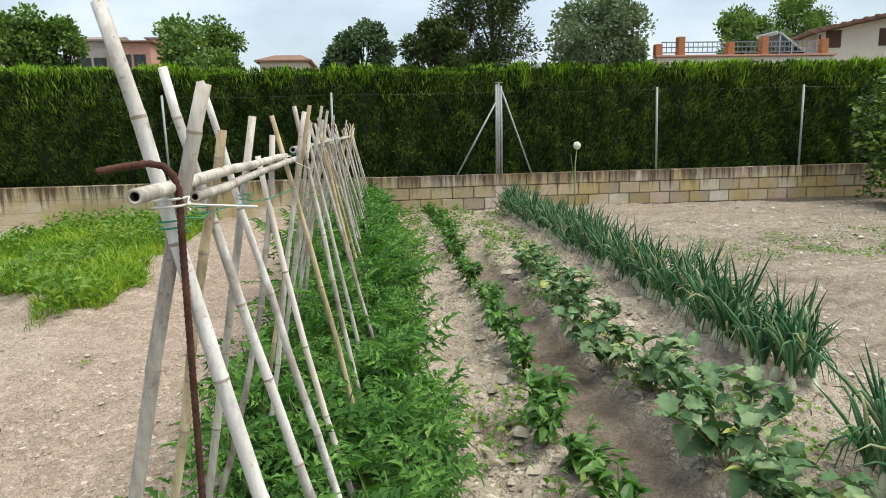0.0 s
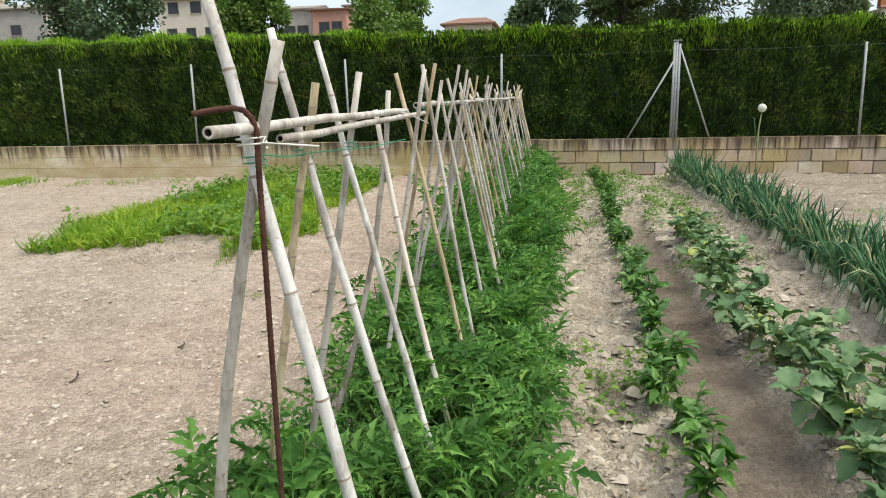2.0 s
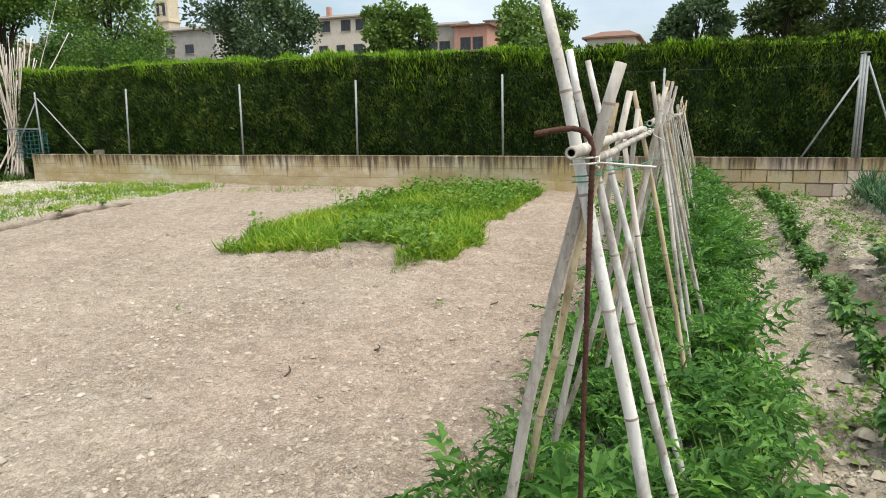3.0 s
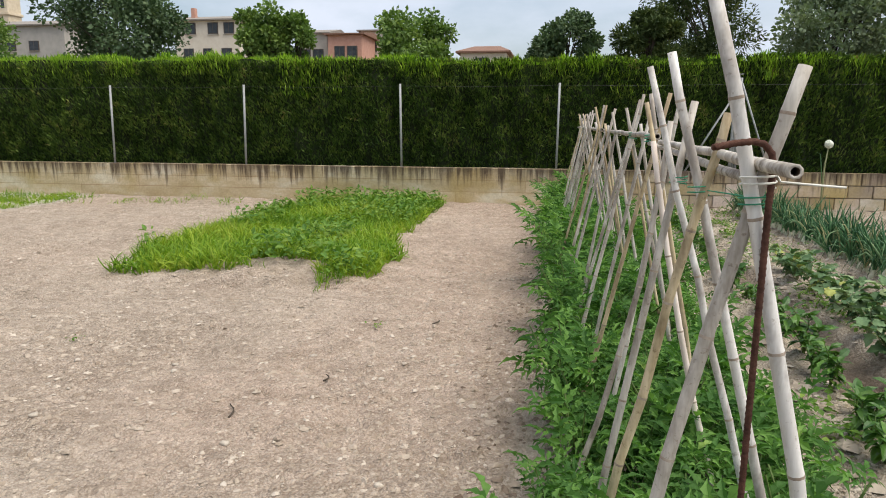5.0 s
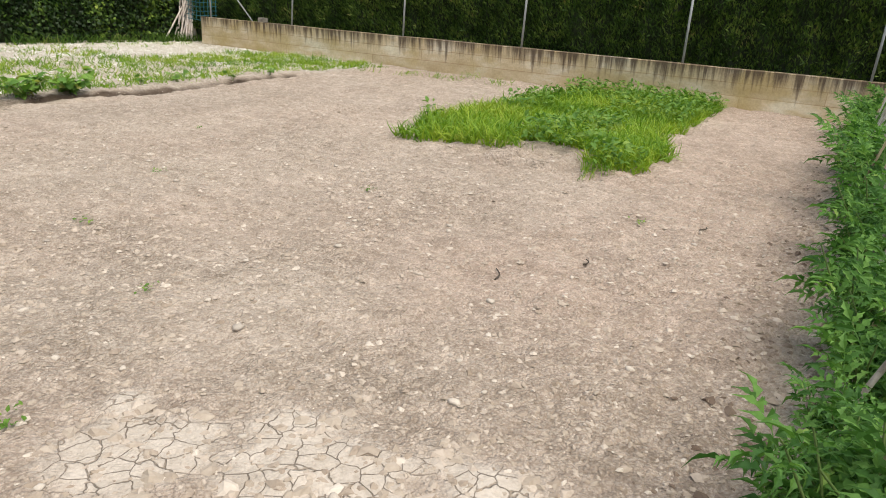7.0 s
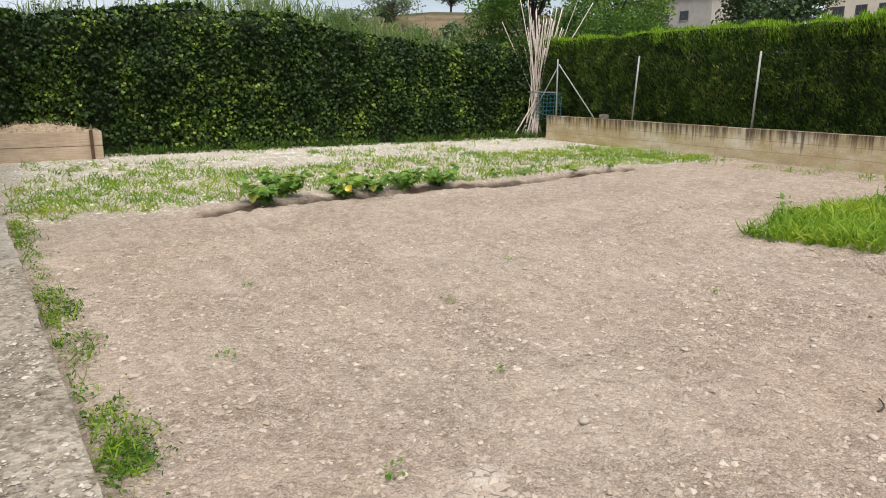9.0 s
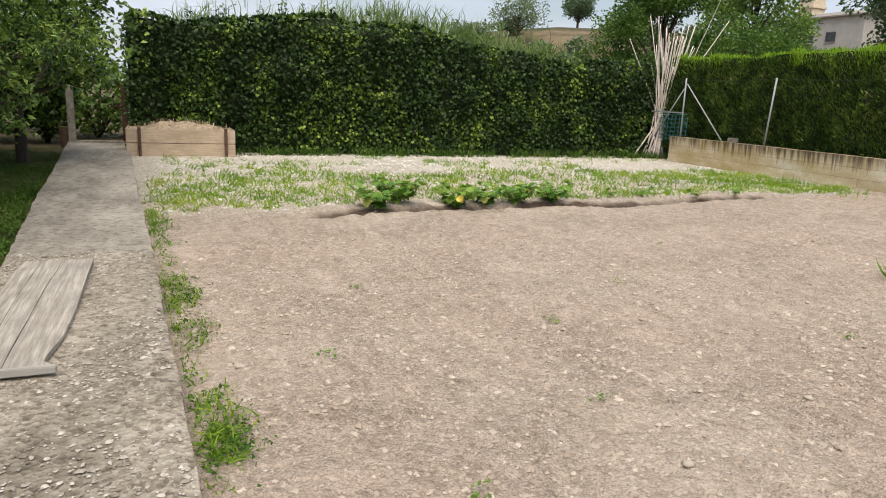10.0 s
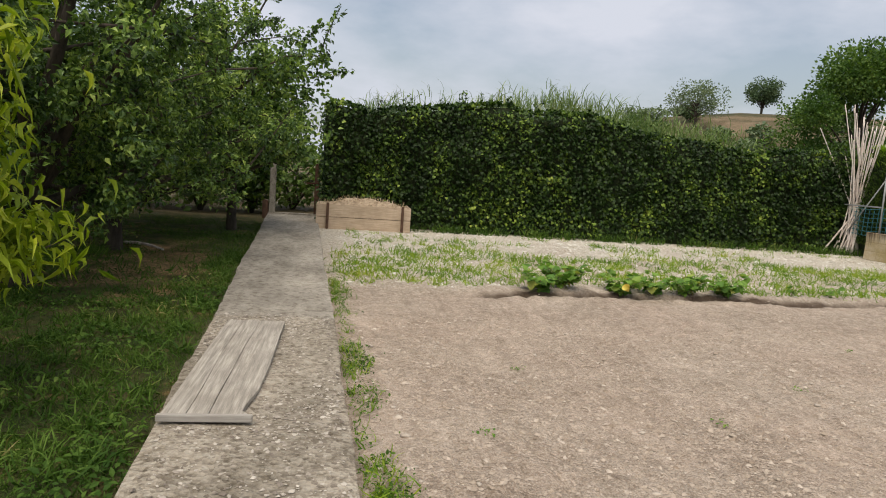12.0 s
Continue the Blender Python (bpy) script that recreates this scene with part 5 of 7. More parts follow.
def ring_tie(name, centre, rad, thick, material, parent, turns_n=2, tail=None):
    """Twine wound round canes, with a loose tail."""
    o = np.array(parent.location)
    t = np.linspace(0, 2 * np.pi * turns_n, 14 * turns_n)
    pts = np.stack([np.cos(t) * rad[0], np.sin(t) * rad[1], np.linspace(-0.006, 0.006, len(t)) * turns_n], -1) + np.array(centre)
    if tail is not None:
        pts = np.concatenate([pts, np.array(tail)])
    return tube(name, pts - o, thick, material, parent, sides=5)


def trellis():
    tr = empty("cane_trellis", (-1.7, 1.06, 0))
    tagged(tr, "long tomato trellis of dry giant canes tied crosswise", "trellis")
    r = np.random.default_rng(91)
    # the first crossed canes, then pairs at even steps
    lead = [(-1.43, 1.113, -1.731, 1.08, 0.011, -0.026, 1.735, 0.0172, 0.0125, CANE_WHITE), (-1.948, 1.11, -1.683, 1.087, -0.031, -0.009, 1.602, 0.015, 0.0125, CANE),
            (-1.376, 1.477, -1.756, 1.443, -0.003, -0.027, 1.662, 0.0135, 0.0105, CANE_WHITE), (-1.983, 1.513, -1.703, 1.417, -0.014, -0.017, 1.526, 0.0128, 0.0105, CANE_YELLOW),
            (-1.364, 1.678, -1.759, 1.785, -0.005, -0.007, 1.657, 0.0125, 0.009, CANE_WHITE), (-1.959, 1.74, -1.705, 1.808, -0.001, 0.001, 1.563, 0.0125, 0.0105, CANE),
            (-1.412, 2.086, -1.741, 2.194, -0.023, 0.006, 1.443, 0.012, 0.0095, CANE_PINK), (-2.034, 2.101, -1.692, 2.191, 0.056, 0.022, 1.51, 0.0115, 0.0095, CANE),
            (-1.41, 2.501, -1.699, 2.51, 0.014, 0.002, 1.58, 0.0115, 0.009, CANE_YELLOW), (-1.868, 2.456, -1.631, 2.485, 0.0, -0.004, 1.592, 0.011, 0.0085, CANE)]
    for k, (fx, fy, hx, hy, sx, sy, z1, ra, rb, skin) in enumerate(lead):
        u = z1 / 1.45
        tip = (fx + (hx - fx) * u + 4 * sx * u * (1 - u), fy + (hy - fy) * u + 4 * sy * u * (1 - u), z1)
        sag = (np.array([fx + hx, fy + hy]) / 2 + (sx, sy)) - (np.array([fx, fy]) + (np.array(tip[:2]) - (fx, fy)) * 0.725 / z1)
        add_cane("cane", (fx, fy, 0.0), tip, ra, rb, 300 + k, tr, skin, sag=sag)
    y, k = 2.78, 0
    while y < 11.9:
        w = r.uniform(0.27, 0.34)
        cx = -1.69 + 0.02 * r.normal() + 0.03 * math.sin(y * 0.7)
        for side in (1, -1):
            foot = (cx + side * w + 0.03 * r.normal(), y + 0.10 * r.normal(), 0.0)
            z1 = r.uniform(1.44, 1.66)
            slope = (foot[0] - cx) / 1.4
            tip = (cx - slope * (z1 - 1.4) + side * 0.01, y + 0.05 * r.normal() + 0.04 * side, z1)
            add_cane("cane", foot, tip, r.uniform(0.0095, 0.013), r.uniform(0.007, 0.0095), 400 + k, tr, CANE_YELLOW if r.random() < 0.22 else CANE)
            k += 1
        y += r.uniform(0.29, 0.4)
    # level poles lashed in the forks
    poles = [((-1.705, 0.89, 1.432), (-1.68, 2.45, 1.432), 0.0122, 0.0105), ((-1.70, 1.2, 1.402), (-1.66, 2.9, 1.415), 0.0105, 0.010), ((-1.67, 2.6, 1.45), (-1.70, 5.6, 1.44), 0.014, 0.011),
             ((-1.72, 5.2, 1.45), (-1.67, 8.6, 1.43), 0.014, 0.011), ((-1.69, 8.3, 1.44), (-1.70, 11.95, 1.42), 0.014, 0.011)]
    for k, (a, b_, ra, rb) in enumerate(poles):
        add_cane("pole", a, b_, ra, rb, 600 + k, tr, CANE, "horizontal dry cane pole")
    # twine
    ring_tie("tie", (-1.707, 1.07, 1.403), (0.03, 0.028), 0.0022, TWINE_WHITE, tr, 2, [(-1.675, 1.05, 1.403), (-1.63, 1.06, 1.399), (-1.563, 1.065, 1.394)])
    ring_tie("tie", (-1.71, 1.082, 1.365), (0.024, 0.022), 0.0016, TWINE_GREEN, tr, 2, [(-1.69, 1.2, 1.362), (-1.72, 1.42, 1.352), (-1.69, 1.6, 1.346), (-1.655, 1.8, 1.338), (-1.61, 2.1, 1.342)])
    ring_tie("tie", (-1.735, 1.43, 1.352), (0.024, 0.024), 0.0016, TWINE_GREEN, tr, 2)
    ring_tie("tie", (-1.72, 1.79, 1.345), (0.024, 0.024), 0.0016, TWINE_GREEN, tr, 2)
    ring_tie("tie", (-1.67, 2.3, 1.425), (0.022, 0.022), 0.0018, TWINE_WHITE, tr, 2, [(-1.64, 2.4, 1.41), (-1.6, 2.5, 1.38)])
    for y in (2.75, 3.4, 4.3, 5.3, 6.6, 7.7, 8.5, 9.8):
        ring_tie("tie", (-1.68, y, 1.44), (0.022, 0.022), 0.0016, TWINE_GREEN if y < 4 else TWINE_WHITE, tr, 3)


trellis()


def steel_rod():
    """Ribbed reinforcing bar, bent over at the top."""
    line = [(-1.70, 1.035, -0.05), (-1.695, 1.045, 0.7), (-1.69, 1.055, 1.36), (-1.688, 1.055, 1.425), (-1.694, 1.05, 1.452), (-1.708, 1.046, 1.468), (-1.728, 1.04, 1.473), (-1.76, 1.03, 1.470), (-1.80, 1.012, 1.463)]
    pts = []
    for a, b_ in zip(line, line[1:]):
        a, b_ = np.array(a), np.array(b_)
        n = max(2, int(np.linalg.norm(b_ - a) / 0.004))
        pts += [a + (b_ - a) * k / n for k in range(n)]
    pts.append(np.array(line[-1]))
    rad = 0.0058 + 0.0009 * (np.arange(len(pts)) % 3 == 0)
    ob = tube("steel_rod", np.array(pts) - np.array([-1.7, 1.035, 0]), rad, RUST, sides=8)
    ob.location = (-1.7, 1.035, 0)
    tagged(ob, "rusty ribbed steel rod bent over at the top", "rod")


steel_rod()

# ---- vegetables ----


def stems(parent, lines, rad, material):
    ps = []
    for p in lines:
        ps.append(tube_arrays(p, np.linspace(rad, rad * 0.5, len(p)), 5))
    v, f = join_arrays(ps)
    return mesh_part("stem", raw_mesh("stem", v, f, True), material, parent)


STEM_GREEN = plain_material("green_stem", (0.07, 0.12, 0.03), (0.16, 0.22, 0.06), 20, 0.6)
STEM_PALE = plain_material("pale_stem", (0.2, 0.22, 0.1), (0.34, 0.34, 0.18), 20, 0.6)


def plant(name, seed, n_stem, height, spread, leaf, n_leaf, size, material, stem_mat, label, category, droop=0.1, lowest=0.1, fruit=None):
    """A leafy plant at the origin: several stems, leaves all along them."""
    r = np.random.default_rng(seed)
    pl = empty(name)
    tagged(pl, label, category)
    lines = []
    for k in range(n_stem):
        a = 6.283 * k / n_stem + r.normal() * 0.4
        s = spread * r.uniform(0.35, 1.0)
        h = height * r.uniform(0.65, 1.05)
        t = np.linspace(0, 1, 5)[:, None]
        lines.append(np.concatenate([np.cos(a) * s * t ** 1.3, np.sin(a) * s * t ** 1.3, h * t ** 0.85], 1) + np.concatenate([r.normal(size=(5, 2)) * 0.012, np.zeros((5, 1))], 1) * t)
    stems(pl, lines, 0.006, stem_mat)
    at, d = [], []
    for k in range(n_leaf):
        ln = lines[k % n_stem]
        u = lowest + (1 - lowest) * r.random() ** 0.8
        i = min(int(u * 4), 3)
        p = ln[i] + (ln[i + 1] - ln[i]) * (u * 4 - i)
        a = r.uniform(0, 6.283)
        at.append(p)
        d.append((np.cos(a), np.sin(a), 0.35 + 0.45 * r.normal() - droop + 0.5 * (u > 0.85)))
    v, f = scatter(leaf[0], leaf[1], np.array(at), np.array(d), r.uniform(size[0], size[1], n_leaf), r.normal(size=n_leaf) * 0.35)
    mesh_part("leaves", raw_mesh("leaves", v, f, len(leaf[0]) > 30 and len(leaf[0]) < 50), material, pl)
    if fruit:
        for k in range(fruit[0]):
            ln = lines[int(r.integers(n_stem))]
            bm = bmesh.new()
            bmesh.ops.create_icosphere(bm, subdivisions=2, radius=fruit[1])
            ob = part("fruit", bm, fruit[2], pl, "green unripe tomato", True)
            ob.location = ln[2] + np.array([0.03, 0.02, -0.04])
    return pl


def set_row(kinds, spots, group, seed, size=(0.85, 1.15), tilt=4.0):
    """Stand copies of the given plants at the spots."""
    r = np.random.default_rng(seed)
    used = set()
    for k, (x, y) in enumerate(spots):
        ob = kinds[k % len(kinds)]
        s = r.uniform(*size)
        m = pose(x, y, float(ground_z(x, y)) - 0.01, r.normal() * tilt, r.normal() * tilt, r.uniform(0, 360)) @ Matrix.Diagonal((s, s, s, 1))
        if ob.name in used:
            ob = copy_thing(ob, m)
        else:
            used.add(ob.name)
            ob.matrix_basis = m
        ob["group"] = group


def vegetables():
    r = np.random.default_rng(111)
    green_fruit = plain_material("unripe_tomato", (0.2, 0.32, 0.1), (0.34, 0.44, 0.18), 10, 0.3)
    tom = [plant("tomato_plant", 700 + k, 7, 0.44, 0.24, (COMPOUND_V, COMPOUND_F), 74, (0.11, 0.23), TOMATO, STEM_GREEN, "bushy green tomato plant under the cane trellis", "tomato plant", 0.25, 0.15, (2, 0.022, green_fruit) if k < 2 else None) for k in range(5)]
    tom_far = [plant("tomato_plant", 708 + k, 6, 0.46, 0.25, (COMPOUND_V, COMPOUND_F), 44, (0.15, 0.25), TOMATO, STEM_GREEN, "bushy green tomato plant under the cane trellis", "tomato plant", 0.25, 0.15) for k in range(3)]
    spots = []
    y = 0.98
    while y < 12.2:
        for x in (-1.9, -1.6, -1.28):
            spots.append((x + 0.05 * r.normal() + 0.06 * (y < 1.3) + 0.03 * (y < 3.4) * (x < -1.8), y + 0.08 * r.normal()))
        y += 0.33
    spots += [(-1.9, 1.03), (-1.93, 1.3), (-1.72, 0.92)]
    set_row(tom, [p for p in spots if p[1] < 5.5], "tomato row", 112, (0.85, 1.15))
    set_row(tom_far, [p for p in spots if p[1] >= 5.5], "tomato row", 119, (0.85, 1.15))
    pep = [plant("pepper_plant", 720 + k, 4, 0.30, 0.11, (LEAF_V * (0.85, 1, 1.2), LEAF_F), 75, (0.06, 0.115), PEPPER, STEM_GREEN, "young pepper plant with glossy green leaves", "pepper plant", 0.25, 0.2) for k in range(4)]
    spots = [(-0.57 + 0.022 * (y - 2) + 0.03 * r.normal(), y) for y in np.arange(1.75, 12.0, 0.27)]
    set_row(pep, spots, "pepper row", 113, (0.75, 1.2))
    egg = [plant("eggplant_bush", 740 + k, 7, 0.34, 0.27, (BROAD_V * (0.8, 1, 1.7), BROAD_F), 84, (0.06, 0.14), EGGPLANT, STEM_PALE, "eggplant bush with broad grey-green leaves", "eggplant", 0.2, 0.3) for k in range(4)]
    spots = [(0.05 + 0.035 * (y - 2) + 0.05 * r.normal(), y) for y in np.arange(1.6, 7.0, 0.43)]
    set_row(egg, spots, "eggplant row", 114, (0.75, 1.1))
    # weeds, dry litter and small tufts on the bed
    n = 380
    tx, ty = r.uniform(-1.05, 0.75, n), r.uniform(2.2, 12.2, n)
    k = (furrow_mask(tx, ty) < 0.2) & ((vnoise(tx, ty, 1.1, 3) > -0.15) | (ty > 9))
    gx, gy = tuft_points(tx[k], ty[k], 0.06, 26, r)
    ground_leaves("bed_weeds", gx, gy, r.uniform(0.01, 0.08, len(gx)), r.uniform(0.02, 0.06, len(gx)), WEED, "small weeds between the vegetable rows", 115)
    x, y = r.uniform(-1.0, 1.5, 7500), r.uniform(1.5, 12.2, 7500)
    k = (furrow_mask(x, y) < 0.3) & (r.random(7500) < 0.35 + 0.5 * step(0.2, 0.6, x) + 0.3 * step(6, 9, y))
    ground_leaves("dry_litter", x[k], y[k], 0.006, r.uniform(0.025, 0.07, k.sum()), STRAW, "dry curled leaves and straw on the bed", 116, (BLADE_V * (2.2, 1, 2), BLADE_F), "litter")
    x, y = r.uniform(1.6, 9, 3500), r.uniform(3, 12.2, 3500)
    ground_leaves("dry_litter", x, y, 0.006, r.uniform(0.04, 0.12, 3500), STRAW, "dry straw on the tilled plot", 117, (BLADE_V, BLADE_F), "litter")
    tx = r.uniform(1.8, 9.0, 150)
    ty = 7.2 + 0.1 * tx + 0.4 * r.normal(size=150)
    gx, gy = tuft_points(tx, ty, 0.08, 22, r)
    ground_leaves("plot_weeds", gx, gy, r.uniform(0.005, 0.05, len(gx)), r.uniform(0.02, 0.05, len(gx)), WEED, "thin line of low weeds on the tilled plot", 118)


vegetables()


def onion_kind(seed):
    r = np.random.default_rng(seed)
    on = empty("onion_plant")
    tagged(on, "onion with upright blue-green leaves and exposed white bulb", "onion plant")
    ps = []
    for k in range(int(r.integers(13, 18))):
        a, h = r.uniform(0, 6.283), r.uniform(0.3, 0.52)
        out = r.uniform(0.04, 0.26)
        t = np.linspace(0, 1, 6)[:, None]
        bend = r.uniform(0.05, 0.24) * (r.random() < 0.65)
        p = np.concatenate([np.cos(a) * out * t ** 1.6, np.sin(a) * out * t ** 1.6, 0.05 + h * t - bend * t ** 4 * 2], 1)
        ps.append(tube_arrays(p, np.array([0.007, 0.0105, 0.01, 0.008, 0.005, 0.0006]), 5))
    v, f = join_arrays(ps)
    mesh_part("leaves", raw_mesh("leaves", v, f, True), ONION, on)
    t = np.linspace(0, 1, 8)
    prof = np.array([0.014, 0.026, 0.031, 0.03, 0.023, 0.016, 0.013, 0.011])
    v, f = tube_arrays(np.stack([0 * t, 0 * t, -0.035 + 0.14 * t], -1), prof, 9)
    mesh_part("bulb", raw_mesh("bulb", v, f, True), ONION_BULB, on, "pale white onion bulb")
    return on


def onions():
    r = np.random.default_rng(131)
    kinds = [onion_kind(800 + k) for k in range(7)]
    spots = []
    for row in (0, 1):
        y = 1.72 + 0.05 * row
        while y < 11.7:
            x = 0.83 - 0.15 * (y < 2.6) + 0.15 * row + 0.19 * float(step(2.2, 6.5, y)) - 0.07 * float(step(8, 11.5, y))
            if not 2.4 < y < 3.12:
                spots.append((x + 0.03 * r.normal(), y))
            y += r.uniform(0.055, 0.1)
    set_row(kinds, spots, "onion row", 132, (0.8, 1.15), 8.0)
    fl = empty("flowering_onion", (2.16, 11.45, 0))
    tagged(fl, "single onion flower stalk with a round pale head", "flower")
    tube("stalk", [(0, 0, 0), (-0.015, 0, 0.5), (-0.01, 0, 0.85), (0.02, 0, 1.15)], [0.014, 0.016, 0.012, 0.008], STEM_PALE, fl)
    bm = bmesh.new()
    bmesh.ops.create_icosphere(bm, subdivisions=3, radius=0.065)
    for v in bm.verts:
        v.co *= 1 + 0.16 * math.sin(v.co.x * 190) * math.sin(v.co.y * 170) * math.sin(v.co.z * 180)
    head = part("flower_head", bm, UMBEL, fl, "round pale flower head")
    head.location = (0.02, 0, 1.18)
    tube("leaf", [(-0.02, 0, 0.55), (-0.09, 0.0, 1.02), (-0.15, 0.02, 1.06)], [0.008, 0.006, 0.001], ONION, fl, sides=5)


onions()


def squash():
    kinds = [plant("squash_plant", 760 + k, 11, 0.30, 0.46, (BROAD_V * (1.15, 1, 1.2), BROAD_F), 90, (0.08, 0.15), SQUASH, STEM_PALE, "young squash plant with large lobed leaves by the trench", "squash plant", 0.3, 0.12) for k in range(3)]
    spots = [(-10.6, 2.05), (-10.75, 2.4), (-10.75, 3.25), (-10.85, 3.75), (-10.8, 4.2), (-10.8, 4.75)]
    set_row(kinds, spots, "squash plants", 141, (0.8, 1.1))
    small = [plant("squash_seedling", 770, 4, 0.16, 0.14, (BROAD_V, BROAD_F), 10, (0.08, 0.13), SQUASH, STEM_PALE, "small squash seedling by the trench", "squash plant", 0.1, 0.5)]
    set_row(small, [(-10.95, 5.9), (-11.05, 6.6), (-10.95, 7.6), (-11.1, 8.6)], "squash seedlings", 142)
    bm = bmesh.new()
    bmesh.ops.create_cone(bm, segments=10, radius1=0.012, radius2=0.055, depth=0.09, cap_ends=False)
    ob = part("squash_flower", bm, plain_material("yellow_petal", (0.6, 0.48, 0.08), (0.76, 0.66, 0.2), 8, 0.6), None, "", True)
    ob.matrix_basis = pose(-10.5, 3.2, 0.14, 40, 30, 0)
    tagged(ob, "yellow squash blossom among the leaves", "flower")


squash()


def fallen_twigs():
    r = np.random.default_rng(151)
    for k, (x, y, ln, a) in enumerate([(-3.69, 2.88, 0.17, 1.9), (-2.9, 4.6, 0.12, 1.2), (-13.2, -3.6, 1.0, 0.9), (-3.35, 3.4, 0.1, 1.6)]):
        t = np.linspace(0, 1, 6)
        p = np.stack([ln * (t - 0.5) * math.cos(a) + 0.02 * np.sin(4 * t), ln * (t - 0.5) * math.sin(a), 0.012 + 0.05 * ln * np.sin(3 * t)], -1)
        ob = tube("twig", p, np.linspace(0.006, 0.003, 6) * (5 if ln > 0.5 else 1), BARK if k != 2 else CANE, sides=6)
        ob.location = (x, y, float(ground_z(x, y)))
        tagged(ob, "dark dry twig lying on the soil" if k != 2 else "pale dry branch lying on the lawn", "twig")


fallen_twigs()


def big_stones():
    r = np.random.default_rng(161)
    shapes = []
    for k in range(4):
        bm = bmesh.new()
        bmesh.ops.create_icosphere(bm, subdivisions=2, radius=1)
        for v in bm.verts:
            p = v.co.copy()
            v.co *= 1 + 0.45 * noise.noise(p * 1.6 + Vector((k * 7, 0, 0))) + 0.12 * noise.noise(p * 5)
            v.co.z *= 0.42
            v.co.y *= 0.8
        me = bpy.data.meshes.new("stone")
        bm.to_mesh(me)
        bm.free()
        me.polygons.foreach_set("use_smooth", [True] * len(me.polygons))
        me.materials.append(plain_material("pale_stone", (0.46, 0.38, 0.3), (0.66, 0.59, 0.51), 25, 0.95, vary=0.3))
        shapes.append(me)
    spots = [(-4.31, 1.545, 0.03), (-6.05, 1.4, 0.022), (-8.35, 2.5, 0.025), (-4.67, 1.9, 0.02), (-4.9, 2.15, 0.018)]
    spots += [(r.uniform(-8, -2.6), r.uniform(-0.1, 4.5), r.uniform(0.012, 0.026)) for k in range(70)]
    spots += [(x, float(path_right(x)) + r.uniform(0.1, 0.35), r.uniform(0.015, 0.03)) for x in r.uniform(-8, -3.5, 22)]
    for k, (x, y, s) in enumerate(spots):
        if y < path_right(x) + 0.08:
            continue
        ob = new("stone", shapes[k % 4])
        ob.matrix_basis = pose(x, y, float(ground_z(x, y)) + 0.1 * s, 0, 0, r.uniform(0, 360)) @ Matrix.Diagonal((s, s, s, 1))
        tagged(ob, "pale rounded stone on the bare soil", "stone", "loose stones")


big_stones()

# ---- compost box and cane bundle ----


def compost_box():
    cb = empty("compost_box", (-17.45, 0.0, 0))
    tagged(cb, "wooden board compost box heaped with dry debris", "compost box")
    for z0, z1 in ((0.0, 0.27), (0.278, 0.56)):
        part("board", box_bm(-0.04, -1.12, z0, 0.0, 0.99, z1, 0.006), wood_material("box_board", (0.42, 0.31, 0.21), (0.68, 0.55, 0.42), (22, 1.2, 22)), cb)
        part("board", box_bm(-1.2, -1.12, z0, -0.042, -1.08, z1, 0.006), BOARD_TAN, cb)
        part("board", box_bm(-1.2, 0.95, z0, -0.042, 0.99, z1, 0.006), BOARD_TAN, cb)
    for y in (-0.87, 0.80):
        part("stake", box_bm(0.002, y - 0.03, -0.1, 0.05, y + 0.03, 0.59, 0.005), POST_BROWN, cb, "dark brown stake")
    xs, ys = np.linspace(-1.19, -0.045, 26), np.linspace(-1.07, 0.94, 44)
    gx, gy = np.meshgrid(xs, ys, indexing="ij")
    gz = 0.54 + 0.13 * np.exp(-(((gx + 0.6) / 0.42) ** 4) - ((gy + 0.05) / 0.66) ** 4) + 0.03 * vnoise(gx, gy, 4, 1) * (gx < -0.2) + 0.03 * vnoise(gx, gy, 12, 2) * (gx < -0.15)
    i, j = np.meshgrid(np.arange(25), np.arange(43), indexing="ij")
    f = np.stack([i * 44 + j, (i + 1) * 44 + j, (i + 1) * 44 + j + 1, i * 44 + j + 1], -1).reshape(-1, 4)
    mesh_part("compost", raw_mesh("compost", np.stack([gx, gy, gz], -1).reshape(-1, 3), f, True), COMPOST, cb, "brown heap of compost")
    r = np.random.default_rng(171)
    n = 700
    x, y = r.uniform(-1.15, -0.03, n), r.uniform(-1.0, 0.9, n)
    z = 0.55 + 0.13 * np.exp(-(((x + 0.6) / 0.42) ** 4) - ((y + 0.05) / 0.66) ** 4)
    v, f = scatter(BLADE_V * (1.5, 1, 2), BLADE_F, np.stack([x, y, z + 0.01], -1), unit_dirs(n, r, 0.2), r.uniform(0.05, 0.14, n))
    tagged(mesh_part("debris", raw_mesh("debris", v, f), STRAW, cb), "dry stalks and leaves", kind="stuff")


compost_box()


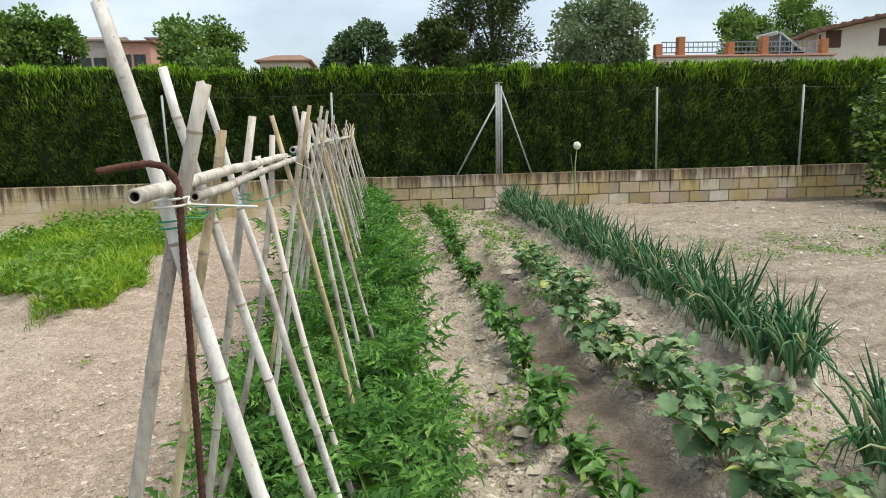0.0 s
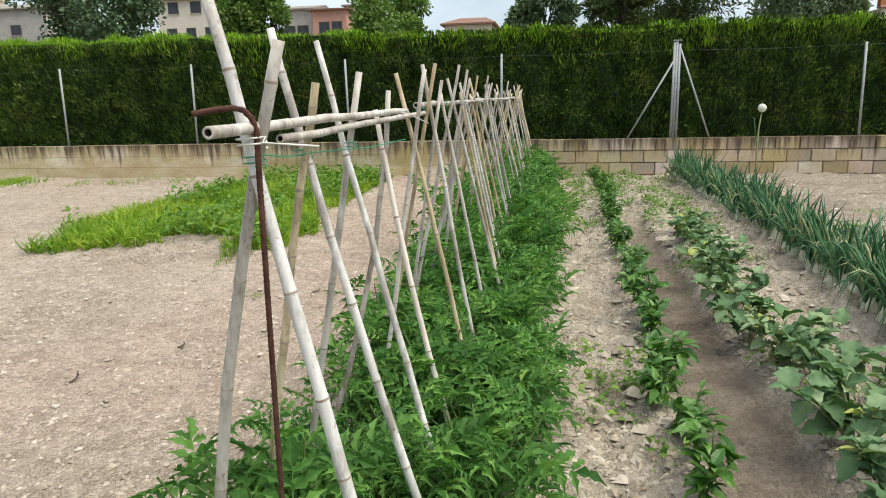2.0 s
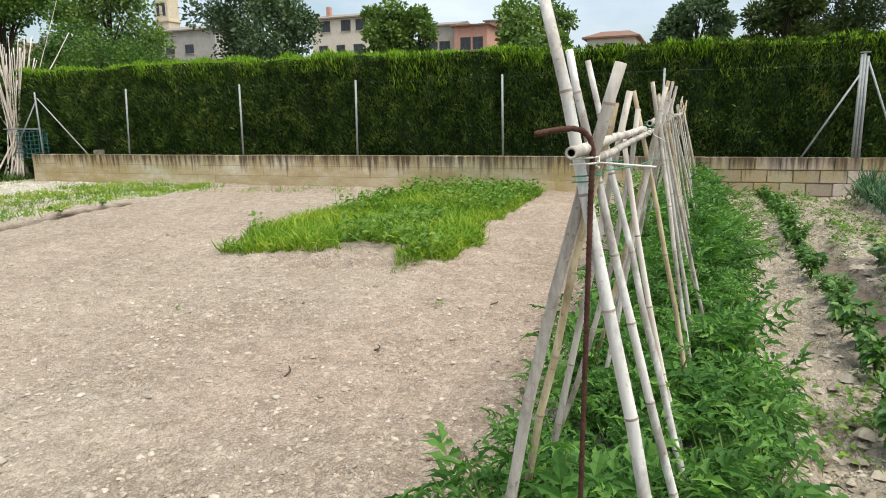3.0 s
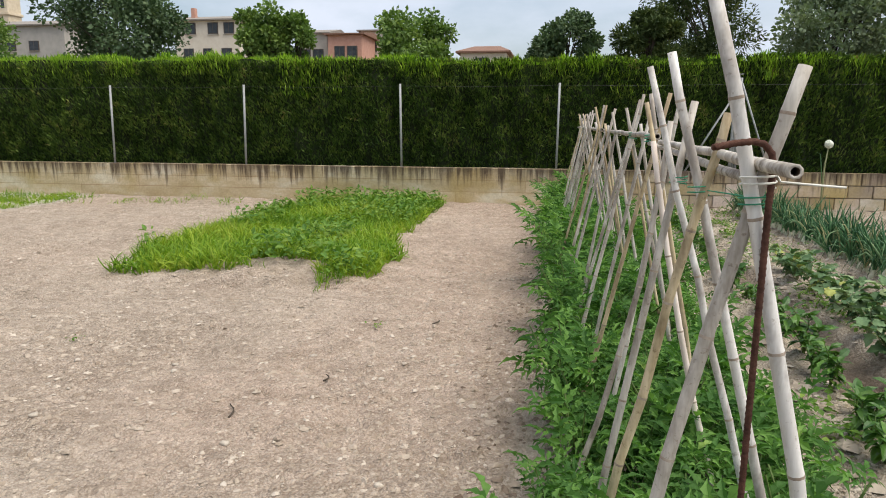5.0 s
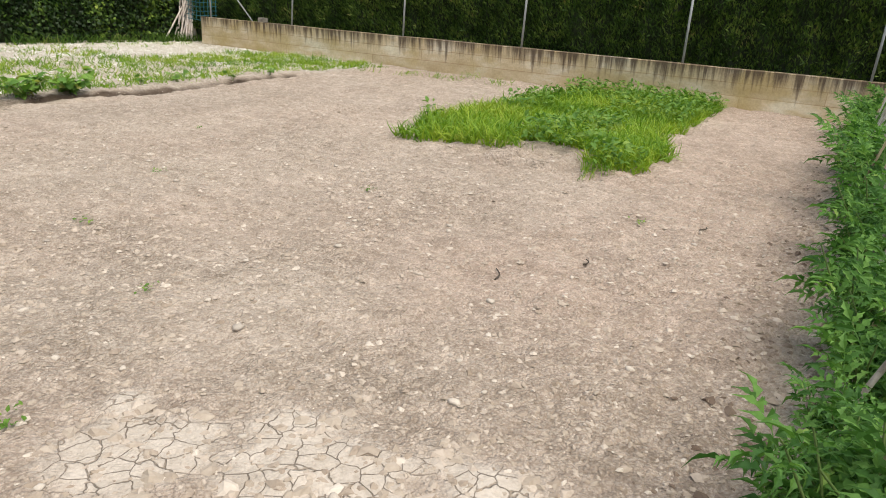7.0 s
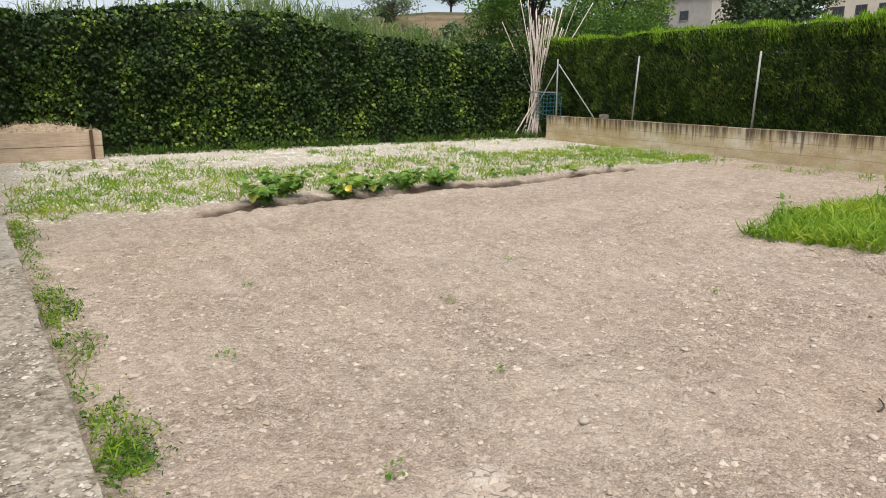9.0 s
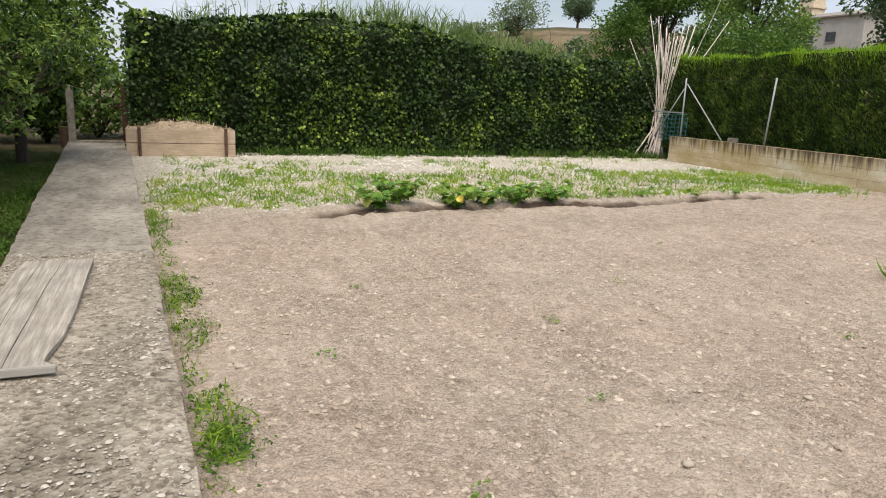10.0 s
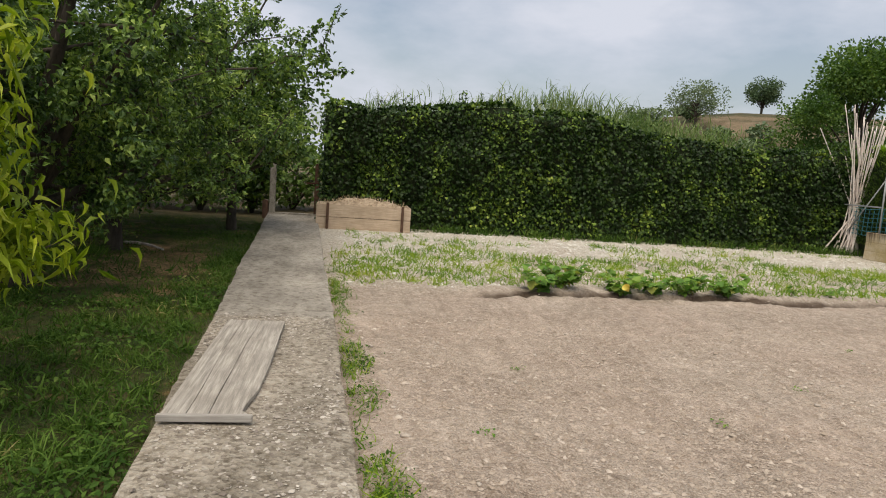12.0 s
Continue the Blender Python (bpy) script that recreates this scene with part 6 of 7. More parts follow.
def cane_bundle():
    cb = empty("cane_bundle", (-18.15, 12.7, 0))
    tagged(cb, "sheaf of dry canes leaning together in the corner", "cane bundle")
    r = np.random.default_rng(181)
    for k in range(46):
        foot = np.array([-18.12 + r.normal() * 0.14, 12.66 + r.normal() * 0.25, 0])
        waist = np.array([-18.15, 12.68, 1.25]) + r.normal(size=3) * (0.05, 0.09, 0)
        d = waist - foot
        z1 = r.uniform(2.4, 3.9)
        tip = foot + d * z1 / 1.25 + np.array([0, r.normal() * 0.22 + 0.12, 0])
        add_cane("cane", foot, tip, r.uniform(0.018, 0.026), r.uniform(0.008, 0.013), 900 + k, cb, CANE_PINK)
    add_cane("cane", (-18.1, 12.35, 0), (-18.1, 14.4, 4.7), 0.014, 0.004, 950, cb, CANE_PINK)
    ring_tie("tie", (-18.15, 12.68, 1.22), (0.17, 0.2), 0.006, TWINE_WHITE, cb, 2)


cane_bundle()

# ---- reeds, trees and shrubs ----


def reeds():
    r = np.random.default_rng(191)
    n = 1150
    y = r.uniform(-0.3, 10.5, n)
    x = -19.6 - 2.2 * r.random(n)
    h = 2.7 + 0.78 * np.exp(-((y - 5.1) / 2.7) ** 2) + 0.2 * r.normal(size=n) + 0.25 * np.exp(-((y - 0.5) / 0.4) ** 2)
    ps = []
    for a, b_, c in zip(x, y, h):
        lean = r.normal(size=2) * 0.15
        p = np.array([[a, b_, 0], [a + lean[0] * 0.5, b_ + lean[1] * 0.5, c * 0.55], [a + lean[0], b_ + lean[1], c]])
        v, f = tube_arrays(p, [0.012, 0.01, 0.004], 3)
        ps.append((v, np.concatenate([f[:, [0, 1, 2]], f[:, [0, 2, 3]]])))
    k = 10
    u = r.uniform(0.55, 1.0, (n, k))
    at = np.stack([np.repeat(x[:, None], k, 1), np.repeat(y[:, None], k, 1), h[:, None] * u], -1).reshape(-1, 3)
    at[:, :2] += r.normal(size=(len(at), 2)) * 0.07
    d = np.stack([r.normal(size=len(at)), r.normal(size=len(at)), 1.9 + 0.7 * r.random(len(at))], -1)
    lv = scatter(BLADE_V * (0.8, 1, 2.2), BLADE_F, at, d, r.uniform(0.25, 0.55, len(at)), r.normal(size=len(at)) * 0.7)
    v, f = join_arrays(ps + [lv])
    tagged(mesh_part("reeds", raw_mesh("reeds", v, f), REED), "tall giant reeds behind the vine fence", "reeds", kind="stuff")


reeds()


def limb_lines(seed, at, height, spread, n_limb, trunk_h, trunk_r, lean=(0, 0), rise=0.05):
    """A trunk and limbs with twigs; returns lines with radii."""
    r = np.random.default_rng(seed)
    base = np.array([*at, 0.0])
    fork = base + (lean[0], lean[1], trunk_h)
    out = [(np.array([base - (0, 0, 0.1), base + (0.02, 0, trunk_h * 0.5), fork]), (trunk_r * 1.25, trunk_r, trunk_r * 0.85))]
    tips = []
    for k in range(n_limb):
        a = 6.283 * k / n_limb + r.normal() * 0.3
        reach = spread * r.uniform(0.55, 1.0)
        h = (height - trunk_h) * (rise + (1 - rise) * ((k * 0.618) % 1.0) ** 0.8)
        t = np.linspace(0, 1, 6)[:, None]
        p = fork + np.concatenate([np.cos(a) * reach * t, np.sin(a) * reach * t, h * t ** 0.8], 1) + r.normal(size=(6, 3)) * 0.06 * t
        out.append((p, np.linspace(trunk_r * 0.55, 0.012, 6)))
        tips += [p[3], p[4], p[5]]
        for q in range(8):
            s = p[2 + q % 4]
            e = s + np.array([r.normal(), r.normal(), 0.4 + 0.5 * r.normal()]) * 0.2 * spread
            out.append((np.array([s, (s + e) / 2 + r.normal(size=3) * 0.04, e]), (trunk_r * 0.16, trunk_r * 0.1, 0.006)))
            tips += [e, (s + e) / 2]
    return out, np.array(tips)


def wood_of(name, lines, parent, o, sides=7):
    v, f = join_arrays([tube_arrays(np.asarray(p) - o, np.asarray(rr), sides) for p, rr in lines])
    return mesh_part(name, raw_mesh(name, v, f, True), BARK, parent)


def fruit_tree(name, seed, at, height, spread, material, leaf, n_leaf, size, label, trunk_h=0.7, trunk_r=0.11, n_limb=9, cloud=0.42, droop=0.0, lowest=0.5, lean=(0, 0), shoots=0):
    """shoots: long leafy twigs that stand out of the crown."""
    r = np.random.default_rng(seed)
    lines, tips = limb_lines(seed, at, height, spread, n_limb, trunk_h, trunk_r, lean)
    tree = empty(name, (*at, 0))
    tagged(tree, label, "tree")
    o = np.array([*at, 0.0])
    far_out = tips[np.argsort(-(np.linalg.norm(tips[:, :2] - at, axis=1) / spread + tips[:, 2] / height))[:max(1, shoots * 4)]]
    extra = []
    for k in range(shoots):
        a = far_out[int(r.integers(len(far_out)))]
        out = np.array([*(a[:2] - at), 0.0])
        out = out / (np.linalg.norm(out) + 1e-6) * 0.6 + (0, 0, r.uniform(0.2, 1.0)) + r.normal(size=3) * 0.2
        u = np.linspace(0, 1, 16)[:, None]
        p = a + out * u * r.uniform(0.6, 1.15) - np.array([0, 0, 0.18]) * u ** 2
        lines.append((p[::3], np.linspace(0.01, 0.004, 6)))
        extra.append(np.repeat(p, 5, 0) + r.normal(size=(80, 3)) * 0.035)
    wood_of("trunk", lines, tree, o)
    pick = tips[r.integers(len(tips), size=n_leaf)]
    pts = pick + r.normal(size=(n_leaf, 3)) * cloud * (1, 1, 0.75)
    pts = np.concatenate([pts[pts[:, 2] > lowest + 0.15 * r.random(n_leaf)]] + extra)
    n = len(pts)
    d = np.stack([r.normal(size=n), r.normal(size=n), -0.35 - droop + 0.6 * r.normal(size=n)], -1)
    v, f = scatter(leaf[0], leaf[1], pts - o, d, r.uniform(size[0], size[1], n), r.normal(size=n) * 0.7)
    mesh_part("crown", raw_mesh("crown", v, f), material, tree)
    return tree


fruit_tree("pear_tree", 1001, (-12.9, -3.9), 4.3, 2.9, PEAR, (FOLD_V * (0.72, 1, 1.4), FOLD_F), 40000, (0.06, 0.105), "dense pear tree with dark glossy leaves over the lawn", 0.6, 0.10, 24, 0.1, 0.1, 0.25, shoots=34)
fruit_tree("pear_tree", 1002, (-9.7, -3.9), 4.8, 2.3, PEAR, (FOLD_V * (0.72, 1, 1.4), FOLD_F), 38000, (0.055, 0.1), "pear tree with a low spreading crown", 0.7, 0.17, 17, 0.1, 0.1, 0.6, shoots=30)
fruit_tree("pear_tree", 1003, (-16.2, -5.2), 4.6, 2.6, PEAR, (FOLD_V, FOLD_F), 12000, (0.08, 0.13), "pear tree behind the lawn", 0.7, 0.11, 14, 0.3, 0.1, 0.4)
fruit_tree("pear_tree", 1005, (-16.3, -2.75), 3.7, 2.1, PEAR, (FOLD_V, FOLD_F), 13000, (0.08, 0.13), "pear tree reaching over the garden gate", 1.1, 0.09, 16, 0.2, 0.1, 1.35, shoots=26)
fruit_tree("peach_tree", 1004, (-6.05, -3.32), 2.25, 1.0, PEACH, (LONG_V * (0.9, 1, 1.8), LEAF_F), 9500, (0.1, 0.16), "peach tree with long drooping yellow-green leaves", 0.55, 0.07, 13, 0.17, 0.5, 0.6)


def shrub(name, seed, at, size, material, n, leaf_size, label, category="shrub"):
    r = np.random.default_rng(seed)
    sh = empty(name, (*at, 0))
    tagged(sh, label, category)
    sx, sy, sz = size
    lines = []
    for k in range(10):
        a = r.uniform(0, 6.28)
        e = np.array([math.cos(a) * sx * 0.7, math.sin(a) * sy * 0.7, sz * r.uniform(0.5, 0.95)])
        lines.append((np.array([[0, 0, -0.05], e * 0.5 + r.normal(size=3) * 0.06, e]), (0.035, 0.02, 0.008)))
    wood_of("branching", lines, sh, np.zeros(3), 5)
    d = unit_dirs(n, r)
    rad = (0.55 + 0.45 * r.random(n)) * (1 + 0.25 * vnoise(d[:, 0] * 2 + seed, d[:, 1] * 2 + d[:, 2] * 3, 1.3, 1))
    pts = np.stack([d[:, 0] * sx * rad, d[:, 1] * sy * rad, sz * 0.5 + d[:, 2] * sz * 0.5 * rad], -1)
    pts = pts[pts[:, 2] > 0.1]
    n = len(pts)
    dd = np.stack([r.normal(size=n), r.normal(size=n), 0.2 + 0.6 * r.normal(size=n)], -1)
    v, f = scatter(FOLD_V, FOLD_F, pts, dd, r.uniform(*leaf_size, n), r.normal(size=n) * 0.6)
    mesh_part("leaves", raw_mesh("leaves", v, f), material, sh)
    return sh


shrub("laurel_bush", 1101, (8.35, 11.2), (1.2, 0.9, 2.6), PEAR, 5200, (0.07, 0.13), "dark leafy bush standing before the block wall", "bush")
shrub("low_bush", 1102, (7.7, 10.4), (0.5, 0.4, 0.8), WEED, 900, (0.07, 0.13), "low light green plant at the foot of the bush", "bush")


def far_tree(name, seed, x, y, half, z_top, material, n, size, label, trunk_z=1.2, lobes=14, low=0.3, base_z=None, template=None, fat=1.0):
    """A tree seen from afar: trunk, limbs and a crown of many leaf clumps gathered in uneven lobes."""
    r = np.random.default_rng(seed)
    z0 = float(ground_z(x, y)) if base_z is None else base_z
    tree = empty(name, (x, y, z0))
    tagged(tree, label, "tree")
    h = z_top - z0
    cz, rz = h * (1 + low) / 2, h * (1 - low) / 2
    ctr = []
    for k in range(lobes):
        a, u = r.uniform(0, 6.283), r.uniform(-0.9, 0.95)
        q = math.sqrt(max(0.0, 1 - u * u)) * r.uniform(0.35, 0.78)
        ctr.append((math.cos(a) * half * q, math.sin(a) * half * q, cz + rz * u * 0.78))
    ctr = np.array(ctr)
    lines = [(np.array([(0, 0, -0.3), (0, 0, h * low), (0, 0, h * 0.75)]), (half * 0.05 + 0.03, half * 0.04 + 0.03, 0.04))]
    for c in ctr:
        s = np.array((0, 0, min(h * 0.7, max(h * low * 0.8, c[2] * 0.6))))
        lines.append((np.array([s, (s + c) / 2 + (0, 0, 0.1), c]), (half * 0.018 + 0.01, 0.03, 0.015)))
    wood_of("trunk", lines, tree, np.zeros(3), 6)
    lob = r.integers(lobes, size=n)
    rr = fat * half * r.uniform(0.2, 0.42, lobes)[lob]
    d = unit_dirs(n, r)
    pts = ctr[lob] + d * (rr * r.random(n) ** 0.55)[:, None] * (1, 1, 0.85)
    dd = d + r.normal(size=(n, 3)) * 0.6
    tv, tf = template or (DIAMOND_V, DIAMOND_F)
    v, f = scatter(tv, tf, pts, dd, r.uniform(size[0], size[1], n), r.uniform(-3, 3, n), 1.1)
    mesh_part("crown", raw_mesh("crown", v, f), material, tree)
    return tree


def beyond(x50, z50, y):
    """A place at depth y on the line of sight that passes x50, z50 at 50 m."""
    s = (y + 0.1) / 50.1
    return -1.4 + (x50 + 1.4) * s, 1.5 + (z50 - 1.5) * s


def skyline_trees():
    for k, (xa, xb, zt, y, mat, n, size, lab, low) in enumerate([
            (-58, -46.5, 15.0, 36, TREE_LIGHT, 5200, (0.25, 0.5), "large leafy tree beyond the hedge", 0.1),
            (-42.5, -30.8, 13.5, 34, TREE_DARK, 5600, (0.22, 0.45), "dark dense cedar beyond the hedge", 0.1),
            (-16.5, -8.7, 9.6, 33, TREE_LIGHT, 4600, (0.2, 0.4), "round light green tree beyond the hedge", 0.15),
            (-4.4, 0.9, 9.4, 38, TREE_DARK, 3600, (0.22, 0.42), "rounded green tree beyond the hedge", 0.2),
            (11.3, 19.6, 11.2, 34, TREE_GREY, 5200, (0.16, 0.42), "pale grey-green weeping tree beyond the hedge", 0.15),
            (24.0, 29.5, 10.0, 44, TREE_LIGHT, 3600, (0.25, 0.45), "green tree behind the terrace", 0.2),
            (28.0, 33.5, 10.8, 48, TREE_LIGHT, 3600, (0.25, 0.45), "green tree behind the terrace", 0.2),
            (27.5, 31.5, 8.6, 40, TREE_GREY, 2200, (0.2, 0.4), "grey-green olive behind the terrace", 0.2)]):
        x0, z1 = beyond(xa, zt, y)
        x1, _ = beyond(xb, zt, y)
        far_tree("tree", 1200 + k, (x0 + x1) / 2, y, (x1 - x0) / 2 * 1.05, z1 * 1.04, mat, int(n * 3.2), (size[0] * 0.6, size[1] * 0.66), lab, low=low, lobes=34)
    # one slender tree of three peaks
    for k, (xc, zt) in enumerate([(-25.6, 10.9), (-23.9, 11.4), (-22.3, 10.6)]):
        x0, z1 = beyond(xc, zt, 35)
        far_tree("poplar", 1230 + k, x0, 35 + k * 0.4, 1.15, z1, TREE_LIGHT, 6500, (0.15, 0.3), "slender green tree beyond the hedge", low=0.0, lobes=40, fat=1.35)
    # the large pine
    for k, (xa, xb, zt, y) in enumerate([(1.2, 6.0, 9.9, 30), (3.0, 12.4, 13.6, 34)]):
        x0, z1 = beyond(xa, zt, y)
        x1, _ = beyond(xb, zt, y)
        far_tree("pine_tree", 1240 + k, (x0 + x1) / 2, y, (x1 - x0) / 2 * 1.05, z1, TREE_PINE, 15000, (0.14, 0.32), "big dark pine beyond the hedge", low=0.3, lobes=20, template=(DIAMOND_V * (0.45, 1, 1), DIAMOND_F))
    far_tree("tree", 1250, -25.7, 18.6, 3.5, 7.3, TREE_NEAR, 36000, (0.08, 0.16), "large green tree behind the corner of the garden", low=0.02, lobes=22)
    far_tree("tree", 1251, -27.0, 24.2, 3.6, 6.8, TREE_NEAR, 22000, (0.09, 0.18), "green tree behind the hedge corner", low=0.02, lobes=18)
    far_tree("tree", 1252, -80, 49.3, 2.7, 14.7, TREE_DARK, 4200, (0.14, 0.3), "lone round-headed tree on the dry hill", low=0.45, base_z=9.0, lobes=26)
    far_tree("tree", 1253, -70, 35.5, 3.4, 12.0, TREE_GREY, 2600, (0.14, 0.3), "sparse tree on the dry hill", low=0.3, base_z=7.0, lobes=22)
    r = np.random.default_rng(1260)
    for k in range(46):
        x, y = r.uniform(-95, -45), r.uniform(22, 62)
        shrubs = shrub("scrub", 1300 + k, (x, y), (r.uniform(1.0, 2.4), r.uniform(1.0, 2.4), r.uniform(1.0, 2.2)), TREE_GREY if k % 3 else TREE_DARK, 420, (0.25, 0.5), "low scrub on the dry hillside", "scrub")
        shrubs.location.z = float(ground_z(x, y)) - 0.1
    # greenery beyond the gate and behind the lawn
    for k, (x, y, s, h) in enumerate([(-22.5, -2.0, 1.3, 2.2), (-24, -4.5, 1.8, 3.0), (-20.5, -4.2, 1.2, 2.4), (-19.5, -7.0, 1.6, 3.0), (-15, -9.0, 2.0, 3.2), (-10, -9.5, 2.0, 3.4), (-12.5, -8.2, 1.8, 3.0), (-17.5, -8.0, 1.8, 3.2), (-7, -9.5, 2.0, 3.2), (-20.5, -2.9, 0.8, 2.6), (-21, -5.8, 1.6, 3.4), (-23.5, 0.4, 1.3, 2.6)]):
        shrub("garden_shrub", 1340 + k, (x, y), (s, s, h), PEAR if k % 2 else TREE_LIGHT, 1700, (0.12, 0.24), "leafy shrub at the back of the garden", "shrub")


skyline_trees()

# ---- gate at the end of the path ----


def gate():
    g = empty("garden_gate", (-19.3, -1.75, 0))
    tagged(g, "narrow garden gate between old posts at the path's end", "gate")
    part("post", box_bm(-0.07, -0.58, -0.1, 0.07, -0.44, 1.35, 0.012), CONCRETE_SMOOTH, g, "pale concrete post")
    part("post", box_bm(-0.06, 0.50, -0.1, 0.06, 0.62, 1.4, 0.01), POST_BROWN, g)
    part("sill", box_bm(-0.1, -0.6, 0.0, 0.1, 0.6, 0.16, 0.01), CONCRETE_SMOOTH, g)
    part("low_wall", box_bm(-0.08, -0.74, -0.1, 0.08, -0.6, 0.45, 0.02), POST_BROWN, g, "dark brown stub beside the post")
    part("hinge_strap", box_bm(0.062, 0.3, 0.9, 0.075, 0.6, 0.94, 0.003), RUST, g)


gate()

# ---- houses ----


def house(name, x0, x1, y, z_base, z_eave, z_ridge, wall_mat, roof_mat, label, windows=(), depth=8.0, hip=False):
    """A house whose front faces the garden. windows: (x share, z share, width, height)."""
    hs = empty(name, ((x0 + x1) / 2, y, z_base))
    tagged(hs, label, "house")
    w = (x1 - x0) / 2
    part("wall", box_bm(-w, 0, 0, w, depth, z_eave - z_base, 0.02), wall_mat, hs)
    e = z_eave - z_base
    rd = z_ridge - z_base
    bm = bmesh.new()
    ov = 0.45
    lo = [bm.verts.new(p) for p in ((-w - ov, -ov, e), (w + ov, -ov, e), (w + ov, depth + ov, e), (-w - ov, depth + ov, e))]
    under = [bm.verts.new((p.co.x, p.co.y, e - 0.16)) for p in lo]
    inset = w * 0.6 if hip else 0.0
    ri = [bm.verts.new((-w - ov + inset, depth / 2, rd)), bm.verts.new((w + ov - inset, depth / 2, rd))]
    for fc in ((lo[0], lo[1], ri[1], ri[0]), (lo[2], lo[3], ri[0], ri[1]), (lo[1], lo[2], ri[1]), (lo[3], lo[0], ri[0]), tuple(under)[::-1]):
        bm.faces.new(fc)
    for k in range(4):
        bm.faces.new((lo[k], under[k], under[(k + 1) % 4], lo[(k + 1) % 4]))
    part("roof", bm, roof_mat, hs)
    for u, q, ww, hh in windows:
        cx, cz = -w + 2 * w * u, e * q
        win = part("window", box_bm(cx - ww / 2 - 0.08, -0.05, cz - hh / 2 - 0.08, cx + ww / 2 + 0.08, 0.03, cz + hh / 2 + 0.08, 0.01), FRAME_DARK, hs)
        for s in (-1, 1):
            part("pane", box_bm(min(cx, cx + s * (ww / 2)) + 0.03, -0.062, cz - hh / 2, max(cx, cx + s * (ww / 2)) - 0.03, -0.04, cz + hh / 2), GLASS_DARK, win)
        part("sill", box_bm(cx - ww / 2 - 0.15, -0.14, cz - hh / 2 - 0.16, cx + ww / 2 + 0.15, 0.0, cz - hh / 2 - 0.085, 0.01), WALL_GREY, win)
    return hs


def gable_house(x0, y, eave, width=11.0, rise=1.05, depth=9.0):
    """The near house: its gable faces the garden, the tiled roof overhangs it."""
    hs = empty("house", (x0 + width / 2, y, 0))
    tagged(hs, "cream house with brown tiled gable roof and shuttered window", "house")
    w = width / 2

    def prism(outline, y0, y1):
        bm = bmesh.new()
        a = [bm.verts.new((px, y0, pz)) for px, pz in outline]
        b_ = [bm.verts.new((px, y1, pz)) for px, pz in outline]
        n = len(outline)
        bm.faces.new(a)
        bm.faces.new(b_[::-1])
        for k in range(n):
            bm.faces.new((a[k], b_[k], b_[(k + 1) % n], a[(k + 1) % n]))
        bmesh.ops.recalc_face_normals(bm, faces=bm.faces)
        return bm
    part("wall", prism([(-w, 0), (w, 0), (w, eave), (0, eave + rise), (-w, eave)], 0, depth), WALL_CREAM, hs)
    hs.rotation_euler = (0, 0, radians(-18))
    sl = rise / w
    for s in (-1, 1):
        part("roof_slope", prism([(0, eave + rise + 0.03), (s * (w + 0.7), eave - 0.7 * sl + 0.03), (s * (w + 0.7), eave - 0.7 * sl + 0.2), (0, eave + rise + 0.2)], -0.6, depth + 0.6), ROOF_TILE, hs)
        for k in range(12):
            px = s * (0.5 + k * 0.5)
            part("eave_tile", box_bm(px - 0.12, -0.66, eave + rise - abs(px) * sl + 0.1, px + 0.12, -0.5, eave + rise - abs(px) * sl + 0.24, 0.02), ROOF_TILE, hs)
    for cx in (-w + 0.75, -w + 3.2):
        win = part("window", box_bm(cx - 0.36, -0.04, eave - 0.75, cx + 0.36, 0.03, eave + 0.1, 0.01), FRAME_DARK, hs)
        for k in range(7):
            z = eave - 0.68 + k * 0.105
            part("shutter_slat", box_bm(cx - 0.3, -0.062, z, cx + 0.3, -0.042, z + 0.09), POST_BROWN, win)
    tube("downpipe", [(-w + 0.1, -0.06, 0), (-w + 0.1, -0.06, eave - 0.1)], 0.045, FRAME_DARK, hs)


def at50(xa, xb, z, y):
    return beyond(xa, z, y)[0], beyond(xb, z, y)[0], beyond(xa, z, y)[1]


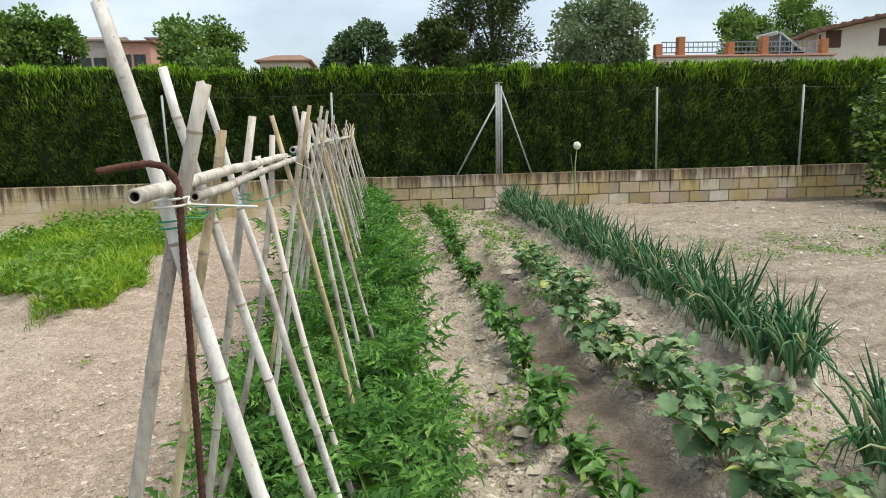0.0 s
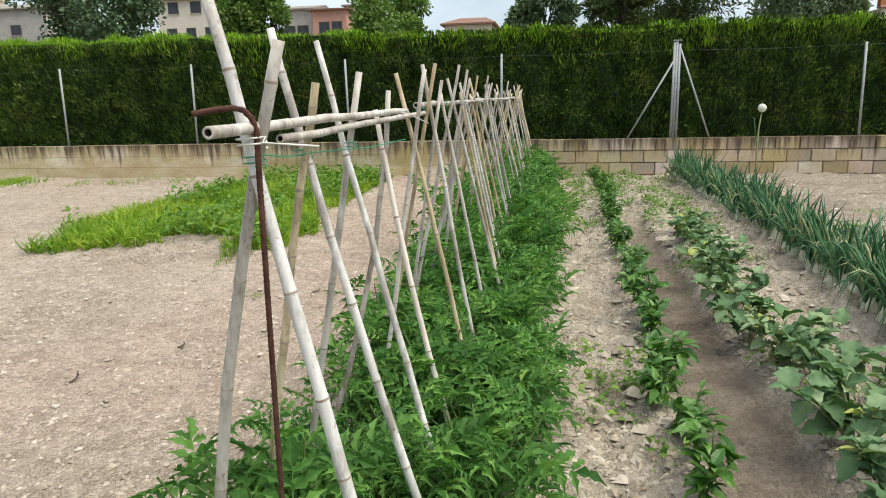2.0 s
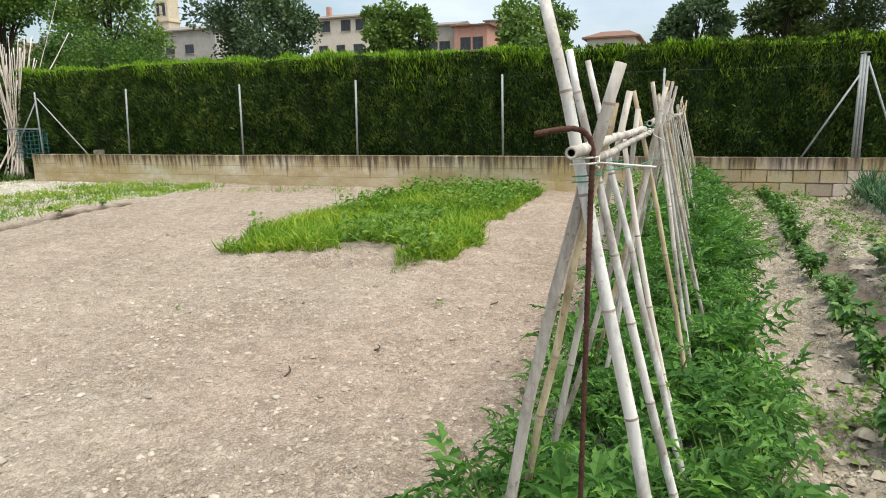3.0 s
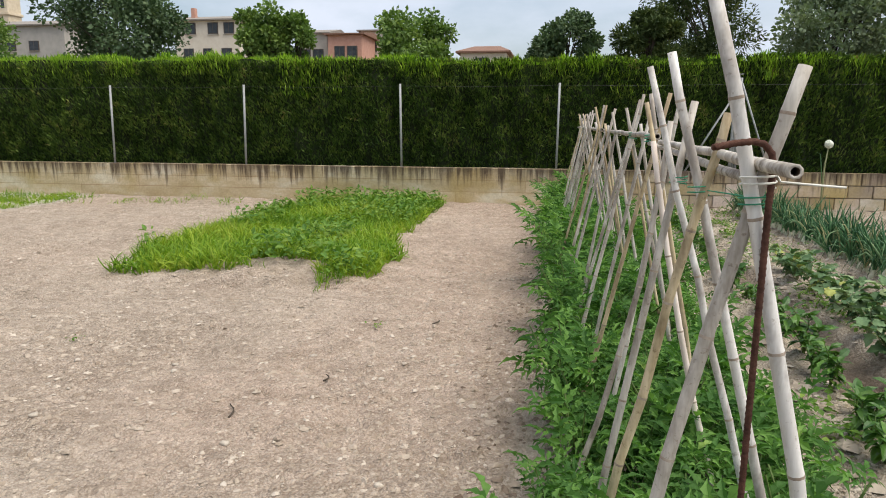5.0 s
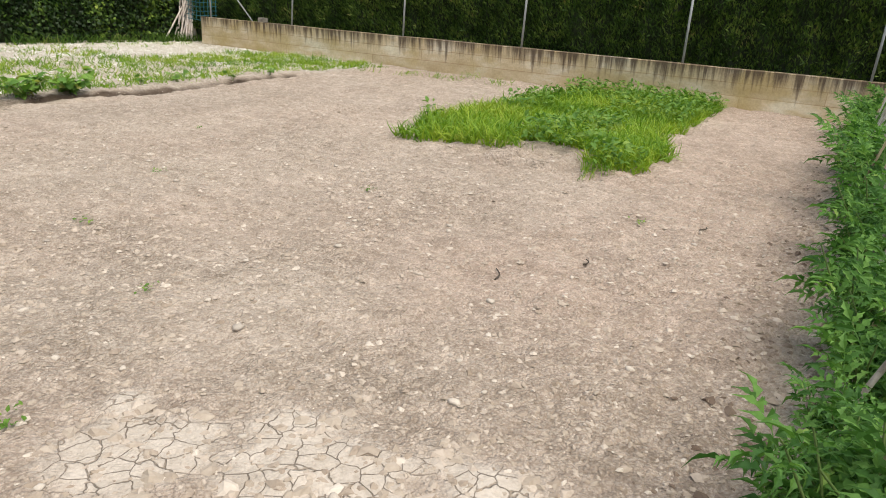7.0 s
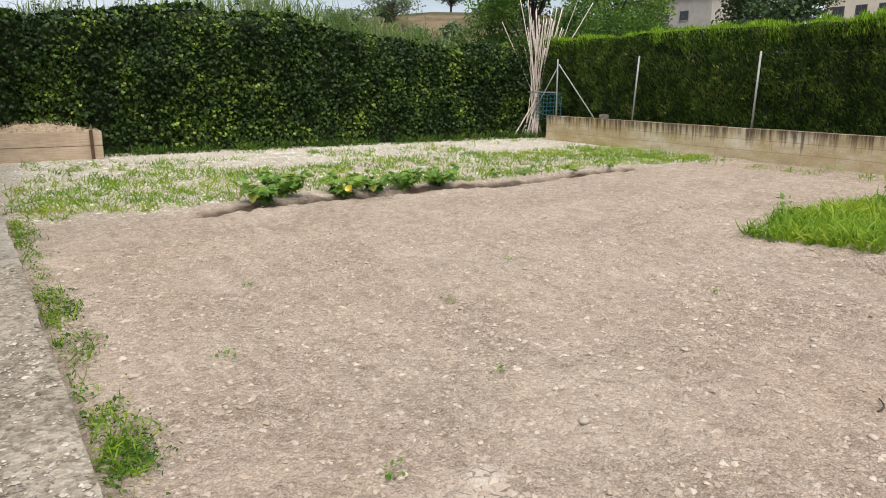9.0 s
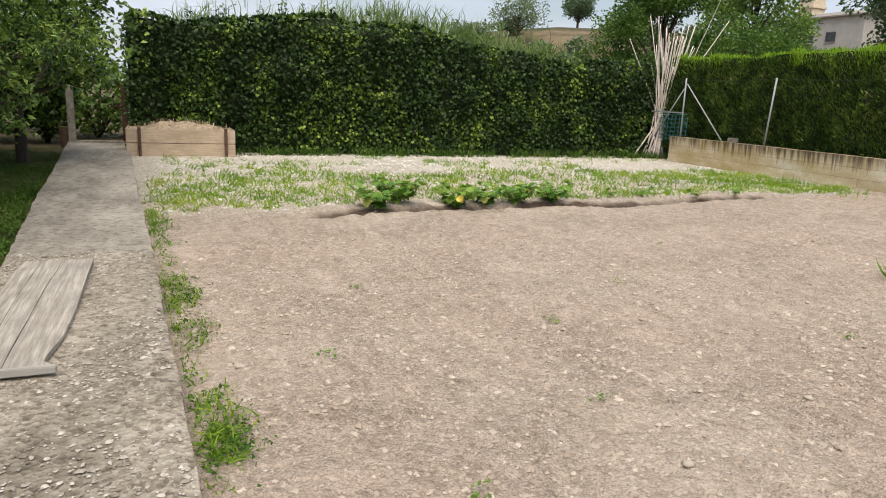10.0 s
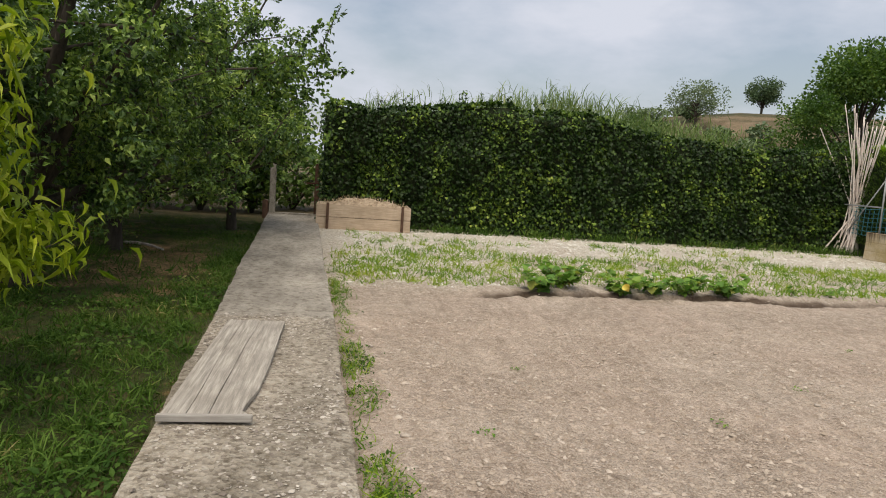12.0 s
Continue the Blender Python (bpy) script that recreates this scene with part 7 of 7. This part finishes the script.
def town():
    a, b_, e = at50(-31, -25.8, 9.1, 75)
    house("house", a, b_, 75, 3, e, e + 0.9, WALL_CREAM, ROOF_GREY, "pale two-storey house with grey roof and dark windows", [(0.25, 0.9, 1.1, 1.1), (0.6, 0.9, 1.1, 1.1), (0.85, 0.9, 1.1, 1.1), (0.2, 0.6, 1.1, 1.4), (0.5, 0.6, 1.0, 1.4), (0.8, 0.6, 1.1, 1.4)])
    part("chimney", box_bm(-2.9, 2, e - 3 + 0.3, -2.4, 2.6, e - 3 + 1.6, 0.03), WALL_PINK, bpy.data.objects["house"])
    a, b_, e = at50(-21.3, -18.8, 8.0, 80)
    house("house", a, b_, 80, 3, e, e + 0.8, WALL_GREY, ROOF_GREY, "grey house with a low tiled roof", [(0.3, 0.7, 1.2, 1.4), (0.7, 0.7, 1.2, 1.4)])
    a, b_, e = at50(-18.8, -16.2, 7.9, 78)
    house("house", a, b_, 78, 3, e, e + 0.5, WALL_PINK, ROOF_TILE, "pinkish brick house among the trees", [(0.35, 0.75, 1.1, 1.3), (0.72, 0.75, 1.1, 1.3)])
    a, b_, e = at50(-16.2, -14.5, 8.1, 84)
    house("house", a, b_, 84, 3, e, e + 0.5, WALL_CREAM, ROOF_GREY, "pale house among the trees", [(0.5, 0.8, 1.0, 1.2)])
    a, b_, e = at50(-8.9, -5.6, 6.5, 70)
    house("house", a, b_, 70, 2.5, e, e + 0.9, WALL_CREAM, ROOF_TILE, "small house with brown hipped roof", [(0.5, 0.8, 1.0, 1.0)], hip=True)
    a, b_, e = at50(-47.4, -40.5, 9.0, 75)
    house("house", a, b_, 75, 3, e, e + 1.0, WALL_GREY, ROOF_GREY, "long grey building with a low roof", [(0.3, 0.75, 1.2, 1.0), (0.6, 0.75, 1.2, 1.0)])
    xt = beyond(-45.3, 9, 95)[0]
    tw = empty("church_tower", (xt, 95, 3))
    tagged(tw, "ochre brick church tower beyond the roofs", "tower")
    tower_mat = plain_material("ochre_brick", (0.62, 0.51, 0.36), (0.75, 0.65, 0.5), 2, 0.9)
    part("shaft", box_bm(-1.35, -1.35, 0, 1.35, 1.35, 17.9, 0.05), tower_mat, tw)
    part("cornice", box_bm(-1.55, -1.55, 14.0, 1.55, 1.55, 14.4, 0.05), tower_mat, tw)
    for z in (10.5, 15.0):
        for s in (-0.6, 0.6):
            part("opening", box_bm(s - 0.28, -1.4, z, s + 0.28, -1.2, z + 2.0), GLASS_DARK, tw)
    # the near house at the right, with its railed terrace
    y = 32.0
    a, b_, zt = at50(20.2, 33.6, 6.38, y)
    te = empty("terrace", ((a + b_) / 2, y, 0))
    tagged(te, "roof terrace with orange brick pillars and metal railing", "terrace")
    w = (b_ - a) / 2
    part("base", box_bm(-w - 0.1, 0, 0, w + 0.3, 6, zt, 0.02), WALL_CREAM, te)
    part("coping", box_bm(-w - 0.2, -0.12, zt + 0.002, w + 0.4, 0.3, zt + 0.1, 0.02), WALL_PINK, te)
    pil = [0.0, 0.13, 0.42, 0.62, 0.98]
    for k, u in enumerate(pil):
        cx = -w + 2 * w * u
        hh = (0.62, 0.95, 0.7, 0.95, 0.8)[k]
        part("pillar", box_bm(cx - 0.17, 0.0, zt + 0.1, cx + 0.17, 0.34, zt + hh, 0.015), BRICK_ORANGE, te, "orange brick pillar")
    for k in range(len(pil) - 1):
        x0, x1 = -w + 2 * w * pil[k] + 0.17, -w + 2 * w * pil[k + 1] - 0.17
        for z in (0.2, 0.45, 0.68):
            part("rail", box_bm(x0, 0.14, zt + z, x1, 0.19, zt + z + 0.05), RAIL_PAINT, te)
        n = int((x1 - x0) / 0.22)
        for q in range(1, n):
            cx = x0 + (x1 - x0) * q / n
            part("baluster", box_bm(cx - 0.012, 0.15, zt + 0.2, cx + 0.012, 0.18, zt + 0.7), RAIL_PAINT, te)
    a2, b2, z2 = at50(28.4, 31.6, 6.8, y + 2)
    sp = empty("solar_panel", ((a2 + b2) / 2, y + 2, zt + 0.1))
    tagged(sp, "tilted solar water panel on a steel frame", "solar panel")
    sw = (b2 - a2) / 2
    bm = bmesh.new()
    vs = [bm.verts.new(p) for p in ((-sw * 0.5, -0.5, 1.15), (sw * 0.9, -0.5, 0.05), (sw * 0.9, 1.2, 0.05), (-sw * 0.5, 1.2, 1.15))]
    top_f = bm.faces.new(vs)
    bmesh.ops.solidify(bm, geom=[top_f], thickness=0.08)
    part("panel", bm, PANEL_BLUE, sp)
    tube("edge_rail", [(-sw * 0.55, -0.53, 1.2), (sw * 0.95, -0.53, 0.06)], 0.05, GALV, sp)
    tube("leg", [(-sw * 0.5, -0.5, 0), (-sw * 0.5, -0.5, 1.15)], 0.035, GALV, sp)
    tube("leg", [(0.1, -0.5, 0), (0.1, -0.5, 0.72)], 0.035, GALV, sp)
    tube("tank", [(-sw * 0.7, -0.5, 1.18), (-sw * 0.7, 1.2, 1.18)], 0.1, GALV, sp)
    a, b_, e = at50(34.0, 45.0, 8.9, y)
    gable_house(a, y, e - 0.35)


town()
